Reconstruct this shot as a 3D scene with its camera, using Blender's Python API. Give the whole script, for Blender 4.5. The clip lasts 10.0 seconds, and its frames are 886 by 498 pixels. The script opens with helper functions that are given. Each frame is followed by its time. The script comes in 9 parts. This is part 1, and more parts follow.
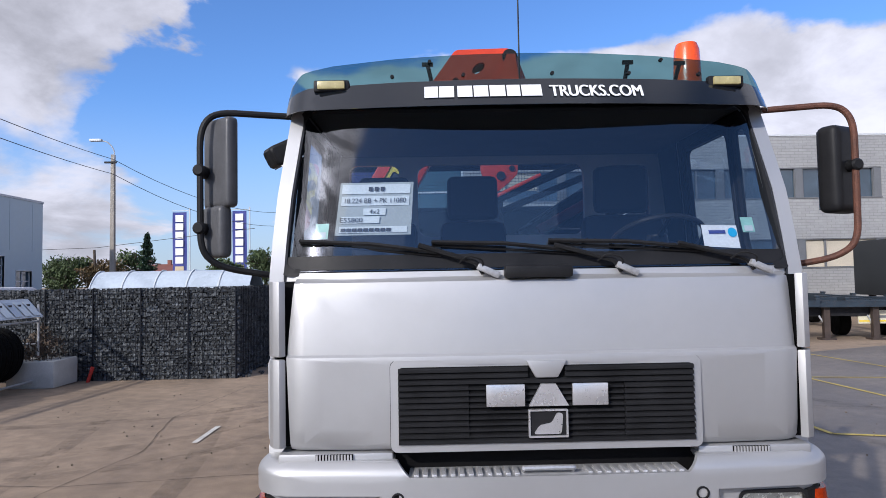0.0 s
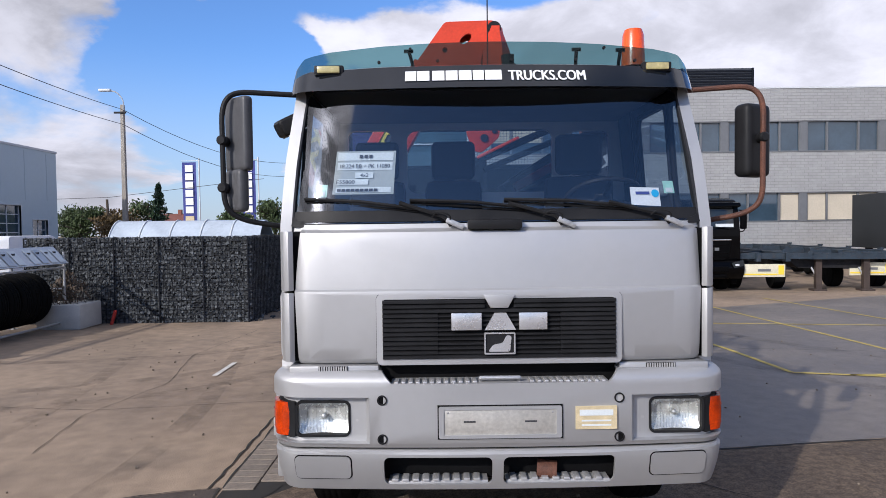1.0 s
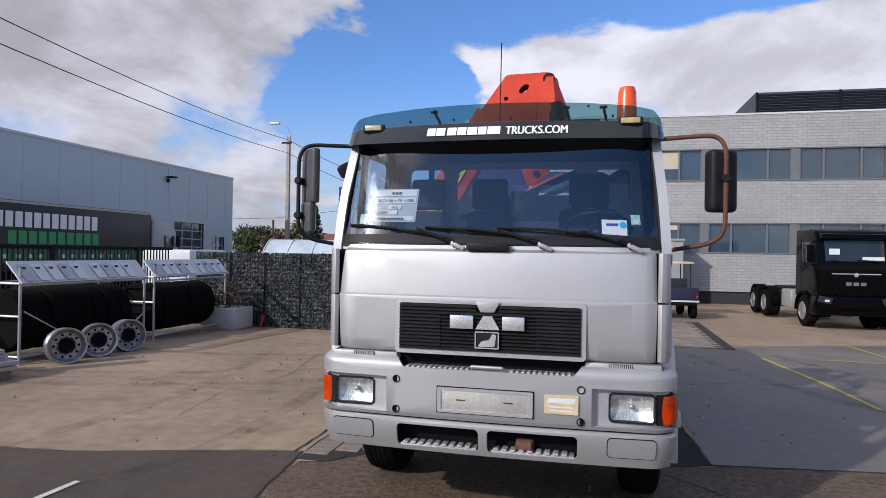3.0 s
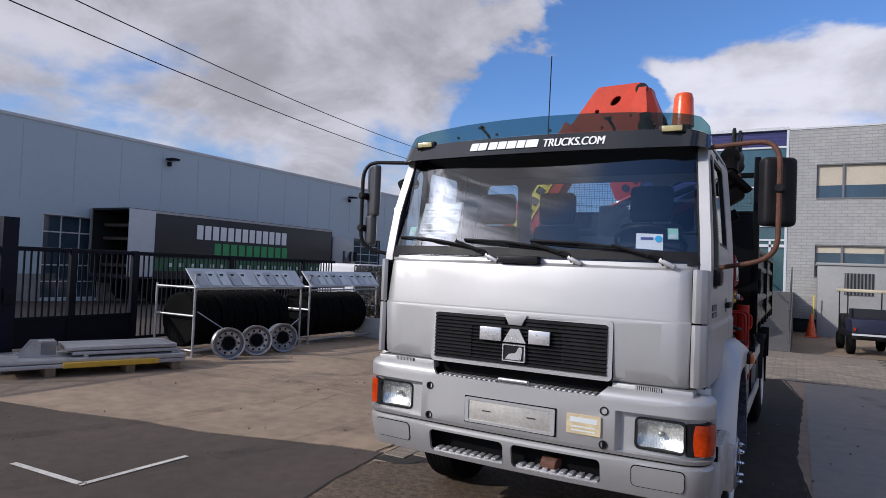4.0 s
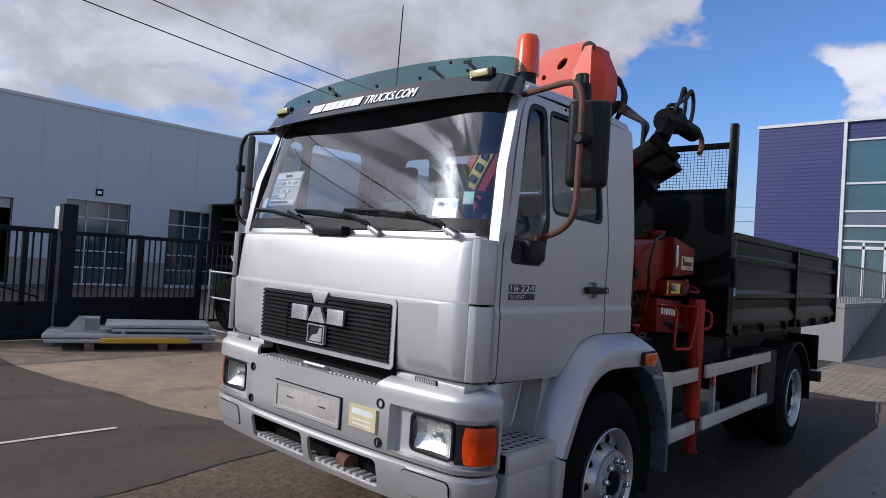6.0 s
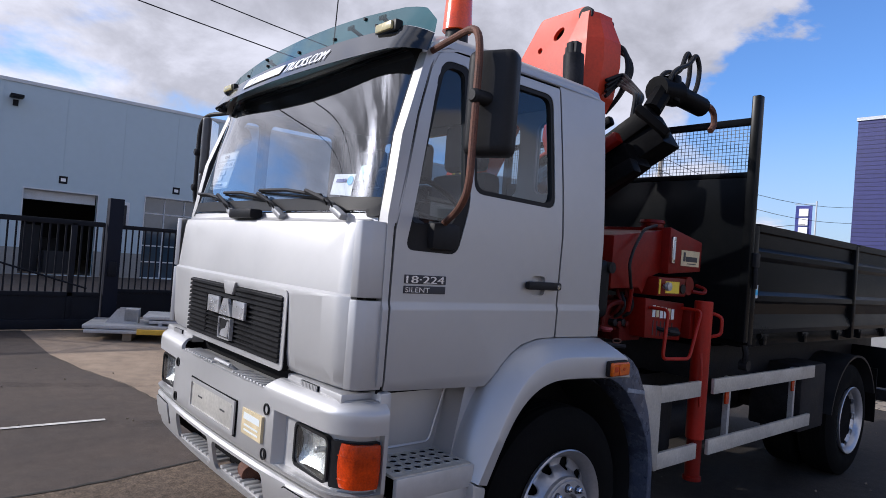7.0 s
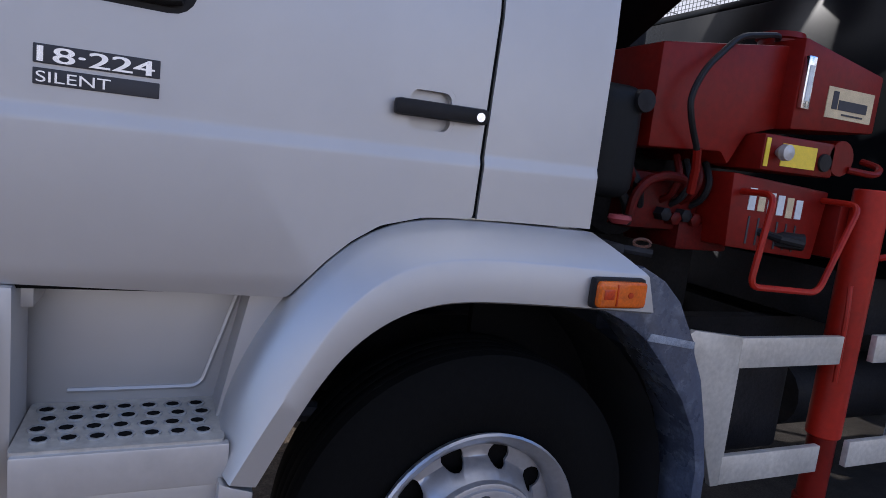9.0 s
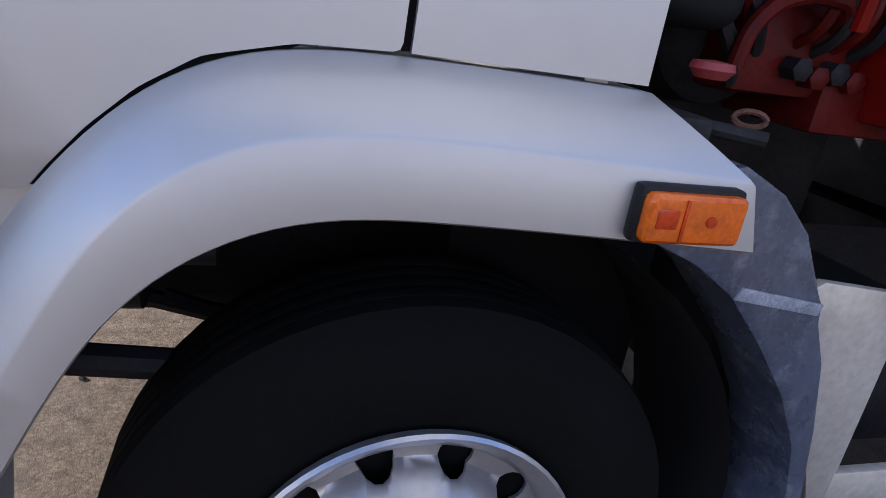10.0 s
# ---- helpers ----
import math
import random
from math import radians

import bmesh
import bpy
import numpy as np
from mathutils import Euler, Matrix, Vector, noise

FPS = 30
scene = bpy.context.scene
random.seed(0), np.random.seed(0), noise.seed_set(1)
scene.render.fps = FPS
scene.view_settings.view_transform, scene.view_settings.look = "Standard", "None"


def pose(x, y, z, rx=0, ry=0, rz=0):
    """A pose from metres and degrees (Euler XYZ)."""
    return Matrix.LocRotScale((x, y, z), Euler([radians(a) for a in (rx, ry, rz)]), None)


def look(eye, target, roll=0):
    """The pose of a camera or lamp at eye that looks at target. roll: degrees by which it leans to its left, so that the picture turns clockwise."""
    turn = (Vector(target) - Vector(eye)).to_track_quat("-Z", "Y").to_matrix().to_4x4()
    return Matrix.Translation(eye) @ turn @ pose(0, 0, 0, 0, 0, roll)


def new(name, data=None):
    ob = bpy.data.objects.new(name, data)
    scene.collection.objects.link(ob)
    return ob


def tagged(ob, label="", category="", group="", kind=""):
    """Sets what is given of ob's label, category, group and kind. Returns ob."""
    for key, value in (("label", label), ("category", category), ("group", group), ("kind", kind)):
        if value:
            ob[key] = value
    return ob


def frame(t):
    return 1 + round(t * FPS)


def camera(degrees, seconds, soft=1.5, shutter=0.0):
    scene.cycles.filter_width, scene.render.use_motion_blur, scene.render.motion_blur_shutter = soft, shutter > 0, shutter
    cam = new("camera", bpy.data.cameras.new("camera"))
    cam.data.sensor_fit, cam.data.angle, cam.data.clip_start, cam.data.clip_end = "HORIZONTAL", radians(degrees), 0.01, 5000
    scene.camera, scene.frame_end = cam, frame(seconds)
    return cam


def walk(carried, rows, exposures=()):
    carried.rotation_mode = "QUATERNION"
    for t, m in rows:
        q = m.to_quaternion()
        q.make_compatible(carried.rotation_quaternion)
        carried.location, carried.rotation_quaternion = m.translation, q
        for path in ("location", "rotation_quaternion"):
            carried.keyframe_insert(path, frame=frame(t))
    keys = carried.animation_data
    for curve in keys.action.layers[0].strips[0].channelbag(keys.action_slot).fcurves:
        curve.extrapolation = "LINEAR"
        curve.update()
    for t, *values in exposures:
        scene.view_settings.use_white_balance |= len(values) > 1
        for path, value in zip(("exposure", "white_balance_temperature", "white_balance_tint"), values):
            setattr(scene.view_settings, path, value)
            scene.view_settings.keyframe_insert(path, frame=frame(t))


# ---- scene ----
cam = camera(70.0, 10.0, soft=0.85)
PATH = [
    (0, (-0.452, -2.576, 1.928), (-0.418, -0.579, 2.020), -1.0),
    (0.5, (-0.406, -2.913, 1.933), (-0.389, -0.913, 1.919), -0.8),
    (1, (-0.292, -3.235, 1.928), (-0.287, -1.236, 1.865), -0.7),
    (1.5, (-0.219, -3.558, 1.905), (-0.218, -1.558, 1.857), -0.6),
    (2, (-0.035, -3.871, 1.910), (-0.039, -1.871, 1.874), -0.4),
    (2.5, (0.277, -4.092, 1.905), (0.095, -2.100, 1.898), -0.1),
    (2.7, (0.404, -4.127, 1.909), (0.100, -2.151, 1.910), 0.4),
    (3.8, (1.428, -3.906, 1.883), (0.588, -2.092, 1.939), 1.9),
    (4, (1.594, -3.851, 1.878), (0.614, -2.109, 1.936), 2.4),
    (4.5, (1.980, -3.538, 1.860), (0.762, -1.952, 1.918), 3.3),
    (5, (2.405, -3.202, 1.851), (1.157, -1.641, 1.925), 3.5),
    (5.5, (2.706, -2.794, 1.820), (1.424, -1.260, 1.877), 3.5),
    (6, (2.989, -2.288, 1.808), (1.649, -0.804, 1.848), 3.7),
    (6.2, (3.091, -2.109, 1.813), (1.719, -0.654, 1.844), 3.7),
    (7.3, (3.244, -1.036, 1.800), (1.668, 0.195, 1.819), 4.9),
    (7.5, (3.232, -0.846, 1.806), (1.624, 0.344, 1.815), 5.2),
    (8, (3.077, -0.350, 1.726), (1.392, 0.727, 1.687), 5.6),
    (8.5, (2.884, 0.087, 1.673), (1.142, 1.060, 1.543), 5.8),
    (9, (2.635, 0.511, 1.586), (0.821, 1.303, 1.301), 6.4),
    (9.5, (2.330, 0.821, 1.522), (0.493, 1.456, 1.051), 6.7),
    (10, (2.006, 1.060, 1.503), (0.223, 1.614, 0.787), 8.4),
]
EXPO = [(0, 0.12, 6060), (1, 0.12, 6180), (2.5, 0.1, 6280), (3.8, -0.2, 6220), (6, -0.1, 6180), (7.5, 0.38, 6040), (8, 0.58, 5990), (9, 0.85, 6010), (9.5, 1.07, 6140), (10, 1.27, 6310)]
walk(cam, [(t, look(eye, target, roll)) for t, eye, target, roll in PATH], [(t, stops, kelvin, 12) for t, stops, kelvin in EXPO])

# ---- light ----
SUN_DIR = Vector((-0.63, -0.78, 0.53)).normalized()


def node(nt, kind, **inputs):
    n = nt.nodes.new(kind)
    for k, v in inputs.items():
        n.inputs[k.replace("_", " ")].default_value = v
    return n


def build_sky():
    world = bpy.data.worlds.new("sky")
    scene.world = world
    world.use_nodes = True
    nt = world.node_tree
    L = nt.links.new
    bg = nt.nodes["Background"]

    def calc(op, a, b=0.0):
        n = nt.nodes.new("ShaderNodeMath")
        n.operation = op
        for k, v in enumerate((a, b)):
            if isinstance(v, (int, float)):
                n.inputs[k].default_value = v
            else:
                L(v, n.inputs[k])
        return n.outputs[0]

    def ramp(v, a, b, lo=0.0, hi=1.0):
        n = nt.nodes.new("ShaderNodeMapRange")
        n.interpolation_type = "SMOOTHSTEP"
        for k, x in (("From Min", a), ("From Max", b), ("To Min", lo), ("To Max", hi)):
            n.inputs[k].default_value = x
        L(v, n.inputs["Value"])
        return n.outputs[0]

    def along(d):
        n = nt.nodes.new("ShaderNodeVectorMath")
        n.operation = "DOT_PRODUCT"
        n.inputs[1].default_value = d
        L(tc.outputs["Generated"], n.inputs[0])
        return n.outputs["Value"]

    sky = nt.nodes.new("ShaderNodeTexSky")
    sky.sky_type, sky.sun_disc = "NISHITA", False
    sky.sun_elevation, sky.sun_rotation = radians(28), math.atan2(SUN_DIR.x, SUN_DIR.y)
    sky.air_density, sky.dust_density, sky.ozone_density = 1.0, 0.4, 2.5
    tc = nt.nodes.new("ShaderNodeTexCoord")
    z = along((0, 0, 1))
    low = calc("MAXIMUM", calc("ADD", z, 0.42), 0.06)
    flat = nt.nodes.new("ShaderNodeVectorMath")
    flat.operation = "DIVIDE"
    comb = nt.nodes.new("ShaderNodeCombineXYZ")
    for k in range(3):
        L(low, comb.inputs[k])
    L(tc.outputs["Generated"], flat.inputs[0])
    L(comb.outputs[0], flat.inputs[1])
    mp = nt.nodes.new("ShaderNodeMapping")
    mp.inputs["Location"].default_value = (3.7, 1.2, 0.0)
    L(flat.outputs[0], mp.inputs[0])
    big = node(nt, "ShaderNodeTexNoise", Scale=2.1, Detail=10.0, Roughness=0.55, Distortion=0.2)
    L(mp.outputs[0], big.inputs["Vector"])
    wob = calc("MULTIPLY", calc("SUBTRACT", big.outputs["Fac"], 0.5), 0.5)
    sway = calc("MULTIPLY", calc("SUBTRACT", big.outputs["Fac"], 0.5), 0.35)
    # a closed cloud deck in the west and south, a low bank in the north and broken cloud in the east
    west = ramp(calc("ADD", along((-0.906, -0.423, 0.10)), wob), -0.06, 0.05)
    bank = calc("MULTIPLY", ramp(calc("ADD", along((0.974, 0.225, 0.0)), sway), -0.03, 0.05), ramp(calc("ADD", z, sway), 0.29, 0.36, 1.0, 0.0))
    east = ramp(along((1, 0, 0)), 0.45, 0.8)
    thin = ramp(z, 0.10, 0.24, 0.20, 0.34)
    bias = calc("ADD", calc("MULTIPLY", west, thin), calc("MULTIPLY", bank, 0.42))
    # blue gaps in the high south and overhead
    bias = calc("SUBTRACT", bias, ramp(along((0.12, -0.88, 0.46)), 0.86, 0.98, 0.0, 0.42))
    bias = calc("ADD", bias, ramp(along((0.36, 0.22, 0.9)), 0.78, 0.95, 0.0, 0.30))
    bias = calc("ADD", bias, calc("MULTIPLY", east, 0.08))
    cover = calc("ADD", calc("ADD", big.outputs["Fac"], bias), -0.20)
    mask = ramp(cover, 0.44, 0.60)
    shade = node(nt, "ShaderNodeTexNoise", Scale=3.4, Detail=8.0, Roughness=0.6, Distortion=0.3)
    L(mp.outputs[0], shade.inputs["Vector"])
    tone = calc("ADD", ramp(shade.outputs["Fac"], 0.32, 0.66, 5.4, 9.0), calc("MULTIPLY", bank, 1.6))
    # the thick western deck is greyer; the cloud round the sun glows
    grey = calc("SUBTRACT", 1.0, calc("MULTIPLY", west, ramp(z, 0.12, 0.3, 0.0, 0.12)))
    near = calc("MAXIMUM", along(tuple(SUN_DIR)), 0.0)
    glow = calc("ADD", calc("MULTIPLY", calc("POWER", near, 11.0), 2.4), calc("MULTIPLY", calc("POWER", near, 170.0), 14.0))
    lay = nt.nodes.new("ShaderNodeMapping")
    lay.inputs["Scale"].default_value = (0.8, 0.8, 10.0)
    L(tc.outputs["Generated"], lay.inputs[0])
    streak = node(nt, "ShaderNodeTexNoise", Scale=2.4, Detail=9.0, Roughness=0.62, Distortion=0.5)
    L(lay.outputs[0], streak.inputs["Vector"])
    glow = calc("ADD", calc("MULTIPLY", glow, ramp(streak.outputs["Fac"], 0.40, 0.60, 0.05, 1.4)), calc("ADD", 1.0, calc("MULTIPLY", calc("POWER", near, 2.0), 0.6)))
    val = calc("MULTIPLY", calc("MULTIPLY", tone, grey), glow)
    cloud = nt.nodes.new("ShaderNodeVectorMath")
    cloud.operation = "SCALE"
    cloud.inputs[0].default_value = (0.97, 0.96, 1.05)
    L(val, cloud.inputs["Scale"])
    deep = nt.nodes.new("ShaderNodeVectorMath")
    deep.operation = "MULTIPLY"
    L(sky.outputs[0], deep.inputs[0])
    # the low sky is a clear blue, the zenith darker and greyer
    hue = nt.nodes.new("ShaderNodeMix")
    hue.data_type = "RGBA"
    hue.inputs["A"].default_value = (1.15, 1.5, 2.0, 1)
    hue.inputs["B"].default_value = (1.05, 1.05, 1.1, 1)
    L(ramp(z, 0.6, 0.95), hue.inputs["Factor"])
    L(hue.outputs["Result"], deep.inputs[1])
    haze = nt.nodes.new("ShaderNodeMix")
    haze.data_type = "RGBA"
    haze.inputs["B"].default_value = (5.2, 5.9, 7.0, 1)
    L(ramp(z, 0.0, 0.28, 0.75, 0.0), haze.inputs["Factor"])
    L(deep.outputs[0], haze.inputs["A"])
    mix = nt.nodes.new("ShaderNodeMix")
    mix.data_type = "RGBA"
    L(mask, mix.inputs["Factor"])
    L(haze.outputs["Result"], mix.inputs["A"])
    L(cloud.outputs[0], mix.inputs["B"])
    L(mix.outputs["Result"], bg.inputs["Color"])
    bg.inputs["Strength"].default_value = 0.088


build_sky()
sun = new("sun", bpy.data.lights.new("sun", "SUN"))
sun.data.energy, sun.data.angle, sun.data.color = 3.35, radians(0.9), (1.0, 0.93, 0.84)
sun.matrix_world = look(SUN_DIR * 50, (0, 0, 0))


# ---- materials ----
def mat(name, col, rough=0.6, metal=0.0, vary=0.12, scale=3.0, bump=0.0, bscale=80.0, coat=0.0, fine=0.06, dirt=0.0, dirtcol=(0.05, 0.045, 0.04), spread=0.0, spec=0.5, speck=0.0, sscale=110.0):
    """A surface with variation at two scales, fine relief and, if wanted, patches of dirt."""
    m = bpy.data.materials.new(name)
    m.use_nodes = True
    nt = m.node_tree
    L = nt.links.new
    b = nt.nodes["Principled BSDF"]
    tc = nt.nodes.new("ShaderNodeTexCoord")
    n1 = node(nt, "ShaderNodeTexNoise", Scale=scale, Detail=5.0, Roughness=0.6)
    n2 = node(nt, "ShaderNodeTexNoise", Scale=scale * 14, Detail=3.0)
    L(tc.outputs["Object"], n1.inputs["Vector"])
    L(tc.outputs["Object"], n2.inputs["Vector"])
    a = nt.nodes.new("ShaderNodeMapRange")
    a.inputs["From Min"].default_value, a.inputs["From Max"].default_value = 0.3, 0.7
    a.inputs["To Min"].default_value, a.inputs["To Max"].default_value = 1 - vary, 1 + vary
    L(n1.outputs["Fac"], a.inputs["Value"])
    c = nt.nodes.new("ShaderNodeMapRange")
    c.inputs["From Min"].default_value, c.inputs["From Max"].default_value = 0.3, 0.7
    c.inputs["To Min"].default_value, c.inputs["To Max"].default_value = 1 - fine, 1 + fine
    L(n2.outputs["Fac"], c.inputs["Value"])
    k = nt.nodes.new("ShaderNodeMath")
    k.operation = "MULTIPLY"
    L(a.outputs[0], k.inputs[0])
    L(c.outputs[0], k.inputs[1])
    last = k
    if spread:
        oi = nt.nodes.new("ShaderNodeObjectInfo")
        r = nt.nodes.new("ShaderNodeMapRange")
        r.inputs["To Min"].default_value, r.inputs["To Max"].default_value = 1 - spread, 1 + spread
        L(oi.outputs["Random"], r.inputs["Value"])
        last = nt.nodes.new("ShaderNodeMath")
        last.operation = "MULTIPLY"
        L(k.outputs[0], last.inputs[0])
        L(r.outputs[0], last.inputs[1])
    if speck:
        n5 = node(nt, "ShaderNodeTexNoise", Scale=sscale, Detail=2.0, Roughness=0.7)
        L(tc.outputs["Object"], n5.inputs["Vector"])
        q = nt.nodes.new("ShaderNodeMapRange")
        q.inputs["From Min"].default_value, q.inputs["From Max"].default_value = 0.3, 0.7
        q.inputs["To Min"].default_value, q.inputs["To Max"].default_value = 1 - speck, 1 + speck
        L(n5.outputs["Fac"], q.inputs["Value"])
        prev = last
        last = nt.nodes.new("ShaderNodeMath")
        last.operation = "MULTIPLY"
        L(prev.outputs[0], last.inputs[0])
        L(q.outputs[0], last.inputs[1])
    v = nt.nodes.new("ShaderNodeVectorMath")
    v.operation = "SCALE"
    v.inputs[0].default_value = col
    L(last.outputs[0], v.inputs["Scale"])
    out = v.outputs[0]
    if dirt:
        n3 = node(nt, "ShaderNodeTexNoise", Scale=scale * 2.3, Detail=8.0, Roughness=0.7)
        L(tc.outputs["Object"], n3.inputs["Vector"])
        d = nt.nodes.new("ShaderNodeMapRange")
        d.inputs["From Min"].default_value, d.inputs["From Max"].default_value = 0.52, 0.72
        d.inputs["To Max"].default_value = dirt
        L(n3.outputs["Fac"], d.inputs["Value"])
        mx = nt.nodes.new("ShaderNodeMix")
        mx.data_type = "RGBA"
        mx.inputs["B"].default_value = (*dirtcol, 1)
        L(d.outputs[0], mx.inputs["Factor"])
        L(out, mx.inputs["A"])
        out = mx.outputs["Result"]
    L(out, b.inputs["Base Color"])
    rr = nt.nodes.new("ShaderNodeMapRange")
    rr.inputs["From Min"].default_value, rr.inputs["From Max"].default_value = 0.3, 0.7
    rr.inputs["To Min"].default_value, rr.inputs["To Max"].default_value = max(0.02, rough * 0.85), min(1, rough * 1.15)
    L(n1.outputs["Fac"], rr.inputs["Value"])
    L(rr.outputs[0], b.inputs["Roughness"])
    b.inputs["Metallic"].default_value = metal
    b.inputs["Specular IOR Level"].default_value = spec
    b.inputs["Coat Weight"].default_value = coat
    b.inputs["Coat Roughness"].default_value = 0.08
    if bump:
        n4 = node(nt, "ShaderNodeTexNoise", Scale=bscale, Detail=6.0, Roughness=0.65)
        L(tc.outputs["Object"], n4.inputs["Vector"])
        bp = nt.nodes.new("ShaderNodeBump")
        bp.inputs["Strength"].default_value, bp.inputs["Distance"].default_value = bump, 0.01
        L(n4.outputs["Fac"], bp.inputs["Height"])
        L(bp.outputs[0], b.inputs["Normal"])
    return m


def glass(name, tint=(0.8, 0.9, 0.9), see=0.8, gloss=1.8, rough=0.01):
    """A thin pane: mirror gloss over a tinted, see-through sheet."""
    m = bpy.data.materials.new(name)
    m.use_nodes = True
    nt = m.node_tree
    nt.nodes.remove(nt.nodes["Principled BSDF"])
    out = nt.nodes["Material Output"]
    tr = nt.nodes.new("ShaderNodeBsdfTransparent")
    tr.inputs[0].default_value = (*(c * see for c in tint), 1)
    gl = nt.nodes.new("ShaderNodeBsdfGlossy")
    gl.inputs["Roughness"].default_value = rough
    lw = nt.nodes.new("ShaderNodeLayerWeight")
    lw.inputs["Blend"].default_value = 0.5
    fr = nt.nodes.new("ShaderNodeMath")
    fr.operation, fr.inputs[1].default_value = "POWER", 5.0
    nt.links.new(lw.outputs["Facing"], fr.inputs[0])
    base = nt.nodes.new("ShaderNodeMath")
    base.operation, base.inputs[1].default_value = "ADD", 0.045
    mx = nt.nodes.new("ShaderNodeMixShader")
    boost = nt.nodes.new("ShaderNodeMath")
    boost.operation, boost.use_clamp = "MULTIPLY", True
    boost.inputs[1].default_value = gloss
    nt.links.new(fr.outputs[0], base.inputs[0])
    nt.links.new(base.outputs[0], boost.inputs[0])
    nt.links.new(boost.outputs[0], mx.inputs[0])
    nt.links.new(tr.outputs[0], mx.inputs[1])
    nt.links.new(gl.outputs[0], mx.inputs[2])
    nt.links.new(mx.outputs[0], out.inputs[0])
    return m


SILVER = mat("silver_paint", (0.445, 0.442, 0.44), 0.52, 0.62, 0.015, 1.2, 0.0, 500, 0.16, 0.012)
SILVER2 = mat("silver_plastic", (0.48, 0.475, 0.47), 0.45, 0.45, 0.05, 2.0, 0.03, 300, 0.2, 0.04, 0.12, (0.25, 0.23, 0.21))
BLACKP = mat("black_plastic", (0.016, 0.016, 0.017), 0.45, 0, 0.25, 6, 0.08, 200, spec=0.14)
RUBBER = mat("tyre_rubber", (0.0045, 0.0045, 0.0045), 0.85, 0, 0.3, 5, 0.12, 120, 0, 0.15, spec=0.08)
# near-black for dark steel, and for the shade painted into gaps and holes
VOID = mat("dark_steel_and_gap_black", (0.006, 0.006, 0.0065), 0.8, 0, 0.3, 5, 0.1, 60, spec=0.08)
CHASSIS = mat("greasy_chassis_paint", (0.02, 0.02, 0.022), 0.55, 0.2, 0.4, 5, 0.15, 50, 0, 0.2, 0.4, (0.04, 0.03, 0.022), spec=0.12)
GALV = mat("galvanised_steel", (0.42, 0.42, 0.42), 0.42, 0.5, 0.15, 5, 0.05, 90, 0, 0.12)
ALU = mat("brushed_aluminium", (0.52, 0.50, 0.455), 0.42, 0.45, 0.16, 4, 0.05, 120, 0, 0.1, 0.3, (0.22, 0.20, 0.17))
RIM = mat("silver_rim_paint", (0.40, 0.40, 0.415), 0.34, 0.70, 0.06, 4, 0.02, 200, 0.2)
RED = mat("crane_red_paint", (0.15, 0.005, 0.0025), 0.42, 0, 0.2, 3, 0.06, 60, 0.0, 0.12, 0.45, (0.05, 0.007, 0.004), spec=0.2)
GREASY = mat("greasy_dark_red_paint", (0.075, 0.004, 0.003), 0.5, 0, 0.35, 6, 0.1, 60, 0, 0.2, 0.7, (0.018, 0.008, 0.006), spec=0.15)
ORED = mat("crane_orange_red_paint", (0.58, 0.05, 0.017), 0.42, 0, 0.14, 3, 0.04, 60, 0.05, 0.08, 0.2, (0.12, 0.025, 0.015), spec=0.3)
LEGRED = mat("stabiliser_red_paint", (0.30, 0.012, 0.005), 0.42, 0, 0.2, 4, 0.05, 60, 0.0, 0.1, 0.3, (0.08, 0.012, 0.008), spec=0.25)
GREYBED = mat("tipper_dark_grey_paint", (0.0045, 0.0052, 0.006), 0.24, 0.0, 0.08, 3, 0.0, 12, 0.0, 0.1, 0.25, (0.014, 0.013, 0.012), spec=0.05)
BOOMBLK = mat("greasy_black_boom", (0.0045, 0.0045, 0.005), 0.45, 0, 0.4, 6, 0.1, 40, 0, 0.2, 0.3, (0.012, 0.008, 0.006), spec=0.04)
RUST = mat("rusty_tube", (0.11, 0.045, 0.028), 0.7, 0.2, 0.4, 14, 0.3, 150, 0, 0.3)
ORANGE = mat("orange_lens", (0.40, 0.032, 0.001), 0.12, 0, 0.4, 9, 0.1, 120, 0.15, 0.2, spec=0.35)
BEACON = mat("beacon_plastic", (0.80, 0.085, 0.004), 0.22, 0, 0.2, 9, 0.1, 200, 0.5, 0.1)
MIRRORB = mat("grey_mirror_housing", (0.075, 0.075, 0.078), 0.36, 0, 0.2, 5, 0.05, 200, spec=0.35)
AMBER = mat("amber_lens", (0.56, 0.10, 0.002), 0.14, 0, 0.3, 11, 0.05, 300, 0.2, 0.15, 0.6, (0.20, 0.035, 0.002), spec=0.4)
YLENS = mat("yellowed_lens", (0.42, 0.36, 0.16), 0.25, 0, 0.15, 30, 0.05, 300, 0.5)
WHITE = mat("white_print", (0.78, 0.78, 0.78), 0.55, 0, 0.03, 6)
PAPER = mat("paper", (0.62, 0.66, 0.66), 0.7, 0, 0.05, 8, 0.03, 60)
INK = mat("ink", (0.03, 0.03, 0.035), 0.6, 0, 0.1)
CHROME = mat("chrome", (0.75, 0.75, 0.76), 0.14, 1.0, 0.05, 8)
STEELB = mat("silver_badge", (0.66, 0.66, 0.67), 0.28, 0.7, 0.05, 12)
CYAN = mat("cyan_sticker", (0.02, 0.42, 0.72), 0.5, 0, 0.05)
MINT = mat("mint_sticker", (0.35, 0.62, 0.52), 0.5, 0, 0.1, 40)
YELLOW = mat("yellow_label", (0.75, 0.55, 0.04), 0.5, 0, 0.1, 20)
CREAM = mat("faded_sticker", (0.56, 0.46, 0.28), 0.6, 0, 0.15, 25, 0, 60, 0, 0.15)
SEAT = mat("seat_fabric", (0.018, 0.02, 0.026), 0.9, 0, 0.2, 10, 0.2, 200)
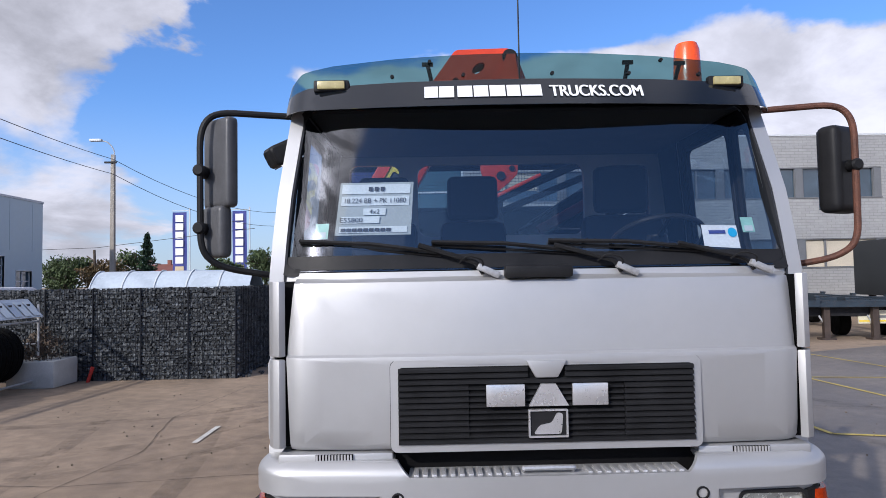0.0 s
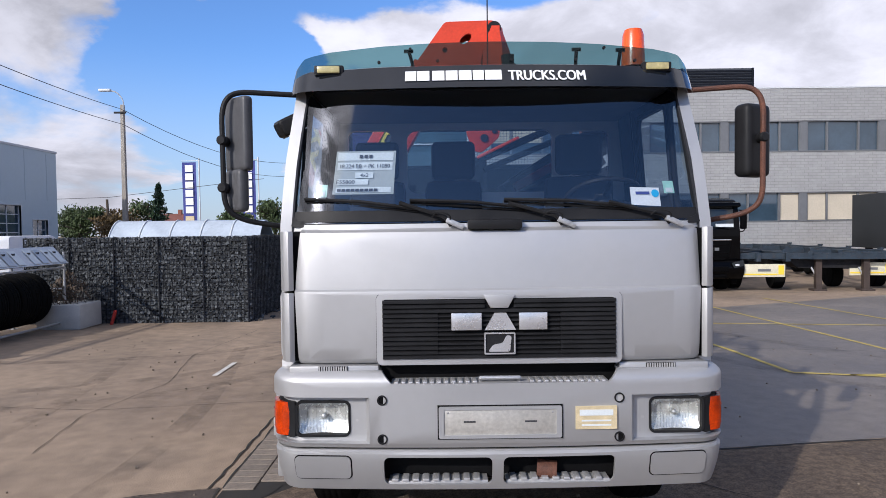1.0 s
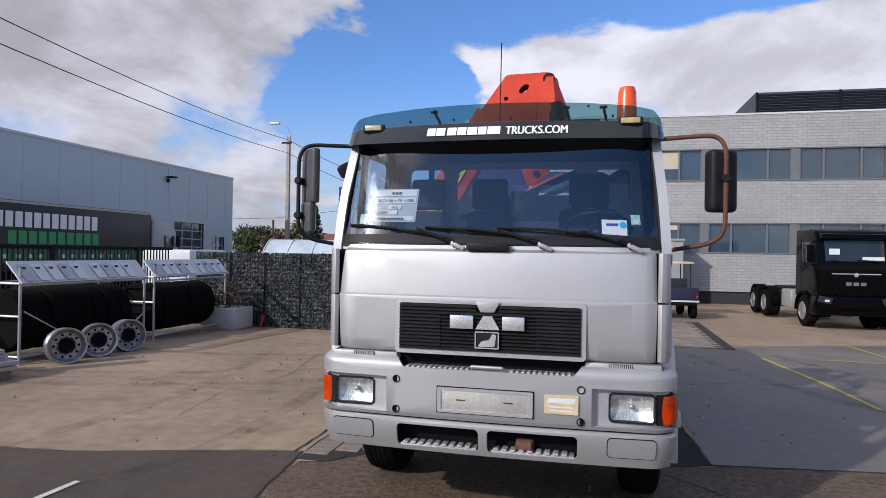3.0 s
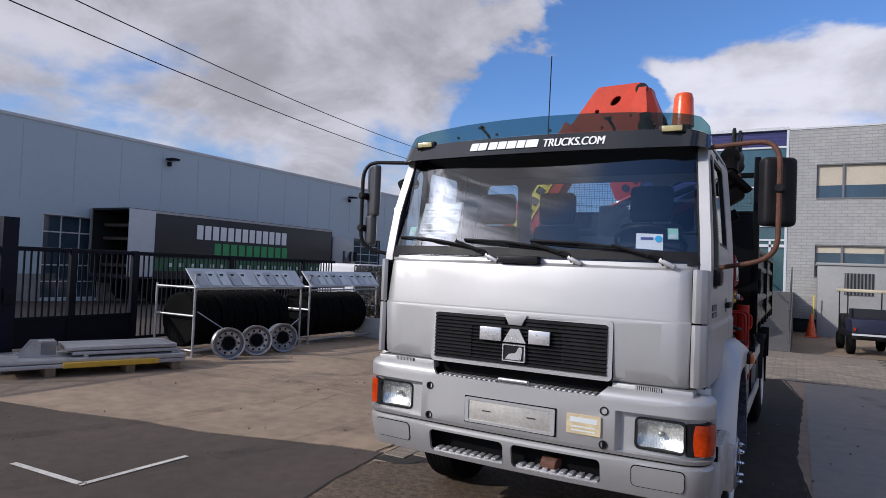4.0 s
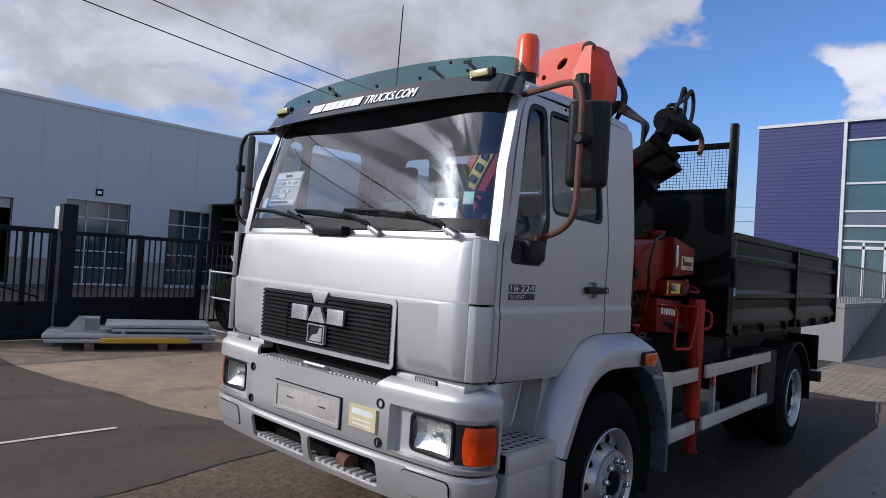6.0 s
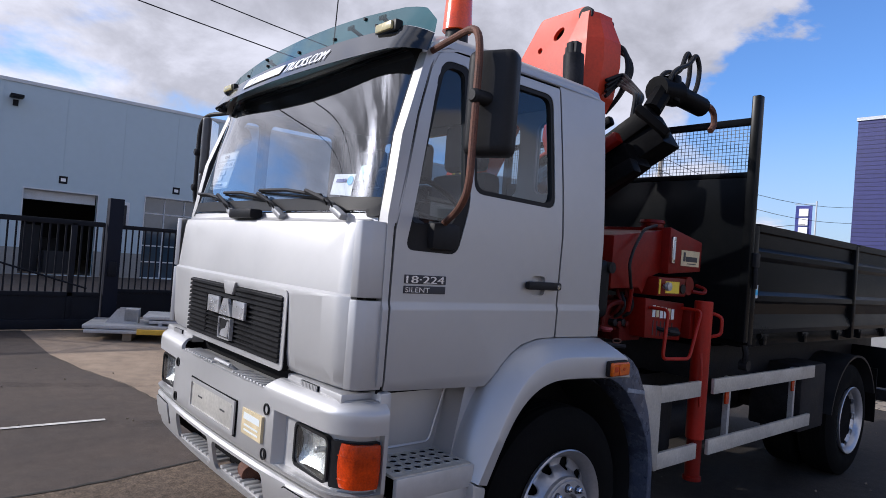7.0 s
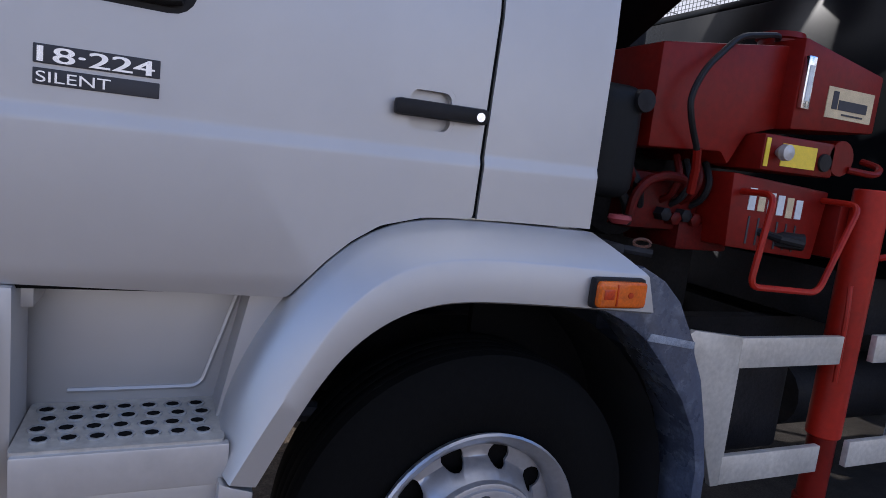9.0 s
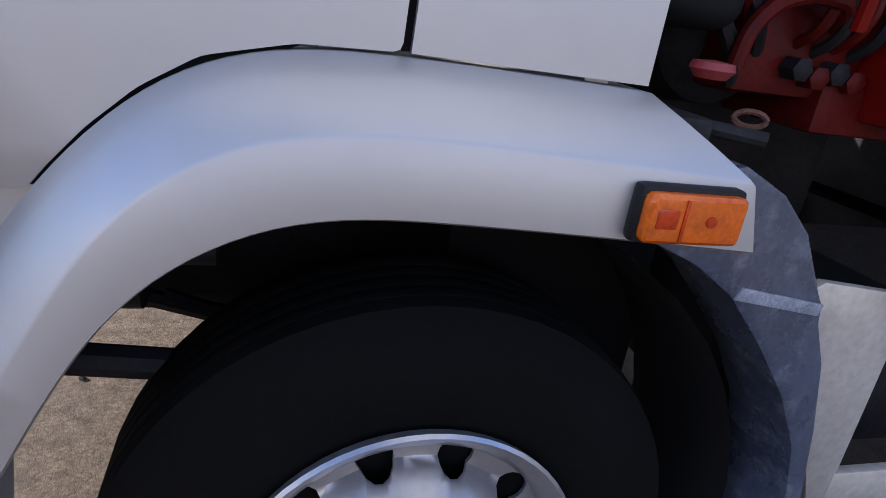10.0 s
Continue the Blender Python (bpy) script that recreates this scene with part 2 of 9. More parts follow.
TRIMG = mat("grey_cab_trim", (0.10, 0.10, 0.105), 0.7, 0, 0.1, 5, 0.1, 150)
SCREEN = glass("windscreen_glass", (0.80, 0.88, 0.96), 0.84, 2.4, 0.012)
TINT = glass("side_glass", (0.66, 0.78, 0.88), 0.85, 1.5)
VISOR = glass("tinted_visor", (0.50, 0.71, 0.74), 0.80, 0.6)
HLCLEAR = glass("clear_headlamp_glass", (0.92, 0.95, 0.95), 0.93)
HLREFL = mat("lamp_reflector", (0.84, 0.83, 0.80), 0.26, 0.55, 0.12, 40, 0.25, 60)
HLGLASS = mat("fluted_headlamp_glass", (0.62, 0.64, 0.66), 0.12, 0, 0.12, 12, 0, 60, 0.8)
# the blue base colour paints some reflected sky into the panes
PANE = mat("sky_tinted_glass", (0.035, 0.06, 0.085), 0.06, 0.0, 0.25, 0.6, 0, 60, 1.0)
TEALPANE = mat("entrance_glass", (0.04, 0.085, 0.095), 0.05, 0.0, 0.25, 0.5, 0, 60, 1.0)


# ---- mesh helpers ----
def finish(bm, name, m, smooth=35):
    me = bpy.data.meshes.new(name)
    bmesh.ops.recalc_face_normals(bm, faces=bm.faces[:])
    bm.to_mesh(me)
    bm.free()
    for mm in (m if isinstance(m, (list, tuple)) else [m]):
        me.materials.append(mm)
    if smooth:
        me.shade_smooth()
        me.set_sharp_from_angle(angle=radians(smooth))
    return me


def part(name, bm, m, parent=None, label="", smooth=35):
    ob = new(name, finish(bm, name, m, smooth))
    if parent:
        ob.parent = parent
    if label:
        tagged(ob, label)
    return ob


def thing(name, label, category, at=(0, 0, 0), rz=0, group="", kind=""):
    ob = new(name)
    ob.empty_display_size = 0.2
    ob.matrix_basis = pose(*at, 0, 0, rz)
    return tagged(ob, label, category, group, kind)


def solid(name, bm, m, label, category="", group="", kind="", smooth=35):
    return tagged(part(name, bm, m, None, "", smooth), label, category, group, kind)


def box(bm, x0, x1, y0, y1, z0, z1, bev=0.0, m=None, seg=2):
    mm = Matrix.Translation(((x0 + x1) / 2, (y0 + y1) / 2, (z0 + z1) / 2)) @ Matrix.Diagonal((x1 - x0, y1 - y0, z1 - z0, 1))
    vs = bmesh.ops.create_cube(bm, size=1, matrix=(m @ mm) if m else mm)["verts"]
    if bev:
        es = list({e for v in vs for e in v.link_edges})
        bmesh.ops.bevel(bm, geom=es, offset=bev, segments=seg, affect="EDGES", profile=0.6)
    return bm


def bx(*a, **k):
    return box(bmesh.new(), *a, **k)


def prism(bm, pts, axis, a0, a1, bev=0.0):
    """A flat outline, extruded along an axis: 'x' takes (y, z), 'y' takes (x, z), 'z' takes (x, y)."""
    def put(p, a):
        u, v = p
        return (a, u, v) if axis == "x" else (u, a, v) if axis == "y" else (u, v, a)
    lo = [bm.verts.new(put(p, a0)) for p in pts]
    hi = [bm.verts.new(put(p, a1)) for p in pts]
    fs = [bm.faces.new(lo), bm.faces.new(hi[::-1])]
    n = len(pts)
    for i in range(n):
        fs.append(bm.faces.new((lo[i], hi[i], hi[(i + 1) % n], lo[(i + 1) % n])))
    if bev:
        bmesh.ops.recalc_face_normals(bm, faces=fs)
        bmesh.ops.bevel(bm, geom=list({e for f in fs for e in f.edges}), offset=bev, segments=2, affect="EDGES", profile=0.6)
    return bm


def rrect(x0, x1, z0, z1, r, n=5):
    pts = []
    for cx, cz, a in ((x1 - r, z1 - r, 0), (x0 + r, z1 - r, 90), (x0 + r, z0 + r, 180), (x1 - r, z0 + r, 270)):
        for k in range(n + 1):
            t = radians(a + 90 * k / n)
            pts.append((cx + r * math.cos(t), cz + r * math.sin(t)))
    return pts


def soften(pts, r, n=4):
    """An outline with its corners rounded by about r."""
    out = []
    m = len(pts)
    for i in range(m):
        p, a, b = Vector(pts[i]), Vector(pts[i - 1]), Vector(pts[(i + 1) % m])
        ra = min(r, (a - p).length * 0.45)
        rb = min(r, (b - p).length * 0.45)
        p0, p1 = p + (a - p).normalized() * ra, p + (b - p).normalized() * rb
        for k in range(n + 1):
            t = k / n
            q = p0 * (1 - t) ** 2 + p * 2 * t * (1 - t) + p1 * t * t
            out.append((q.x, q.y))
    return out


def sheet(outer, holes, place, thick=0.02, cu=(), cv=()):
    """A panel with openings. The outline and the openings lie in (u, v); place(u, v, d) bends them, d metres inwards."""
    bm = bmesh.new()
    es = []
    for loop in [outer, *holes]:
        vs = [bm.verts.new((p[0], p[1], 0)) for p in loop]
        es += [bm.edges.new((vs[i], vs[(i + 1) % len(vs)])) for i in range(len(vs))]
    bmesh.ops.triangle_fill(bm, use_beauty=True, use_dissolve=False, edges=es)
    for k, cuts in ((0, cu), (1, cv)):
        for c in cuts:
            co, no = [0, 0, 0], [0, 0, 0]
            co[k], no[k] = c, 1
            bmesh.ops.bisect_plane(bm, geom=bm.verts[:] + bm.edges[:] + bm.faces[:], plane_co=co, plane_no=no, dist=1e-5)
    rim = [e for e in bm.edges if len(e.link_faces) == 1]
    faces = bm.faces[:]
    back = {v: bm.verts.new(place(v.co.x, v.co.y, thick)) for v in bm.verts[:]}
    if thick:
        for f in faces:
            bm.faces.new([back[v] for v in f.verts][::-1])
        for e in rim:
            a, b = e.verts
            bm.faces.new((a, b, back[b], back[a]))
    for v in back:
        v.co = place(v.co.x, v.co.y, 0)
    if not thick:
        bmesh.ops.delete(bm, geom=list(back.values()), context="VERTS")
    return bm


def hoop(outer, inner, place, thick):
    """A frame between two outlines of as many points each."""
    bm = bmesh.new()
    rows = [[bm.verts.new(place(p[0], p[1], d)) for p in pts] for pts, d in ((outer, thick), (outer, 0), (inner, 0), (inner, thick))]
    n = len(outer)
    for k in range(4):
        a, b = rows[k], rows[(k + 1) % 4]
        for i in range(n):
            j = (i + 1) % n
            bm.faces.new((a[i], a[j], b[j], b[i]))
    return bm


def tube(bm, pts, r, n=8, round_by=0.0, caps=True):
    """A round bar along a line of points."""
    P = [Vector(p) for p in pts]
    if round_by:
        Q = [P[0]]
        for i in range(1, len(P) - 1):
            ra = min(round_by, (P[i - 1] - P[i]).length * 0.45)
            rb = min(round_by, (P[i + 1] - P[i]).length * 0.45)
            a, b = P[i] + (P[i - 1] - P[i]).normalized() * ra, P[i] + (P[i + 1] - P[i]).normalized() * rb
            for k in range(6):
                t = k / 5
                Q.append(a * (1 - t) ** 2 + P[i] * 2 * t * (1 - t) + b * t * t)
        P = Q + [P[-1]]
    rows = []
    up = Vector((0, 0, 1))
    for i, p in enumerate(P):
        d = (P[min(i + 1, len(P) - 1)] - P[max(i - 1, 0)]).normalized()
        if i == 0:
            up = Vector((0, 0, 1)) if abs(d.z) < 0.9 else Vector((1, 0, 0))
        u = d.cross(up).normalized()
        w = u.cross(d).normalized()
        up = w
        rows.append([bm.verts.new(p + (u * math.cos(2 * math.pi * k / n) + w * math.sin(2 * math.pi * k / n)) * r) for k in range(n)])
    for a, b in zip(rows, rows[1:]):
        for k in range(n):
            bm.faces.new((a[k], a[(k + 1) % n], b[(k + 1) % n], b[k]))
    if caps:
        bm.faces.new(rows[0])
        bm.faces.new(rows[-1][::-1])
    return bm


def lathe(bm, prof, axis="x", n=32, at=(0, 0, 0), caps=True):
    """A turned form: prof holds (along the axis, radius)."""
    at = Vector(at)
    rows = []
    for a, r in prof:
        row = []
        for k in range(n):
            c, s = math.cos(2 * math.pi * k / n) * r, math.sin(2 * math.pi * k / n) * r
            v = (a, c, s) if axis == "x" else (c, a, s) if axis == "y" else (c, s, a)
            row.append(bm.verts.new(at + Vector(v)))
        rows.append(row)
    for a, b in zip(rows, rows[1:]):
        for k in range(n):
            bm.faces.new((a[k], a[(k + 1) % n], b[(k + 1) % n], b[k]))
    for row, (a, r) in ((rows[0], prof[0]), (rows[-1], prof[-1])):
        if caps and r > 1e-4:
            bm.faces.new(row)
    return bm


def words(text, size, m, depth=0.001):
    """Letters as a mesh in the x-z plane, read from -y, standing on z = 0 from x = 0."""
    cu = bpy.data.curves.new("letters", "FONT")
    cu.body, cu.size, cu.extrude = text, size, depth
    ob = bpy.data.objects.new("letters", cu)
    scene.collection.objects.link(ob)
    bpy.context.view_layer.update()
    me = bpy.data.meshes.new_from_object(ob.evaluated_get(bpy.context.evaluated_depsgraph_get()))
    bpy.data.objects.remove(ob)
    me.transform(pose(0, 0, 0, 90, 0, 0))
    tri = bmesh.new()
    tri.from_mesh(me)
    bmesh.ops.triangulate(tri, faces=tri.faces[:])
    tri.to_mesh(me)
    tri.free()
    me.materials.clear()
    me.materials.append(m)
    return me


def lettering(name, text, height, width, m, parent, where, rz=0, label="", bold=0.0):
    """Printed characters, scaled to a given capital height and width."""
    me = words(text, 1.0, m, 0)
    xs = [v.co.x for v in me.vertices]
    zs = [v.co.z for v in me.vertices]
    k = width / (max(xs) - min(xs))
    me.transform(Matrix.Translation((-min(xs), 0, -min(zs))))
    me.transform(Matrix.Diagonal((k, 1, height / (max(zs) - min(zs)), 1)))
    if bold:
        bm = bmesh.new()
        bm.from_mesh(me)
        for v in bmesh.ops.duplicate(bm, geom=bm.verts[:] + bm.edges[:] + bm.faces[:])["geom"]:
            if isinstance(v, bmesh.types.BMVert):
                v.co += Vector((bold, 0.0003, 0))
        bm.to_mesh(me)
        bm.free()
    ob = new(name, me)
    if parent:
        ob.parent = parent
    ob.matrix_basis = pose(*where, 0, 0, rz)
    if label:
        tagged(ob, label)
    return ob


# ---- the truck ----
truck = thing("truck", "silver two-axle crane tipper truck parked on concrete yard", "truck")


def bump_at(s, d):
    """A place on the bumper's plan: s along it from the middle, d inwards."""
    a, sg = abs(s), (1 if s >= 0 else -1)
    if a <= 1.01:
        x, y, nx, ny = a, -0.06 + 0.04 * (a / 1.01) ** 2, -0.08 * a, 1
    elif a <= 1.308:
        t = (a - 1.01) / 0.19
        x, y, nx, ny = 1.01 + 0.19 * math.sin(t), 0.17 - 0.19 * math.cos(t), -math.sin(t), math.cos(t)
    else:
        x, y, nx, ny = 1.20, 0.17 + (a - 1.308), -1, 0
    k = math.hypot(nx, ny)
    return sg * (x + d * nx / k), y + d * ny / k


def bumper_upper(s, z, d):
    lean = 0.0
    if z > 1.15:
        lean = 0.05 * ((z - 1.15) / 0.05) ** 2
    if z < 0.84:
        lean = 0.012 * ((0.84 - z) / 0.025)
    x, y = bump_at(s, d + lean)
    return (x, y, z)


def bumper_lower(s, z, d):
    lean = 0.005 + 0.045 * max(0, (0.78 - z) / 0.2) ** 1.6
    if z > 0.79:
        lean += 0.012
    x, y = bump_at(s, d + lean)
    return (x, y, z)


CU = [k * 0.1 for k in range(-9, 10)] + [sg * (1.01 + k * 0.05) for k in range(7) for sg in (1, -1)]


def build_bumper():
    side = [(1.335, 0.815), (1.335, 0.838), (0.667, 0.838), (0.667, 1.074), (1.335, 1.074), (1.335, 1.20), (0.66, 1.20), (0.61, 1.20), (0.555, 1.145)]
    out = side + [(-x, z) for x, z in reversed(side)]
    b = part("bumper", sheet(out, [], bumper_upper, 0.02, CU, (0.84, 1.12, 1.15, 1.165, 1.18, 1.192)), SILVER, truck, "silver painted front bumper")
    lowr = [(-1.335, 0.585), (1.335, 0.585), (1.335, 0.803), (-1.335, 0.803)]
    op = [rrect(-0.60, -0.045, 0.615, 0.765, 0.03), rrect(0.012, 0.585, 0.615, 0.765, 0.03)]
    part("apron", sheet(lowr, op, bumper_lower, 0.02, CU, (0.60, 0.62, 0.66, 0.70, 0.74, 0.78, 0.792)), SILVER, b)
    # top deck behind the bumper's edge, with the step in its middle
    for s0, s1 in ((-1.30, -0.62), (0.62, 1.30)):
        part("deck", prism(bmesh.new(), [bump_at(s0 + (s1 - s0) * k / 8, 0.045) for k in range(9)] + [(max(-1.1, min(1.1, s1)), 0.19), (max(-1.1, min(1.1, s0)), 0.19)], "z", 1.185, 1.199), SILVER, b)
    bm = bx(-0.56, 0.56, -0.03, 0.14, 1.12, 1.142, 0.004)
    tread = part("step", bm, SILVER2, b, "ribbed step in the bumper")
    for k in range(30):
        x = -0.54 + k * 0.0365
        if abs(x) > 0.13:
            part("tooth", bx(x, x + 0.02, -0.035, 0.06, 1.142, 1.152, 0.003), SILVER2, tread)
    bm = bmesh.new()
    for x in (-0.1, 0.1):
        tube(bm, [(x, 0.02, 1.135), (x, -0.02, 1.165)], 0.009)
    tube(bm, [(-0.1, -0.02, 1.165), (0.1, -0.02, 1.165)], 0.010)
    part("grab_bar", bm, GALV, b, "worn steel grab bar")
    part("cover_plate", bx(-0.15, 0.15, -0.04, 0.03, 1.11, 1.135, 0.006), SILVER2, b)
    # near-black boxes that paint the dark space behind
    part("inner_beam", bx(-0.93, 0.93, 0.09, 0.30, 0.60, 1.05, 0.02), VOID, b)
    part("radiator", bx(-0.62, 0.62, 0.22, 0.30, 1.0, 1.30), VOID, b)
    bm = bmesh.new()
    for k in range(3):
        tube(bm, [(-0.6, 0.16, 1.16 + 0.03 * k), (0.6, 0.16, 1.16 + 0.03 * k)], 0.008)
    lathe(bm, [(0.13, 0.05), (0.10, 0.05)], "y", 16, (0.3, 0, 0.67))
    part("pipes", bm, CHASSIS, b)
    bm = bmesh.new()
    tube(bm, [(0.20, 0.07, 0.66), (0.30, 0.05, 0.655)], 0.05, 14)
    part("tow_eye", bm, RUST, b, "rusty brown towing pin")
    for x0, x1 in ((-0.58, -0.065), (0.03, 0.565)):
        t = part("lower_step", bx(x0, x1, 0.0, 0.09, 0.612, 0.628, 0.003), SILVER2, b)
        n = 9
        for k in range(n):
            x = x0 + 0.02 + k * (x1 - x0 - 0.04) / n
            part("tooth", bx(x, x + 0.032, -0.012, 0.07, 0.628, 0.642, 0.003), SILVER2, t)
    for sg in (-1, 1):
        c = sg * 0.915
        part("blanking_cap", sheet(rrect(c - 0.145, c + 0.145, 0.65, 0.77, 0.025), [], lambda s, z, d: bumper_lower(s, z, d - 0.008), 0.02, CU), SILVER, b)
        part("cap_seam", sheet(rrect(c - 0.151, c + 0.151, 0.644, 0.776, 0.03), [], lambda s, z, d: bumper_lower(s, z, d - 0.0015), 0.004, CU), VOID, b)
        # the lamp band lies in a recess under the brow
        hx0, hx1 = sorted((sg * 0.784, sg * 1.046))
        s0, s1 = sorted((sg * 0.66, sg * 1.322))
        part("lamp_panel", sheet([(s0, 0.83), (s1, 0.83), (s1, 1.08), (s0, 1.08)], [rrect(hx0 - 0.009, hx1 + 0.009, 0.863, 1.046, 0.028)], lambda s, z, d: (*bump_at(s, d + 0.048), z), 0.012, CU), SILVER, b)
        plan = [bump_at(sg * (0.66 + 0.0662 * k), 0.016) for k in range(11)] + [bump_at(sg * (1.322 - 0.0662 * k), 0.058) for k in range(11)]
        for z in (0.834, 1.073):
            part("recess_edge", prism(bmesh.new(), plan, "z", z, z + 0.005), SILVER, b)
        part("recess_side", prism(bmesh.new(), [(sg * 0.655, -0.03), (sg * 0.668, -0.0425), (sg * 0.676, -0.034), (sg * 0.70, 0.03), (sg * 0.655, 0.03)], "z", 0.836, 1.076), SILVER, b)
        e0, e1 = sorted((sg * 1.317, sg * 1.335))
        part("band_end", sheet([(e0, 0.839), (e1, 0.839), (e1, 1.073), (e0, 1.073)], [], lambda s, z, d: (*bump_at(s, d + 0.001), z), 0.05), SILVER, b)
        lamp = part("headlamp", hoop(rrect(hx0 - 0.012, hx1 + 0.012, 0.860, 1.049, 0.032), rrect(hx0, hx1, 0.872, 1.037, 0.024), lambda u, v, d: (u, 0.006 + d, v), 0.05), BLACKP, b, "rectangular headlamp with fluted glass")
        bm = bmesh.new()
        g = 8
        vs = [[bm.verts.new((hx0 + (hx1 - hx0) * i / g, 0.080 - 0.06 * ((i / g * 2 - 1) ** 2 + (j / g * 2 - 1) ** 2) / 2, 0.872 + 0.165 * j / g)) for i in range(g + 1)] for j in range(g + 1)]
        for j in range(g):
            for i in range(g):
                bm.faces.new((vs[j][i], vs[j][i + 1], vs[j + 1][i + 1], vs[j + 1][i]))
        part("reflector", bm, HLREFL, lamp)
        part("bulb_cap", lathe(bmesh.new(), [(0.075, 0.014), (0.035, 0.014), (0.031, 0.008), (0.03, 0.0001)], "y", 12, ((hx0 + hx1) / 2, 0, 0.958)), GALV, lamp)
        bm = bmesh.new()
        vs = [[bm.verts.new((hx0 + (hx1 - hx0) * i / g, 0.004 + 0.010 * ((i / g * 2 - 1) ** 4 + (j / g * 2 - 1) ** 4) / 2, 0.872 + 0.165 * j / g)) for i in range(g + 1)] for j in range(g + 1)]
        for j in range(g):
            for i in range(g):
                bm.faces.new((vs[j][i], vs[j][i + 1], vs[j + 1][i + 1], vs[j + 1][i]))
        pane = part("lens", bm, HLCLEAR, lamp, "clear fluted glass", 60)
        pane.visible_shadow = False
        # flutes on the lower and the middle field of the glass
        for k in range(1, 16):
            x = hx0 + (hx1 - hx0) * k / 16
            z0, z1 = (0.885, 0.955) if k % 3 else (0.885, 1.02)
            part("flute", bx(x - 0.0012, x + 0.0012, 0.014, 0.0165, z0, z1), HLCLEAR, pane, "", 0).visible_shadow = False
        part("screw", lathe(bmesh.new(), [(0.03, 0.010), (0.012, 0.010), (0.009, 0.007), (0.009, 0.0001)], "y", 12, (sg * 0.738, 0, 0.945)), SILVER2, b)
        # indicator wrapping the corner: set in beside the headlamp, bulging at the side
        s0, s1 = sorted((sg * 1.078, sg * 1.312))

        def lens_at(s, z, d):
            k = max(0.0, min(1.0, (abs(s) - 1.085) / 0.12))
            end = max(0.0, (abs(s) - 1.285) / 0.027)
            bow = 0.006 * (1 - ((z - 0.949) / 0.087) ** 2)
            return (*bump_at(s, d + 0.040 - 0.036 * k * k * (3 - 2 * k) + 0.012 * end * end - bow), z)
        lens = part("indicator", sheet(rrect(s0, s1, 0.862, 1.036, 0.014), [], lens_at, 0.02, CU + [sg * (1.085 + 0.02 * k) for k in range(12)], [0.87 + 0.02 * k for k in range(9)]), ORANGE, b, "orange corner indicator lens")
        part("indicator_base", sheet(rrect(s0 - 0.006, s1 + 0.006, 0.856, 1.042, 0.01), [], lambda s, z, d: (*bump_at(s, d + 0.028), z), 0.025, CU), BLACKP, lens)
        for z in (0.892, 0.985):
            part("lens_rib", sheet(rrect(s0 + 0.03, s1 - 0.03, z, z + 0.004, 0.001, 2), [], lambda s, z, d: lens_at(s, z, d - 0.0025), 0.004, CU), ORANGE, lens)
        for z in (1.062, 0.862):
            x = sg * 0.603
            bm = hoop([(x + 0.026 * math.cos(a), z + 0.026 * math.sin(a)) for a in np.linspace(0, 2 * math.pi, 20, endpoint=False)], [(x + 0.019 * math.cos(a), z + 0.019 * math.sin(a)) for a in np.linspace(0, 2 * math.pi, 20, endpoint=False)], lambda u, v, d: (u, -0.052 + d, v), 0.02)
            e = part("tow_hole_ring", bm, BLACKP, b)
            part("tow_hole", lathe(bmesh.new(), [(-0.046, 0.019), (-0.040, 0.019)], "y", 16, (x, 0, z)), VOID if z < 1 or sg < 0 else SILVER2, e)
    # number plate holder, empty
    ph = part("plate_holder", hoop(rrect(-0.316, 0.306, 0.868, 1.03, 0.01), rrect(-0.29, 0.28, 0.885, 1.013, 0.006), lambda u, v, d: (u, -0.072 + d, v), 0.03), SILVER, b)
    part("holder_seam", bx(-0.322, 0.312, -0.0625, -0.05, 0.862, 1.036), VOID, ph)
    pl = part("plate", bx(-0.292, 0.282, -0.0655, -0.05, 0.882, 1.016, 0.001), ALU, ph, "bare aluminium plate with rust at its foot")
    for x in (-0.16, 0.15):
        part("slot", bx(x - 0.03, x + 0.03, -0.0675, -0.06, 0.948, 0.956), INK, pl)
    for x in (-0.27, 0.26):
        part("rivet", lathe(bmesh.new(), [(-0.06, 0.007), (-0.068, 0.005), (-0.069, 0.0001)], "y", 8, (x, 0, 0.998)), GALV, pl)
    st = part("sticker", bx(0.378, 0.588, -0.0605, -0.045, 0.905, 1.022), CREAM, b, "faded cream dealer sticker")
    for z, w in ((0.975, 0.17), (0.945, 0.15), (0.922, 0.15)):
        part("print_bar", bx(0.483 - w / 2, 0.483 + w / 2, -0.062, -0.058, z, z + (0.03 if z > 0.96 else 0.008)), PAPER, st)


build_bumper()


def front_y(x, z):
    """The front panel's depth."""
    prof = ((1.22, 0.075), (1.235, 0.03), (1.26, 0.008), (1.32, 0.0), (1.60, -0.012), (1.612, -0.010), (1.622, 0.004), (1.66, 0.006), (1.88, 0.028), (1.915, 0.038), (1.935, 0.075))
    for (z0, y0), (z1, y1) in zip(prof, prof[1:]):
        if z <= z1:
            break
    k = max(0, min(1, (z - z0) / (z1 - z0)))
    return y0 + (y1 - y0) * k + 0.035 * (abs(x) / 1.05) ** 2 + (0.03 * ((abs(x) - 0.98) / 0.08) ** 2 if abs(x) > 0.98 else 0)


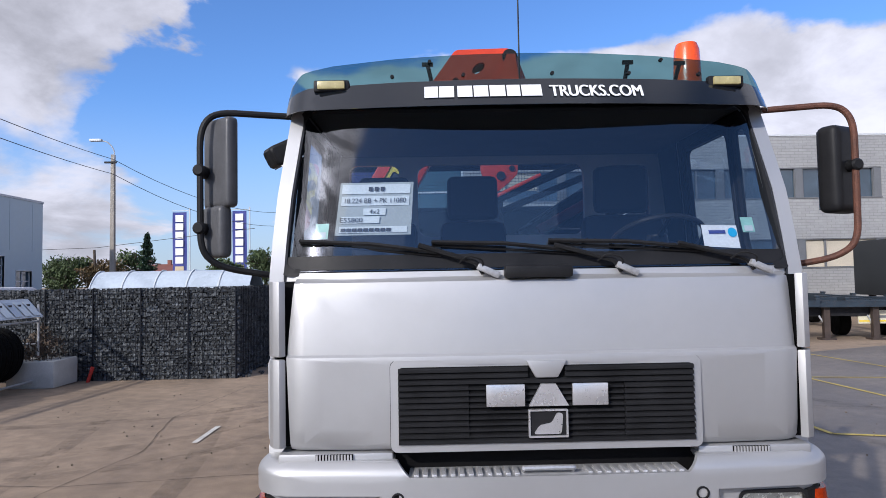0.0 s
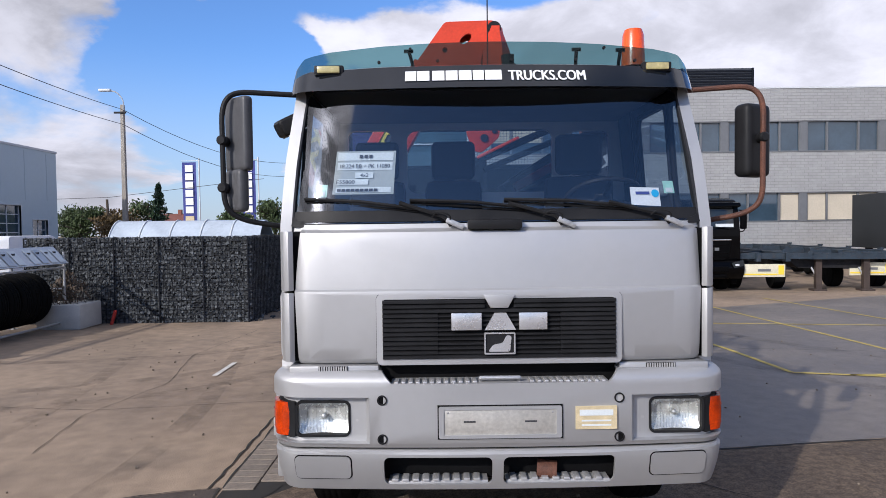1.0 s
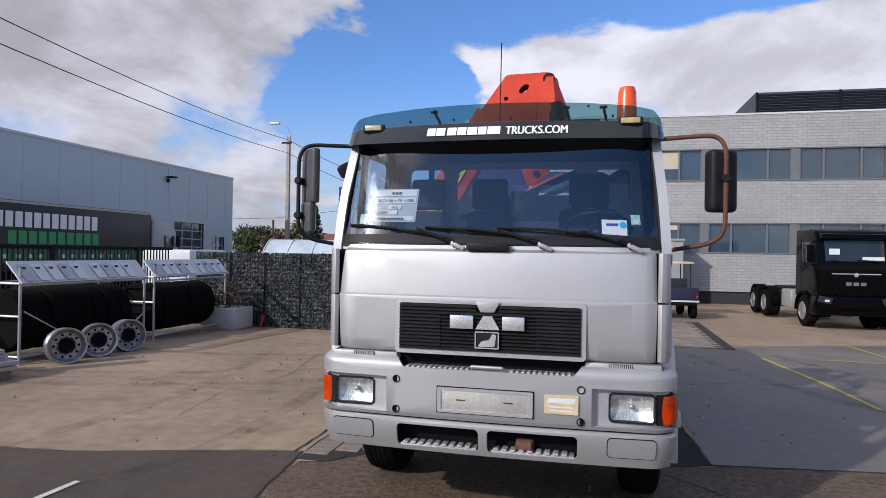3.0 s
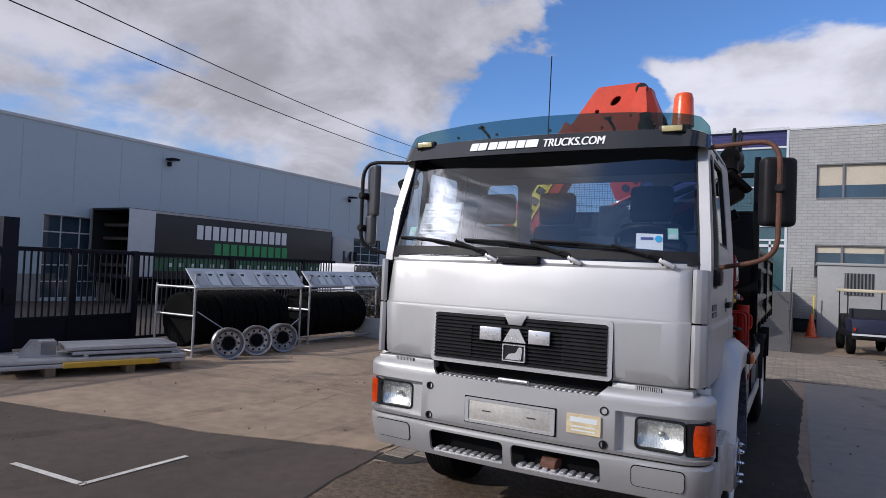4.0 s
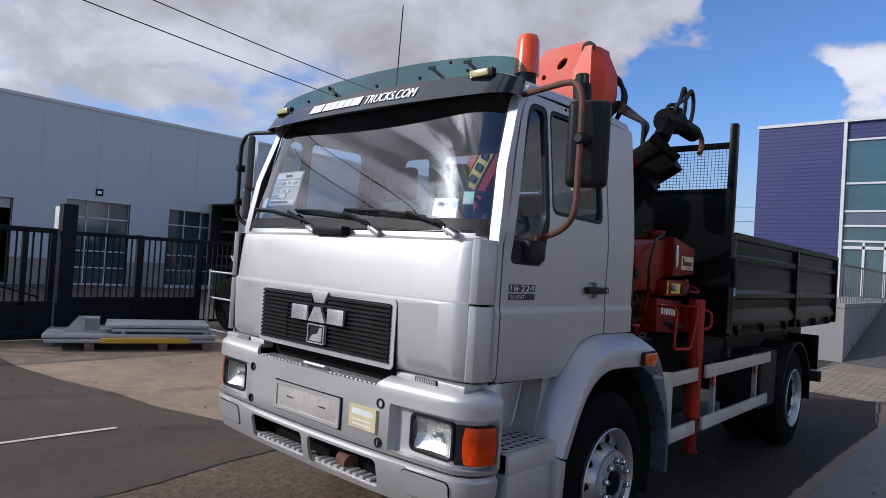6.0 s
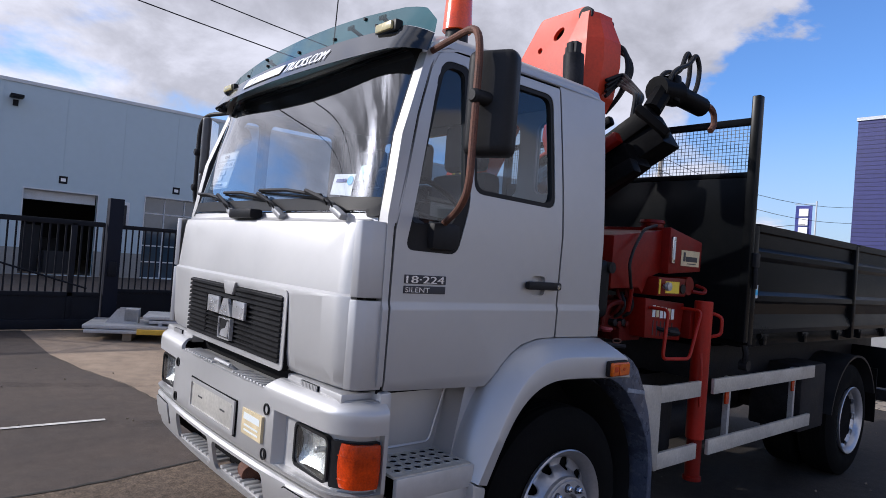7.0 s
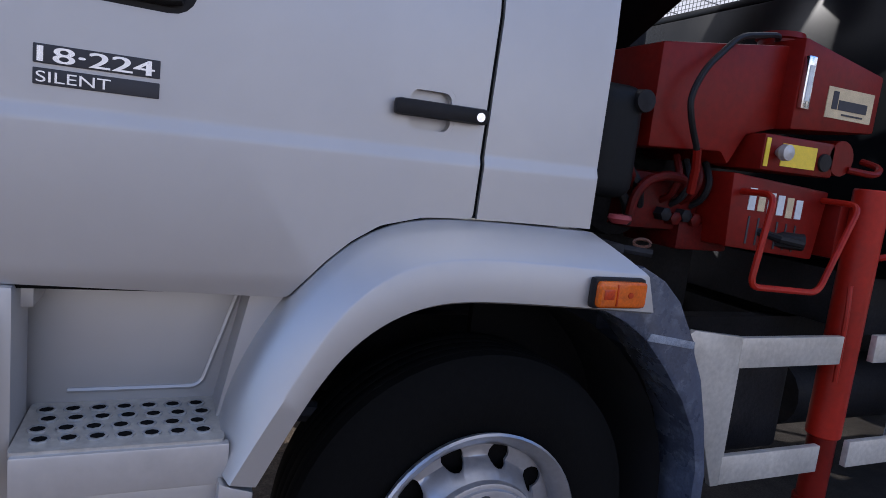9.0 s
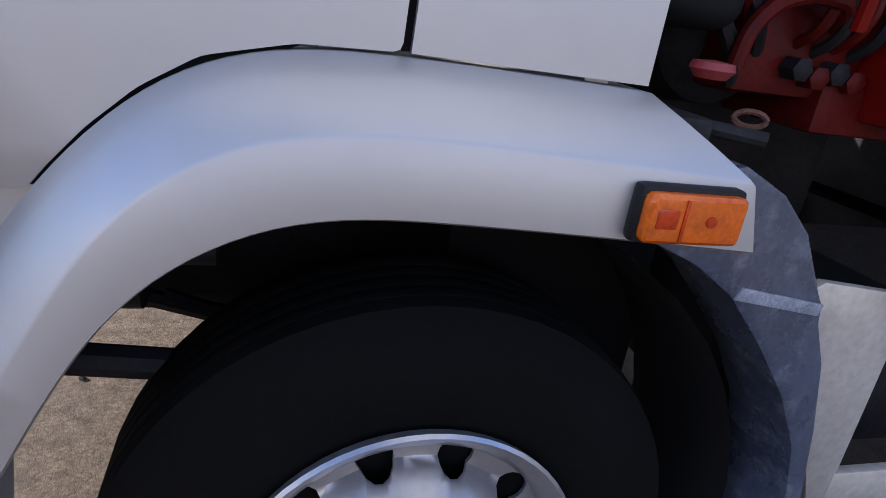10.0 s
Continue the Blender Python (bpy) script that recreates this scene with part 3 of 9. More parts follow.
def build_front():
    out = [(-1.045, 1.22), (1.055, 1.22), (1.061, 1.62), (1.054, 1.935), (-1.03, 1.935), (-1.06, 1.62)]
    f = part("front_panel", sheet(out, [rrect(-0.606, 0.606, 1.254, 1.578, 0.018)], lambda x, z, d: (x, front_y(x, z) + d, z), 0.03, [k * 0.1 for k in range(-9, 10)] + [-1.0, 1.0, -1.03, 1.03, -0.98, 0.98], (1.235, 1.26, 1.32, 1.60, 1.612, 1.622, 1.66, 1.77, 1.88, 1.915)), SILVER, truck, "silver front flap above the bumper")
    # sill below with two small vents
    sills = [part("sill", bx(a, b, 0.03, 0.25, 1.17, 1.225, 0.01), SILVER, truck) for a, b in ((-1.09, -0.625), (0.625, 1.09))]
    for x0 in (-0.937, 0.765):
        v = part("vent", bx(x0, x0 + 0.15, 0.022, 0.04, 1.19, 1.222), VOID, sills[0 if x0 < 0 else 1])
        for k in range(12):
            part("slat", bx(x0 + 0.002 + k * 0.0125, x0 + 0.009 + k * 0.0125, 0.018, 0.035, 1.19, 1.222), SILVER2, v)
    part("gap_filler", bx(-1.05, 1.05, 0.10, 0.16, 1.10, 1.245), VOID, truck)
    # grille
    gr = part("grille", hoop(rrect(-0.63, 0.63, 1.232, 1.598, 0.028), rrect(-0.598, 0.598, 1.262, 1.570, 0.018), lambda u, v, d: (u, front_y(u, 1.42) - 0.0125 + d, v), 0.05), SILVER, truck, "black slatted grille in a silver surround")
    part("grille_seam", hoop(rrect(-0.632, 0.632, 1.230, 1.600, 0.029), rrect(-0.60, 0.60, 1.26, 1.572, 0.02), lambda u, v, d: (u, front_y(u, 1.42) - 0.0075 + d, v), 0.03), VOID, gr)
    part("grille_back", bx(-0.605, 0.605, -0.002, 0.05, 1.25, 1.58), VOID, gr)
    # louvres, stopped where the emblem and the tongue stand
    n = 13
    for k in range(n):
        z = 1.264 + k * (0.308 / n)
        bm = bmesh.new()
        spans = [(-0.598, 0.598)]
        if z > 1.51:
            spans = [(-0.598, -0.075), (0.075, 0.598)]
        elif 1.27 < z < 1.48:
            spans = [(-0.598, -0.315), (0.315, 0.598)]
            prism(bm, [(-0.013, z), (-0.013, z + 0.008), (0.0, z + 0.012), (0.0, z)], "x", -0.313, 0.313)
        for x0, x1 in spans:
            prism(bm, [(-0.016, z), (-0.016, z + 0.013), (0.0, z + 0.020), (0.0, z)], "x", x0, x1)
        part("slat", bm, BLACKP, gr, "", 0)
    bm = bmesh.new()
    prism(bm, [(-0.082, 1.590), (0.082, 1.590), (0.045, 1.522), (-0.045, 1.522)], "y", -0.024, 0.0, 0.006)
    part("grille_tongue", bm, SILVER, gr)
    # maker's emblem, as plain silver blocks
    em = part("emblem", bx(-0.246, -0.092, -0.036, -0.02, 1.412, 1.499, 0.003), STEELB, gr, "silver emblem blocks")
    part("emblem_block", prism(bmesh.new(), [(-0.076, 1.412), (0.083, 1.412), (0.033, 1.499), (-0.026, 1.499)], "y", -0.036, -0.02), STEELB, em)
    part("emblem_block", bx(0.099, 0.242, -0.036, -0.02, 1.412, 1.499, 0.003), STEELB, em)
    part("emblem_frame", hoop(rrect(-0.079, 0.079, 1.287, 1.398, 0.004, 2), rrect(-0.072, 0.072, 1.294, 1.391, 0.003, 2), lambda u, v, d: (u, -0.034 + d, v), 0.02), STEELB, em)
    part("emblem_plate", bx(-0.073, 0.073, -0.026, -0.02, 1.293, 1.392), BLACKP, em)
    part("emblem_shape", prism(bmesh.new(), soften([(-0.06, 1.300), (0.052, 1.300), (0.06, 1.38), (0.035, 1.385), (0.015, 1.345), (-0.035, 1.335)], 0.012), "y", -0.031, -0.024), STEELB, em, "plain silver shape")
    # corner deflectors
    for sg in (-1, 1):
        bm = bmesh.new()
        for z0, z1 in ((1.245, 1.605), (1.615, 1.925)):
            plan = [(1.062, 0.055), (1.085, 0.035), (1.115, 0.05), (1.138, 0.09), (1.147, 0.176), (1.125, 0.176), (1.118, 0.10), (1.10, 0.07), (1.08, 0.065)]
            prism(bm, [(sg * x, y) for x, y in plan], "z", z0, z1, 0.006)
        part("corner_deflector", bm, SILVER, truck, "silver corner air deflector")
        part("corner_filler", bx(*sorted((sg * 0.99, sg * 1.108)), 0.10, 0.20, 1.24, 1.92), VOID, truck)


build_front()

# -- cab shell --
WS0, WS1 = (1.955, 0.085), (2.735, 0.265)


def screen_at(x, z, d):
    """The windscreen's surface: raked, and bowed in plan."""
    k = (z - WS0[0]) / (WS1[0] - WS0[0])
    y = WS0[1] + (WS1[1] - WS0[1]) * k + 0.050 * (abs(x) / 1.05) ** 8
    return (x * (1 - 0.075 * max(0, k)), y + d, z)


def side_at(sg):
    def place(y, z, d):
        x = 1.15 - (0.058 * max(0, (z - 1.95) / 0.72) ** 1.25) + 0.008 * min(1, max(0, (1.598 - z) / 0.020)) - (0.02 * max(0, (1.28 - z) / 0.07) ** 1.5)
        return (sg * (x - d), y, z)
    return place


DOOR = [(0.185, 1.238), (0.772, 1.215), (0.80, 1.25), (0.849, 1.305), (0.91, 1.36), (0.982, 1.405), (1.094, 1.432), (1.229, 1.437), (1.245, 1.95), (1.238, 2.20), (1.215, 2.722), (0.455, 2.716), (0.395, 2.69), (0.352, 2.61), (0.29, 2.40), (0.19, 1.90)]
MAIN_W = soften([(0.614, 2.10), (1.183, 2.088), (1.163, 2.676), (0.60, 2.672)], 0.06)
QUARTER = soften([(0.243, 1.82), (0.53, 1.815), (0.594, 2.05), (0.578, 2.67), (0.44, 2.672), (0.395, 2.62)], 0.045)
DISH = rrect(1.02, 1.15, 1.637, 1.753, 0.026)


def build_cab():
    outer = [(-1.145, 1.925), (1.145, 1.925), (1.152, 2.0), (1.17, 2.70), (1.11, 2.785), (0, 2.80), (-1.11, 2.785), (-1.17, 2.70), (-1.152, 2.0)]
    hole = rrect(-1.115, 1.115, 1.958, 2.722, 0.075)
    fr = part("screen_surround", sheet(outer, [hole], screen_at, 0.05, [k * 0.1 for k in range(-10, 11)], (2.05, 2.2, 2.35, 2.5, 2.65)), SILVER, truck)
    part("screen_seal", hoop(rrect(-1.140, 1.140, 1.945, 2.735, 0.085, 8), rrect(-1.100, 1.100, 1.978, 2.705, 0.07, 8), lambda u, v, d: screen_at(u, v, d - 0.008), 0.02), BLACKP, fr, "black rubber screen seal")
    bm = bmesh.new()
    g, h = 48, 10
    vs = [[bm.verts.new(screen_at(-1.11 + 2.22 * i / g, 1.963 + 0.754 * j / h, 0.0)) for i in range(g + 1)] for j in range(h + 1)]
    for j in range(h):
        for i in range(g):
            bm.faces.new((vs[j][i], vs[j][i + 1], vs[j + 1][i + 1], vs[j + 1][i]))
    ws = part("windscreen", bm, SCREEN, fr, "wide curved windscreen", 60)
    ws.visible_shadow = False
    part("screen_band", sheet(soften([(-1.098, 1.97), (1.098, 1.97), (1.098, 2.03), (-1.098, 2.03)], 0.028), [], lambda u, v, d: screen_at(u, v, d - 0.004), 0.006, [k * 0.1 for k in range(-10, 11)]), BLACKP, fr)
    for sg in (-1, 1):
        pl = side_at(sg)
        CUY, CUZ = (), (1.25, 1.28, 1.566, 1.578, 1.598, 1.610, 1.95, 2.1, 2.25, 2.4, 2.55)
        d = part("door", sheet(soften(DOOR, 0.012, 2), [MAIN_W, QUARTER, DISH], pl, 0.03, CUY, CUZ), SILVER, truck, "silver cab door with two windows")
        gap = [(0.25, 1.30), (0.9, 1.42), (1.2, 1.46), (1.18, 2.70), (0.46, 2.695), (0.385, 2.63), (0.31, 2.40), (0.22, 1.90)]
        rear = [(1.2415, 1.437), (1.60, 1.432), (1.612, 2.738), (1.45, 2.768), (0.42, 2.762), (0.366, 2.705), (0.385, 2.699), (0.45, 2.729), (1.215, 2.735), (1.2275, 2.70), (1.2505, 2.2), (1.2575, 1.95)]
        part("side_panel", sheet(rear, [], pl, 0.04, (), CUZ + (2.6, 2.66)), SILVER, truck)
        pil = [(0.165, 1.26), (0.176, 1.26), (0.178, 1.903), (0.278, 2.403), (0.341, 2.615), (0.383, 2.70), (0.36, 2.735), (0.325, 2.68), (0.20, 2.30), (0.145, 1.95), (0.15, 1.26)]
        part("pillar", sheet(pil, [], pl, 0.06, (), CUZ), SILVER, truck)
        part("door_gap", sheet([(0.17, 1.225), (0.8, 1.22), (0.92, 1.35), (1.1, 1.43), (1.26, 1.44), (1.272, 1.95), (1.265, 2.2), (1.24, 2.745), (0.41, 2.735), (0.34, 2.635), (0.27, 2.41), (0.17, 1.92)], [gap], lambda u, v, dd: pl(u, v, dd + 0.012), 0.015, (), CUZ), VOID, d)
        for nm, pts, ins in (("window", MAIN_W, [(1.158, 2.096), (0.624, 2.10), (0.58, 2.565), (1.135, 2.603)]), ("quarter_window", QUARTER, None)):
            cx = sum(p[0] for p in pts) / len(pts)
            cz = sum(p[1] for p in pts) / len(pts)
            if nm == "window":
                inn = [(cx + (p[0] - cx) * 0.925, cz + (p[1] - cz) * 0.925) for p in pts]
            else:
                lo = soften([(0.264, 1.935), (0.490, 1.94), (0.562, 2.08), (0.548, 2.64), (0.458, 2.645), (0.418, 2.60)], 0.035)
                inn = lo
            w = part(nm, hoop(pts, inn, lambda u, v, dd: pl(u, v, dd + 0.004), 0.03), BLACKP, d, "black rubber framed side window")
            pane = part("pane", sheet(inn, [], lambda u, v, dd: pl(u, v, dd + 0.018), 0.0, (), (2.1, 2.25, 2.4, 2.5)), TINT, w)
            pane.visible_shadow = False
        part("lining", sheet(soften(DOOR, 0.012, 2), [MAIN_W, QUARTER], lambda u, v, dd: pl(u, v, dd + 0.034), 0.008, (), CUZ), SEAT, d)
        part("pillar_lining", sheet(pil, [], lambda u, v, dd: pl(u, v, dd + 0.062), 0.008, (), CUZ), SEAT, truck)
        part("panel_lining", sheet(rear, [], lambda u, v, dd: pl(u, v, dd + 0.042), 0.008, (), CUZ), SEAT, truck)
        # handle in its dish
        dish = part("handle_dish", hoop(DISH, rrect(1.03, 1.14, 1.647, 1.743, 0.022), lambda u, v, dd: pl(u, v, 0.026 if dd else 0.0005), 1), SILVER, d)
        part("dish_floor", sheet(rrect(1.015, 1.155, 1.632, 1.758, 0.026), [], lambda u, v, dd: pl(u, v, dd + 0.0255), 0.004), SILVER, dish)
        for y, w in ((0.77, 0.008), (0.82, 0.02), (0.87, 0.008)):
            part("door_stud", sheet(rrect(y - w, y + w, 2.695, 2.711, 0.0075, 4), [], lambda u, v, dd: pl(u, v, dd - 0.004), 0.006), VOID, d)
        hd = part("door_handle", bx(*sorted((sg * 1.152, sg * 1.185)), 0.985, 1.232, 1.676, 1.716, 0.012), BLACKP, d, "black pull handle with a key lock")
        part("lock", lathe(bmesh.new(), [(sg * 1.183, 0.0125), (sg * 1.1862, 0.0115), (sg * 1.1865, 0.0001)], "x", 14, (0, 1.207, 1.694)), CHROME, hd)
        # model badge
        bd = part("model_badge", bx(*sorted((sg * 1.146, sg * 1.154)), 0.250, 0.476, 1.681, 1.718, 0.002), INK, d, "black model badge with silver digits")
        part("badge_lower", bx(*sorted((sg * 1.146, sg * 1.154)), 0.250, 0.476, 1.640, 1.672, 0.002), INK, bd)
        if sg > 0:
            lettering("digits", "18\u00b7224", 0.030, 0.206, STEELB, bd, (1.1552, 0.257, 1.684), 90, bold=0.003)
            lettering("letters", "SILENT", 0.021, 0.130, STEELB, bd, (1.1552, 0.256, 1.645), 90)
        # mirror cup at the quarter window's foot
        part("mirror_foot", bx(*sorted((sg * 1.12, sg * 1.185)), 0.36, 0.52, 1.83, 1.95, 0.03), BLACKP, d)
    # roof, back wall with three windows, floor
    bm = bmesh.new()
    ys = (0.30, 0.5, 0.9, 1.3, 1.57, 1.62)
    prof = ((1.09, 2.738), (1.07, 2.785), (1.0, 2.828), (0.8, 2.858), (0.4, 2.875), (0, 2.88))
    pr = [(x, z) for x, z in prof] + [(-x, z) for x, z in prof[-2::-1]]
    rows = [[bm.verts.new((x * (1 - 0.004 * max(0, k - 3)), y, z - (0.05 if k == 5 else 0) - (0.07 if k == 0 else 0.015 if k == 1 else 0))) for x, z in pr] for k, y in enumerate(ys)]
    for a, b in zip(rows, rows[1:]):
        for i in range(len(pr) - 1):
            bm.faces.new((a[i], a[i + 1], b[i + 1], b[i]))
    rf = part("roof", bm, SILVER, truck, "", 50)
    part("headliner", bx(-1.02, 1.02, 0.40, 1.5, 2.715, 2.75), TRIMG, rf)
    bw = [(-1.12, 1.30), (1.12, 1.30), (1.12, 1.95), (1.06, 2.76), (-1.06, 2.76), (-1.12, 1.95)]
    holes = [rrect(-0.98, -0.66, 2.22, 2.665, 0.05), rrect(-0.54, 0.545, 2.20, 2.665, 0.07), rrect(0.68, 0.97, 2.22, 2.65, 0.05)]
    back = part("back_wall", sheet(bw, holes, lambda x, z, d: (x, 1.555 - d, z), 0.04), SILVER, truck)
    for hlp in holes:
        pane = part("rear_pane", sheet(hlp, [], lambda x, z, d: (x, 1.535, z), 0.0), TINT, back)
        pane.visible_shadow = False
    part("cab_floor", bx(-1.12, 1.12, 0.18, 1.55, 1.24, 1.36), VOID, truck)
    part("tunnel", bx(-0.4, 0.4, 0.35, 1.54, 1.36, 1.72, 0.05), TRIMG, truck)
    dash = part("dashboard", prism(bmesh.new(), soften([(0.14, 1.45), (0.14, 1.93), (0.22, 1.975), (0.42, 1.96), (0.52, 1.85), (0.50, 1.5)], 0.05), "x", -1.04, 1.04, 0.01), TRIMG, truck, "dark dashboard")
    bm = bmesh.new()
    box(bm, 0.52, 0.86, 0.40, 0.54, 1.93, 2.02, 0.03)
    part("binnacle", bm, TRIMG, dash)
    wh = bmesh.new()
    cen, tilt = Vector((0.70, 0.64, 2.10)), Matrix.Rotation(radians(-28), 3, "X")
    tube(wh, [cen + tilt @ Vector((0.23 * math.cos(a), 0.23 * math.sin(a), 0)) for a in np.linspace(0, 2 * math.pi, 33)], 0.014, 8, 0, False)
    for a in (20, 160, 270):
        tube(wh, [cen, cen + tilt @ Vector((0.22 * math.cos(radians(a)), 0.22 * math.sin(radians(a)), 0))], 0.012)
    lathe(wh, [(-0.03, 0.06), (0.03, 0.05)], "z", 14, cen)
    tube(wh, [cen, cen + Vector((0, -0.2, -0.35))], 0.03)
    part("steering_wheel", wh, BLACKP, dash, "black steering wheel")
    for x, y, w in ((-0.74, 0.0, 0.40), (-0.2, 0.0, 0.40), (0.63, -0.28, 0.46)):
        s = part("seat", bx(x - w / 2, x + w / 2, y + 0.85, y + 1.32, 1.76, 1.92, 0.05), SEAT, truck, "dark fabric cab seat")
        part("backrest", bx(x - w / 2, x + w / 2, y + 1.22, y + 1.36, 1.85, 2.27, 0.06), SEAT, s)
        part("headrest", bx(x - 0.155, x + 0.155, y + 1.24, y + 1.34, 2.28, 2.55, 0.05, seg=3), SEAT, s)
        part("seat_base", bx(x - 0.18, x + 0.18, y + 0.9, y + 1.3, 1.34, 1.78), VOID, s)


build_cab()


def visor_at(s, z, d):
    a, sg = abs(s), (1 if s >= 0 else -1)
    if a < 0.95:
        x, y = a, 0.045 + 0.06 * (a / 0.95) ** 2
    else:
        t = (a - 0.95) / 0.17
        t = min(t, 1.35)
        x, y = 0.95 + 0.17 * math.sin(t), 0.105 + 0.17 * (1 - math.cos(t))
    return (sg * x, y + 0.085 + (z - 2.69) * 0.62 + d, z)


def build_visor():
    cu = [k * 0.1 for k in range(-9, 10)] + [sg * (0.95 + 0.04 * k) for k in range(6) for sg in (1, -1)]
    low = [(-1.17, 2.675), (1.17, 2.675), (1.15, 2.76), (1.0, 2.795), (0.6, 2.808), (0, 2.812), (-0.6, 2.808), (-1.0, 2.795), (-1.15, 2.76)]
    up = [(-1.15, 2.762), (-1.0, 2.797), (-0.6, 2.810), (0, 2.814), (0.6, 2.810), (1.0, 2.797), (1.15, 2.762), (1.125, 2.825), (1.05, 2.885), (0.9, 2.918), (0.6, 2.945), (0.3, 2.958), (0, 2.962), (-0.3, 2.958), (-0.6, 2.945), (-0.9, 2.918), (-1.05, 2.885), (-1.125, 2.825)]
    v = part("sun_visor", sheet(up, [], visor_at, 0.005, cu), VISOR, truck, "green tinted roof sun visor with dark lettered band")
    v.visible_shadow = False
    band = part("visor_band", sheet(low, [], visor_at, 0.006, cu, (2.72, 2.76)), mat("dark_visor_film", (0.006, 0.008, 0.012), 0.12, 0, 0.1, 2, 0, 60, 0.6), v)
    # dealer's name, as plain white shapes
    spans = [(-0.475, -0.415), (-0.41, -0.345), (-0.33, -0.265), (-0.258, -0.195), (-0.188, -0.12), (-0.113, -0.055), (-0.048, 0.04)]
    for k, (a, b) in enumerate(spans):
        z0, z1 = (2.716, 2.776) if k < 7 else (2.712, 2.773)
        part("name_bar", sheet([(a, z0), (b, z0), (b, z1), (a, z1)], [], lambda s, z, d: visor_at(s, z, d - 0.006), 0.003), WHITE, band)
    tx = lettering("letters", "TRUCKS.COM", 0.060, 0.410, WHITE, band, (0, 0, 0), 0, bold=0.005)
    for v2 in tx.data.vertices:
        v2.co = visor_at(0.075 + v2.co.x, 2.713 + v2.co.z, v2.co.y - 0.006)
    for sg in (-1, 1):
        x = sg * 0.893
        y = visor_at(x, 2.80, 0)[1]
        hs = part("marker_lamp_base", bx(x - 0.08, x + 0.08, y - 0.022, y + 0.02, 2.772, 2.825, 0.01), BLACKP, v)
        part("marker_lamp", bx(x - 0.062, x + 0.062, y - 0.035, y - 0.01, 2.780, 2.818, 0.008), YLENS, hs, "yellowed marker lamp")
    for x in (-0.62, -0.3, 0.1, 0.45, 0.78, -0.45, 0.62):
        z = 2.84 if x in (-0.62, -0.3, 0.1, 0.45, 0.78) else 2.92
        y = visor_at(x, z, 0)[1]
        part("visor_screw", lathe(bmesh.new(), [(y - 0.012, 0.008), (y + 0.004, 0.009)], "y", 8, (x, 0, z)), BLACKP, v)
    for x in (-0.46, 0.47, 0.72):
        bm = bmesh.new()
        y = visor_at(x, 2.93, 0)[1]
        tube(bm, [(x, y + 0.01, 2.915), (x + 0.015, y + 0.10, 2.875), (x + 0.03, y + 0.18, 2.80)], 0.010)
        box(bm, x - 0.026, x + 0.026, y + 0.008, y + 0.02, 2.905, 2.925, 0.004)
        part("visor_bracket", bm, BLACKP, v)
    # the sign box of letters on the roof behind, as a dark rail
    bm = bmesh.new()
    for k in range(12):
        x = -0.62 + k * 0.115
        box(bm, x - 0.035, x + 0.035, 0.42, 0.44, 2.80, 2.84, 0.006)
    part("roof_sign_bars", bm, BLACKP, v)


build_visor()


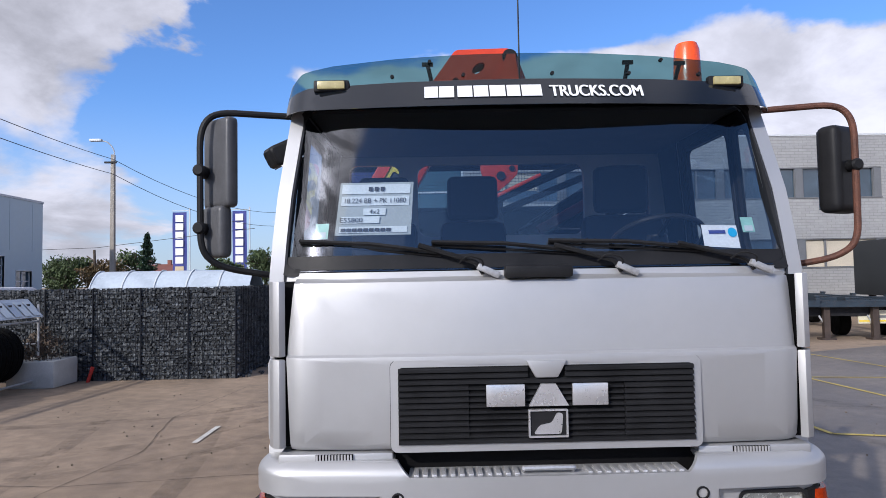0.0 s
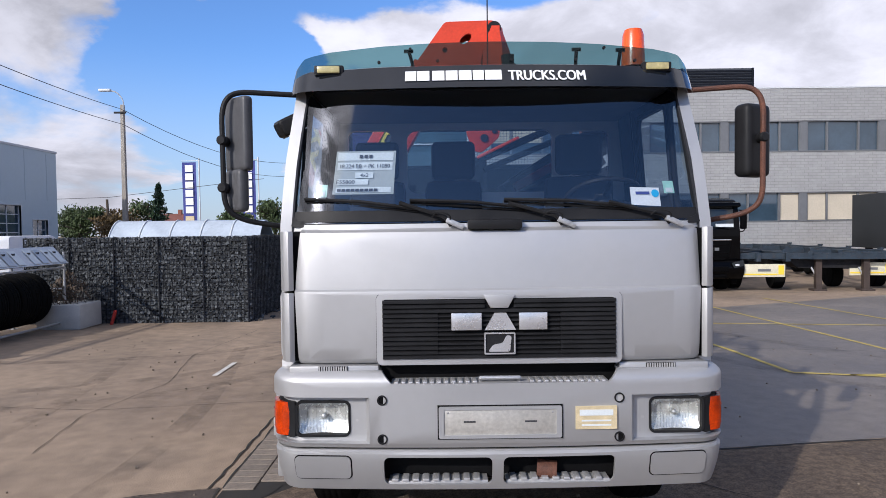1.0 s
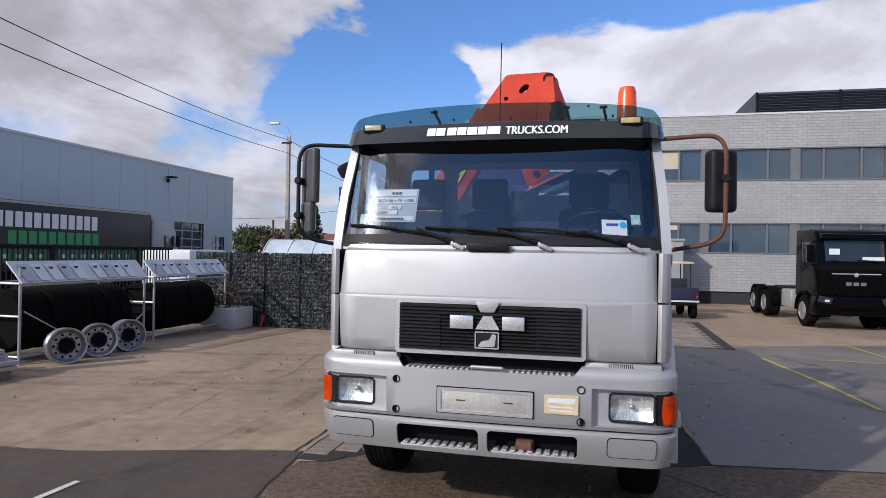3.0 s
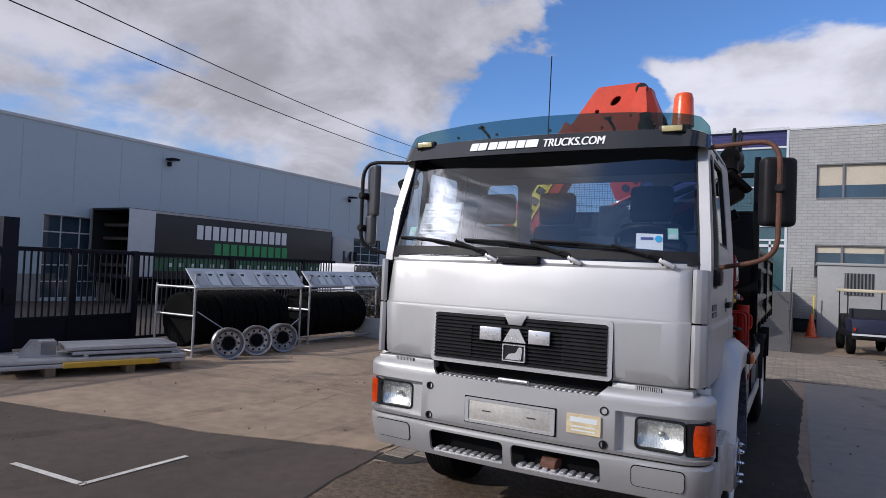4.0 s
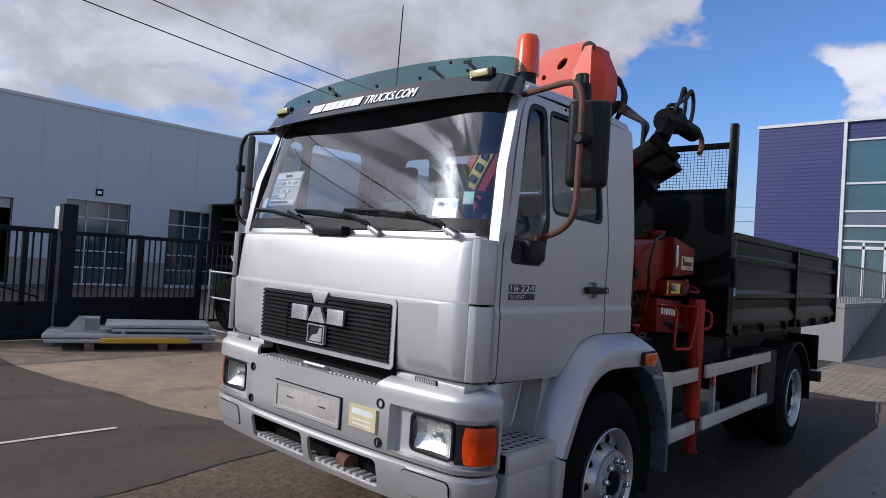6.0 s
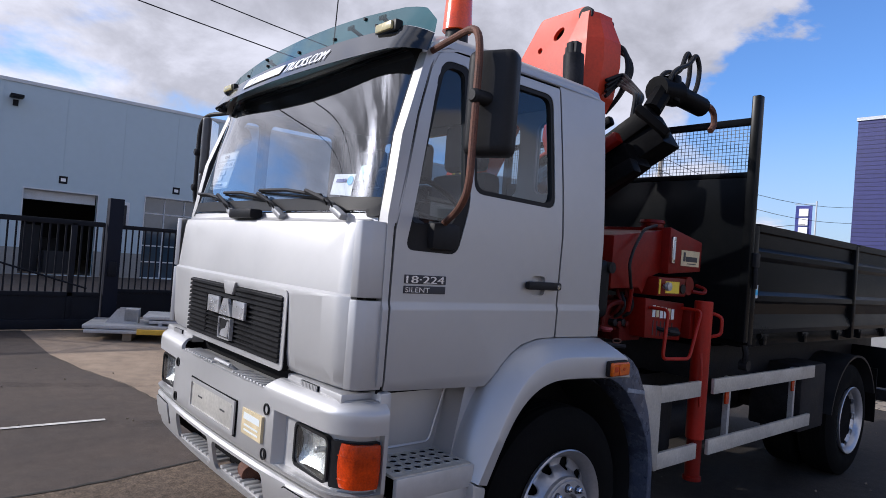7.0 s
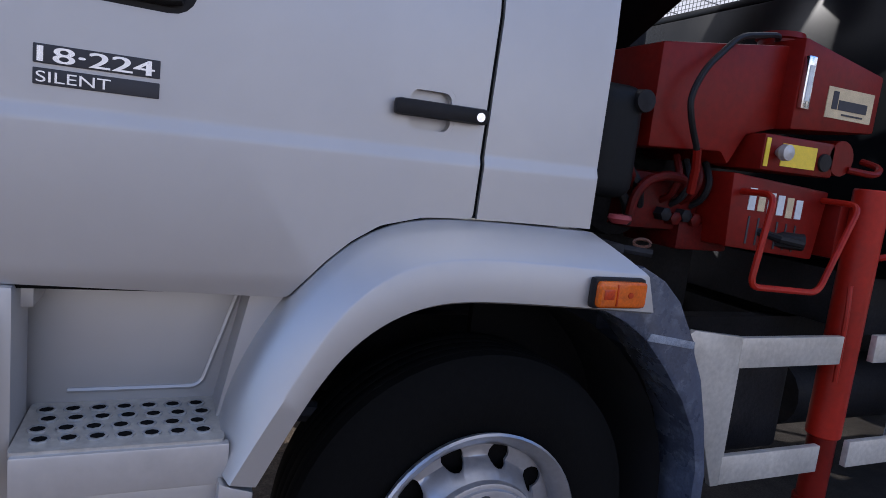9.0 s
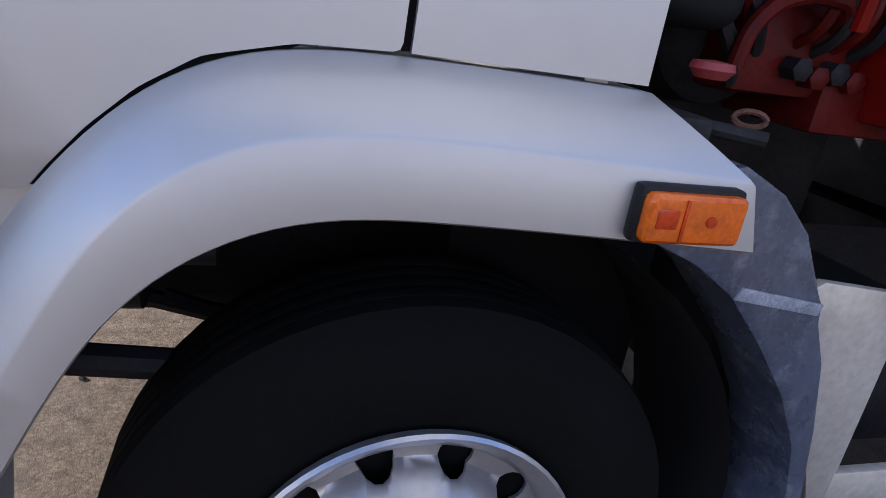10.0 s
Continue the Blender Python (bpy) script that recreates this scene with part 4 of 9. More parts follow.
def build_fittings():
    # wipers
    for x0, x1, zz in ((-0.24, -1.03, 2.095), (0.34, -0.46, 2.08), (0.90, 0.04, 2.08)):
        bm = bmesh.new()

        def ws(x, z, d):
            return screen_at(x, z, d)
        tube(bm, [(x0, 0.06, 1.945), ws(x0 - 0.03, 1.99, -0.045), ws((x0 + x1) / 2 + 0.12, (zz + 2.0) / 2 + 0.02, -0.04)], 0.011, 6, 0.02)
        w = part("wiper", bm, BLACKP, truck, "black windscreen wiper")
        bm = bmesh.new()
        a, b = Vector(ws(x0 - 0.18, 2.035, -0.03)), Vector(ws(x1, zz, -0.025))
        tube(bm, [a, a.lerp(b, 0.5) + Vector((0, -0.01, 0.012)), b], 0.010, 6)
        tube(bm, [a + Vector((0, 0.012, -0.012)), b + Vector((0, 0.01, -0.012))], 0.006, 6)
        part("blade", bm, BLACKP, w)
        part("arm_head", bx(-0.05, 0.05, -0.018, 0.018, -0.014, 0.014, 0.008, m=pose(x0 + 0.02, 0.05, 1.955, 0, 25, 0)), GALV, w)
        bm = bmesh.new()
        tube(bm, [(x0 - 0.01, 0.05, 1.95), (x0 + 0.0, 0.02, 2.0), (x0 - 0.07, 0.02, 2.02), (x0 - 0.1, 0.06, 1.99)], 0.004, 6, 0.03)
        part("washer_hose", bm, BLACKP, w)
    part("wiper_cover", bx(-0.155, 0.125, 0.005, 0.075, 1.925, 1.975, 0.012), BLACKP, truck)
    bm = bmesh.new()
    lathe(bm, [(2.76, 0.06), (2.92, 0.055)], "z", 20, (0.89, 0.65, 0))
    bc = part("beacon", bm, BLACKP, truck, "orange rotating beacon on the roof")
    part("beacon_dome", lathe(bmesh.new(), [(2.90, 0.072), (2.93, 0.071), (3.09, 0.063), (3.122, 0.052), (3.132, 0.0001)], "z", 24, (0.89, 0.65, 0)), BEACON, bc)
    bm = bmesh.new()
    tube(bm, [(-0.01, 0.48, 2.80), (-0.008, 0.495, 3.45)], 0.004, 6)
    lathe(bm, [(2.79, 0.025), (2.86, 0.012)], "z", 10, (-0.01, 0.48, 0))
    part("antenna", bm, BLACKP, truck, "thin whip antenna")
    for sg in (-1, 1):
        arm = part("mirror_arm", tube(bmesh.new(), [(sg * 1.06, 0.36, 2.69), (sg * 1.43, 0.285, 2.70), (sg * 1.49, 0.265, 2.62), (sg * 1.487, 0.265, 2.06), (sg * 1.40, 0.30, 1.99), (sg * 1.15, 0.44, 1.945)], 0.015, 10, 0.09), RUST if sg > 0 else BLACKP, truck, "bent tube mirror arm" if sg < 0 else "rusty bent tube mirror arm")
        if sg > 0:
            R = pose(1.475, 0.365, 2.405, 0, 0, 26)
        else:
            R = pose(-1.425, 0.30, 2.468, 0, 0, -38)
        mi = part("mirror", bx(-0.098, 0.098, -0.055 if sg > 0 else -0.012, 0.05, -0.205, 0.205, 0.04 if sg > 0 else 0.026, m=R, seg=4), BLACKP if sg > 0 else MIRRORB, arm, "black rear view mirror" if sg > 0 else "flat grey rear view mirror")
        part("mirror_glass", bx(-0.075, 0.075, 0.048, 0.053, -0.185, 0.185, m=R), CHROME, mi)
        part("mirror_joint", lathe(bmesh.new(), [(-0.06, 0.02), (-0.05, 0.028), (0.05, 0.028)], "y", 14, (sg * 1.49, 0.30, 2.414 if sg > 0 else 2.43)), BLACKP, arm)
        if sg < 0:
            R = pose(-1.44, 0.30, 2.155, 0, 0, -38)
            m2 = part("wide_mirror", bx(-0.075, 0.075, -0.015, 0.05, -0.118, 0.118, 0.028, m=R, seg=4), MIRRORB, arm, "small wide angle mirror")
            part("mirror_glass", bx(-0.058, 0.058, 0.048, 0.053, -0.09, 0.09, m=R), CHROME, m2)
            part("mirror_joint", lathe(bmesh.new(), [(-0.06, 0.02), (-0.05, 0.028), (0.05, 0.028)], "y", 14, (-1.49, 0.30, 2.17)), BLACKP, arm)
            R = pose(-1.14, 0.42, 2.54, 0, -28, 30)
            m3 = part("kerb_mirror", bx(-0.09, 0.07, -0.07, 0.07, -0.05, 0.05, 0.03, m=R, seg=3), BLACKP, truck, "black kerb mirror by the roof")
            part("mirror_glass", bx(-0.07, 0.05, -0.055, 0.055, -0.055, -0.049, m=R), CHROME, m3)


build_fittings()


def resample(pts, n):
    P = [Vector(p) for p in pts]
    acc = [0]
    for a, b in zip(P, P[1:]):
        acc.append(acc[-1] + (b - a).length)
    out = []
    for k in range(n):
        s = acc[-1] * k / (n - 1)
        i = max(j for j in range(len(acc)) if acc[j] <= s + 1e-9)
        i = min(i, len(P) - 2)
        out.append(P[i].lerp(P[i + 1], (s - acc[i]) / (acc[i + 1] - acc[i])))
    return out


def smooth_line(pts, n):
    """A flowing line through the points."""
    P = [Vector(p) for p in pts]
    out = []
    for i in range(len(P) - 1):
        p0, p1, p2, p3 = P[max(0, i - 1)], P[i], P[i + 1], P[min(len(P) - 1, i + 2)]
        for k in range(8):
            t = k / 8
            out.append(0.5 * (2 * p1 + (p2 - p0) * t + (2 * p0 - 5 * p1 + 4 * p2 - p3) * t * t + (3 * p1 - p0 - 3 * p2 + p3) * t ** 3))
    return resample(out + [P[-1]], n)


def build_wheel(parent, sg, y, front, z=0.535):
    R = 0.535
    x0 = 1.20
    tyre_prof = lambda xo: [(xo - 0.02, 0.305), (xo, 0.36), (xo + 0.005, 0.42), (xo - 0.012, 0.495), (xo - 0.035, R - 0.005), (xo - 0.06, R), (xo - 0.24, R), (xo - 0.275, R - 0.01), (xo - 0.30, 0.45), (xo - 0.29, 0.30)]
    hub = part("wheel", lathe(bmesh.new(), [(sg * a, r) for a, r in tyre_prof(x0 - 0.01)], "x", 56, (0, y, z), False), RUBBER, parent, "worn black tyre on a silver steel rim")
    bm = bmesh.new()
    for g in (-0.10, -0.14, -0.18, -0.22):
        lathe(bm, [(sg * (x0 + g - 0.006), R + 0.001), (sg * (x0 + g), R + 0.003), (sg * (x0 + g + 0.02), R + 0.003), (sg * (x0 + g + 0.026), R + 0.001)], "x", 56, (0, y, z))
    part("tread_ribs", bm, RUBBER, hub)
    if not front:
        part("inner_tyre", lathe(bmesh.new(), [(sg * (a - 0.34), r) for a, r in tyre_prof(x0 - 0.01)], "x", 40, (0, y, z)), RUBBER, hub)
    rimx = x0
    bm = bmesh.new()
    lathe(bm, [(sg * (rimx - 0.16), 0.27), (sg * (rimx - 0.03), 0.276), (sg * (rimx - 0.008), 0.292), (sg * (rimx + 0.004), 0.308), (sg * (rimx + 0.008), 0.316), (sg * (rimx + 0.002), 0.322), (sg * (rimx - 0.02), 0.315)], "x", 56, (0, y, z), False)
    rim = part("rim", bm, RIM, hub)
    part("brake_drum", lathe(bmesh.new(), [(sg * (rimx - 0.30), 0.262), (sg * (rimx - 0.10), 0.255), (sg * (rimx - 0.095), 0.0001)], "x", 32, (0, y, z)), VOID, hub)
    # dished disc with ten round openings
    count = 10
    nn = 80

    def face(u, v, dd):
        r = math.hypot(u, v)
        if front:
            xx = rimx - 0.06 + 0.095 * max(0, min(1, (0.226 - r) / 0.06)) ** 0.8
        else:
            xx = rimx - 0.05 - 0.10 * max(0, min(1, (0.262 - r) / 0.06))
        return (sg * (xx - dd), y + u, z + v)
    circle = lambda r, n, cx=0, cy=0: [(cx + r * math.cos(2 * math.pi * k / n), cy + r * math.sin(2 * math.pi * k / n)) for k in range(n)]
    holes = [circle(0.034, 16, 0.238 * math.cos(2 * math.pi * k / count), 0.240 * math.sin(2 * math.pi * k / count)) for k in range(count)]
    bmd = sheet(circle(0.2765, nn), holes + [circle(0.17, nn)], face, 0.008, [k * 0.025 for k in range(-10, 11)], [k * 0.025 for k in range(-10, 11)])
    part("disc", bmd, RIM, rim, "", 50)
    hx = rimx + (0.04 if front else -0.15)
    bm = bmesh.new()
    lathe(bm, [(sg * (hx - 0.030), 0.190), (sg * (hx - 0.012), 0.187), (sg * (hx - 0.010), 0.180), (sg * (hx - 0.010), 0.174), (sg * (hx - 0.001), 0.172), (sg * hx, 0.168), (sg * hx, 0.108), (sg * (hx - 0.03), 0.10), (sg * (hx - 0.05), 0.095), (sg * (hx - 0.05), 0.0001)], "x", 48, (0, y, z))
    part("bolt_ring", bm, RIM, rim)
    part("hub_cap", lathe(bmesh.new(), [(sg * (hx - 0.05), 0.08), (sg * (hx - 0.005), 0.075), (sg * (hx + 0.0), 0.06), (sg * (hx + 0.0), 0.0001)], "x", 28, (0, y, z)), VOID if front else CHASSIS, rim)
    for k in range(10):
        a = 2 * math.pi * k / 10 + 0.37
        at = (0, y + 0.138 * math.cos(a), z + 0.138 * math.sin(a))
        nut = part("wheel_nut", lathe(bmesh.new(), [(sg * (hx - 0.004), 0.0235), (sg * (hx + 0.003), 0.0225), (sg * (hx + 0.004), 0.016)], "x", 12, at), INK, rim)
        bm = lathe(bmesh.new(), [(sg * (hx + 0.003), 0.0165), (sg * (hx + 0.022), 0.0155), (sg * (hx + 0.026), 0.010), (sg * (hx + 0.034), 0.009), (sg * (hx + 0.034), 0.0001)], "x", 6, at)
        nut2 = new("nut_cap", finish(bm, "nut_cap", CHROME, 25))
        nut2.parent = rim


E_LINE = [(0.718, 0.80), (0.757, 0.875), (0.808, 0.975), (0.875, 1.085), (0.939, 1.150), (1.001, 1.190), (1.077, 1.222), (1.183, 1.236), (1.361, 1.231), (1.56, 1.222), (1.785, 1.210)]
C_LINE = [(0.655, 0.815), (0.715, 0.93), (0.788, 1.055), (0.84, 1.15), (0.893, 1.228), (0.97, 1.294), (1.071, 1.338), (1.18, 1.349), (1.30, 1.348), (1.52, 1.338), (1.742, 1.324)]
T_LINE = [(0.628, 0.83), (0.645, 0.95), (0.70, 1.09), (0.772, 1.208), (0.845, 1.298), (0.91, 1.357), (0.985, 1.402), (1.09, 1.428), (1.23, 1.432), (1.42, 1.429), (1.60, 1.424)]


def build_arch(sg):
    n = 48
    A = [smooth_line([(p[0], p[1], 0) for p in ln], n) for ln in (E_LINE, C_LINE, T_LINE)]
    for ln in A:
        for _ in range(10):
            ln[1:-1] = [ln[i] * 0.5 + (ln[i - 1] + ln[i + 1]) * 0.25 for i in range(1, n - 1)]
    xs = ((1.10, 0), (1.248, 0), (1.262, 0), (1.268, 1), (1.264, 1), (1.236, 1), (1.206, 1), (1.172, 2), (1.06, 2))
    bm = bmesh.new()
    rows = []
    for j, (x, k) in enumerate(xs):
        row = []
        for i in range(n):
            p = A[k][i]
            q = p.copy()
            if j == 1:
                q = p + (A[1][i] - p) * 0.0
            if j == 2:
                q = p + (A[1][i] - p) * 0.06
            if j == 3:
                q = p + (A[0][i] - p) * 0.03
            if j == 4:
                q = p + (A[2][i] - p) * 0.05
            if j == 5:
                q = p + (A[2][i] - p) * 0.42
            if j == 6:
                q = p + (A[2][i] - p) * 0.72
            row.append(bm.verts.new((sg * x, q.x, q.y)))
        rows.append(row)
    for a, b in zip(rows, rows[1:]):
        for i in range(n - 1):
            bm.faces.new((a[i], a[i + 1], b[i + 1], b[i]))
    bmesh.ops.recalc_face_normals(bm, faces=bm.faces[:])
    w = part("wheel_arch", bm, SILVER, truck, "silver flared wheel arch", 40)
    # lower front piece, under the joint
    part("arch_foot", prism(bmesh.new(), [(0.632, 0.52), (0.69, 0.52), (0.712, 0.79), (0.655, 0.808), (0.632, 0.822)], "x", *sorted((sg * 1.10, sg * 1.262)), 0.012), SILVER, w)
    # inner liner
    bm = bmesh.new()
    cen = (1.30, 0.545)
    pts = [(cen[0] + 0.72 * math.cos(radians(a)), cen[1] + 0.70 * math.sin(radians(a))) for a in range(-20, 181, 10)]
    lo, hi = [], []
    for u, v in pts:
        lo.append(bm.verts.new((sg * 0.78, u, v)))
        hi.append(bm.verts.new((sg * 1.16, u, v)))
    for i in range(len(pts) - 1):
        bm.faces.new((lo[i], lo[i + 1], hi[i + 1], hi[i]))
    part("liner", bm, BLACKP, w)
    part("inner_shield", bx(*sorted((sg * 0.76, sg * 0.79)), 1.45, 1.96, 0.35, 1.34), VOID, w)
    # rear flap of worn plastic
    bm = bmesh.new()
    out = [(1.60, 1.225), (1.66, 1.33), (1.742, 1.345), (1.827, 1.305), (1.895, 1.245), (1.965, 1.135), (1.978, 1.12), (1.985, 1.085), (2.03, 1.0), (2.075, 0.855), (2.115, 0.684), (2.125, 0.45), (2.075, 0.45), (2.07, 0.70), (2.036, 0.818), (1.965, 0.935), (1.875, 1.041), (1.786, 1.131), (1.705, 1.183)]
    prism(bm, out, "x", *sorted((sg * 1.06, sg * 1.245)), 0.008)
    part("rear_flap", bm, mat("scuffed_plastic", (0.05, 0.062, 0.095), 0.28, 0.0, 0.3, 7, 0.08, 40, 0, 0.2, 0.45, (0.22, 0.25, 0.30)), w, "scuffed grey plastic rear flap")
    # pale strip: the fold's highlight painted on, together with its scuffs
    part("flap_fold", prism(bmesh.new(), [(1.79, 1.128), (1.97, 1.10), (1.975, 1.122), (1.80, 1.15)], "x", *sorted((sg * 1.243, sg * 1.249)), 0.002), mat("scuffed_fold_highlight", (0.20, 0.23, 0.28), 0.35, 0, 0.3, 20, 0.2, 80, 0, 0.3, 0.6, (0.5, 0.53, 0.58)), w)
    base = part("side_marker_base", bx(*sorted((sg * 1.262, sg * 1.292)), 1.546, 1.717, 1.233, 1.319, 0.012), BLACKP, w)
    part("side_marker", bx(*sorted((sg * 1.278, sg * 1.309)), 1.552, 1.711, 1.239, 1.311, 0.014, seg=3), AMBER, base, "amber side marker lamp")
    part("bulb_box", bx(*sorted((sg * 1.303, sg * 1.3105)), 1.565, 1.60, 1.262, 1.292, 0.004), ORANGE, base)
    part("bulb_dot", lathe(bmesh.new(), [(sg * 1.307, 0.009), (sg * 1.3115, 0.008), (sg * 1.312, 0.0001)], "x", 12, (0, 1.652, 1.276)), ORANGE, base)
    part("lens_rib", bx(*sorted((sg * 1.306, sg * 1.3112)), 1.606, 1.611, 1.246, 1.305, 0.001), ORANGE, base)
    # step under the door
    circle = lambda r, n, cx, cy: [(cx + r * math.cos(2 * math.pi * k / n), cy + r * math.sin(2 * math.pi * k / n)) for k in range(n)]
    hs = [circle(0.0165, 8, 1.012 + 0.052 * j, 0.265 + 0.054 * i + (0.012 if j % 2 else 0)) for j in range(4) for i in range(7)]
    t = sheet(rrect(0.965, 1.222, 0.228, 0.645, 0.015, 3), hs, lambda u, v, d: (sg * u, v, 0.905 - d), 0.012)
    st = part("entry_step", t, ALU, truck, "perforated metal entry step")
    for cx, cy in [(sum(p[0] for p in h) / 8, sum(p[1] for p in h) / 8) for h in hs]:
        part("hole_rim", hoop(circle(0.021, 8, cx, cy), circle(0.0162, 8, cx, cy), lambda u, v, d: (sg * u, v, 0.909 - d), 0.006), GALV, st)
        # a near-black disc over each opening paints the shade inside it
        part("hole", lathe(bmesh.new(), [(0.9058, 0.0175), (0.9066, 0.0175), (0.9066, 0.0001)], "z", 8, (sg * cx, cy, 0)), VOID, st)
    part("step_well", bx(*sorted((sg * 0.96, sg * 1.22)), 0.25, 0.65, 0.56, 0.80, 0.015), SILVER, st)
    part("well_floor", bx(*sorted((sg * 0.96, sg * 1.21)), 0.24, 0.64, 0.80, 0.81), VOID, st)
    part("step_edge", bx(*sorted((sg * 1.205, sg * 1.232)), 0.232, 0.655, 0.80, 0.898, 0.006), SILVER2, st)
    wall = part("step_wall", bx(*sorted((sg * 0.92, sg * 0.966)), 0.20, 0.72, 0.86, 1.26, 0.008), SILVER, truck)
    bm = bmesh.new()
    tube(bm, [(sg * 0.968, 0.30, 0.935), (sg * 0.968, 0.60, 0.935), (sg * 0.968, 0.69, 1.22)], 0.007, 6, 0.03)
    part("well_bead", bm, SILVER, wall)
    part("front_post", bx(*sorted((sg * 1.0, sg * 1.165)), 0.17, 0.225, 0.56, 1.235, 0.012), SILVER, truck)
    prism_bm = prism(bmesh.new(), [(0.625, 0.87), (0.66, 0.87), (0.78, 1.215), (0.70, 1.24)], "x", *sorted((sg * 0.95, sg * 1.095)))
    part("rear_well_wall", prism_bm, SILVER, truck)


for sg in (-1, 1):
    build_wheel(truck, sg, 1.335, True)
    build_wheel(truck, sg, 5.72, False)
    build_arch(sg)


def build_chassis():
    ch = part("chassis_frame", bx(-0.43, -0.35, 0.4, 7.2, 0.72, 0.98), CHASSIS, truck, "dark greasy ladder frame")
    part("frame_rail", bx(0.35, 0.43, 0.4, 7.2, 0.72, 0.98), CHASSIS, ch)
    for y in (0.9, 2.1, 3.4, 4.6, 5.9, 7.1):
        part("cross_member", bx(-0.35, 0.35, y, y + 0.1, 0.75, 0.95), CHASSIS, ch)
    for y, r in ((1.30, 0.06), (5.72, 0.09)):
        bm = bmesh.new()
        tube(bm, [(-0.9, y, 0.545), (0.9, y, 0.545)], r, 12)
        lathe(bm, [(-0.17, 0.05), (-0.12, 0.17), (0.12, 0.17), (0.17, 0.05)], "y", 16, (0, y, 0.545)) if y > 2 else None
        part("axle", bm, CHASSIS, ch)
    for sg in (-1, 1):
        for y in (1.30, 5.72):
            bm = bmesh.new()
            for k in range(3):
                tube(bm, [(sg * 0.52, y - 0.7 + 0.12 * k, 0.80 - 0.02 * k), (sg * 0.52, y, 0.64 - 0.03 * k), (sg * 0.52, y + 0.7 - 0.12 * k, 0.80 - 0.02 * k)], 0.022, 6)
            part("leaf_spring", bm, CHASSIS, ch)
        bm = bmesh.new()
        lathe(bm, [(-0.06, 0.07), (0.06, 0.07)], "y", 16, (sg * 0.86, 0.80, 0.98))
        lathe(bm, [(-0.06, 0.05), (0.06, 0.05)], "y", 14, (sg * 0.80, 0.92, 1.02))
        tube(bm, [(sg * 0.95, 0.66, 0.86), (sg * 0.95, 1.1, 0.82)], 0.03, 8)
        part("air_horn_and_rod", bm, CHASSIS, ch)
        bm = bmesh.new()
        tube(bm, [(sg * 0.5, 3.3, 0.62), (sg * 0.5, 4.3, 0.62)], 0.17, 18)
        part("air_tank", bm, CHASSIS, ch)
        part("battery_box", bx(*sorted((sg * 0.5, sg * 1.0)), 2.15, 2.75, 0.6, 0.95, 0.03), CHASSIS, ch)
        # side guard rails
        x0, x1 = sorted((sg * 1.19, sg * 1.215))
        rail = part("side_guard", bx(x0, x1, 2.88, 4.67, 1.02, 1.122, 0.004), ALU, truck, "aluminium side underrun guard")
        part("guard_rail", bx(x0, x1, 2.85, 4.62, 0.615, 0.715, 0.004), ALU, rail)
        part("guard_rail", bx(x0, x1, 2.21, 2.70, 1.02, 1.122, 0.004), ALU, rail)
        part("guard_rail", bx(x0, x1, 2.215, 2.69, 0.615, 0.715, 0.004), ALU, rail)
        bm = bmesh.new()
        prism(bm, [(1.99, 1.10), (1.985, 1.135), (2.005, 1.147), (2.215, 1.124), (2.22, 1.016), (2.222, 0.718), (2.22, 0.612), (2.185, 0.612)], "x", x0 + 0.002, x1 - 0.002, 0.003)
        part("guard_end", bm, ALU, rail)
        for y in (3.15, 4.30):
            p = part("guard_post", bx(*sorted((sg * 1.15, sg * 1.188)), y, y + 0.035, 0.63, 1.115), GALV, rail)
            part("reflector", bx(*sorted((sg * 1.186, sg * 1.20)), y - 0.06, y - 0.01, 0.93, 1.02, 0.005), ORANGE, p)
        # rear mudguard
        bm = bmesh.new()
        pts = [(5.72 + 0.63 * math.cos(radians(a)), 0.545 + 0.62 * math.sin(radians(a))) for a in range(20, 171, 10)]
        pin = [(5.72 + 0.61 * math.cos(radians(a)), 0.545 + 0.60 * math.sin(radians(a))) for a in range(170, 19, -10)]
        prism(bm, pts + pin, "x", *sorted((sg * 0.62, sg * 1.225)))
        part("rear_mudguard", bm, BLACKP, truck)
        part("mud_flap", bx(*sorted((sg * 0.66, sg * 1.22)), 6.36, 6.38, 0.45, 1.0), RUBBER, truck)
        part("storage_box", bx(*sorted((sg * 0.75, sg * 1.18)), 4.5, 5.05, 0.55, 1.12, 0.03), CHASSIS, truck)
        part("rear_flap_plate", bx(*sorted((sg * 0.85, sg * 1.24)), 6.62, 6.66, 0.78, 1.20, 0.01), GREYBED, truck)
    bm = bx(-1.15, 1.15, 7.25, 7.37, 0.55, 0.68, 0.01)
    part("rear_underrun_bar", bm, CHASSIS, truck)
    part("under_body", bx(-0.9, 0.9, 3.3, 7.3, 1.02, 1.28, 0.02), CHASSIS, truck)
    part("engine", bx(-0.35, 0.35, 0.45, 1.7, 0.62, 1.2, 0.05), CHASSIS, truck)


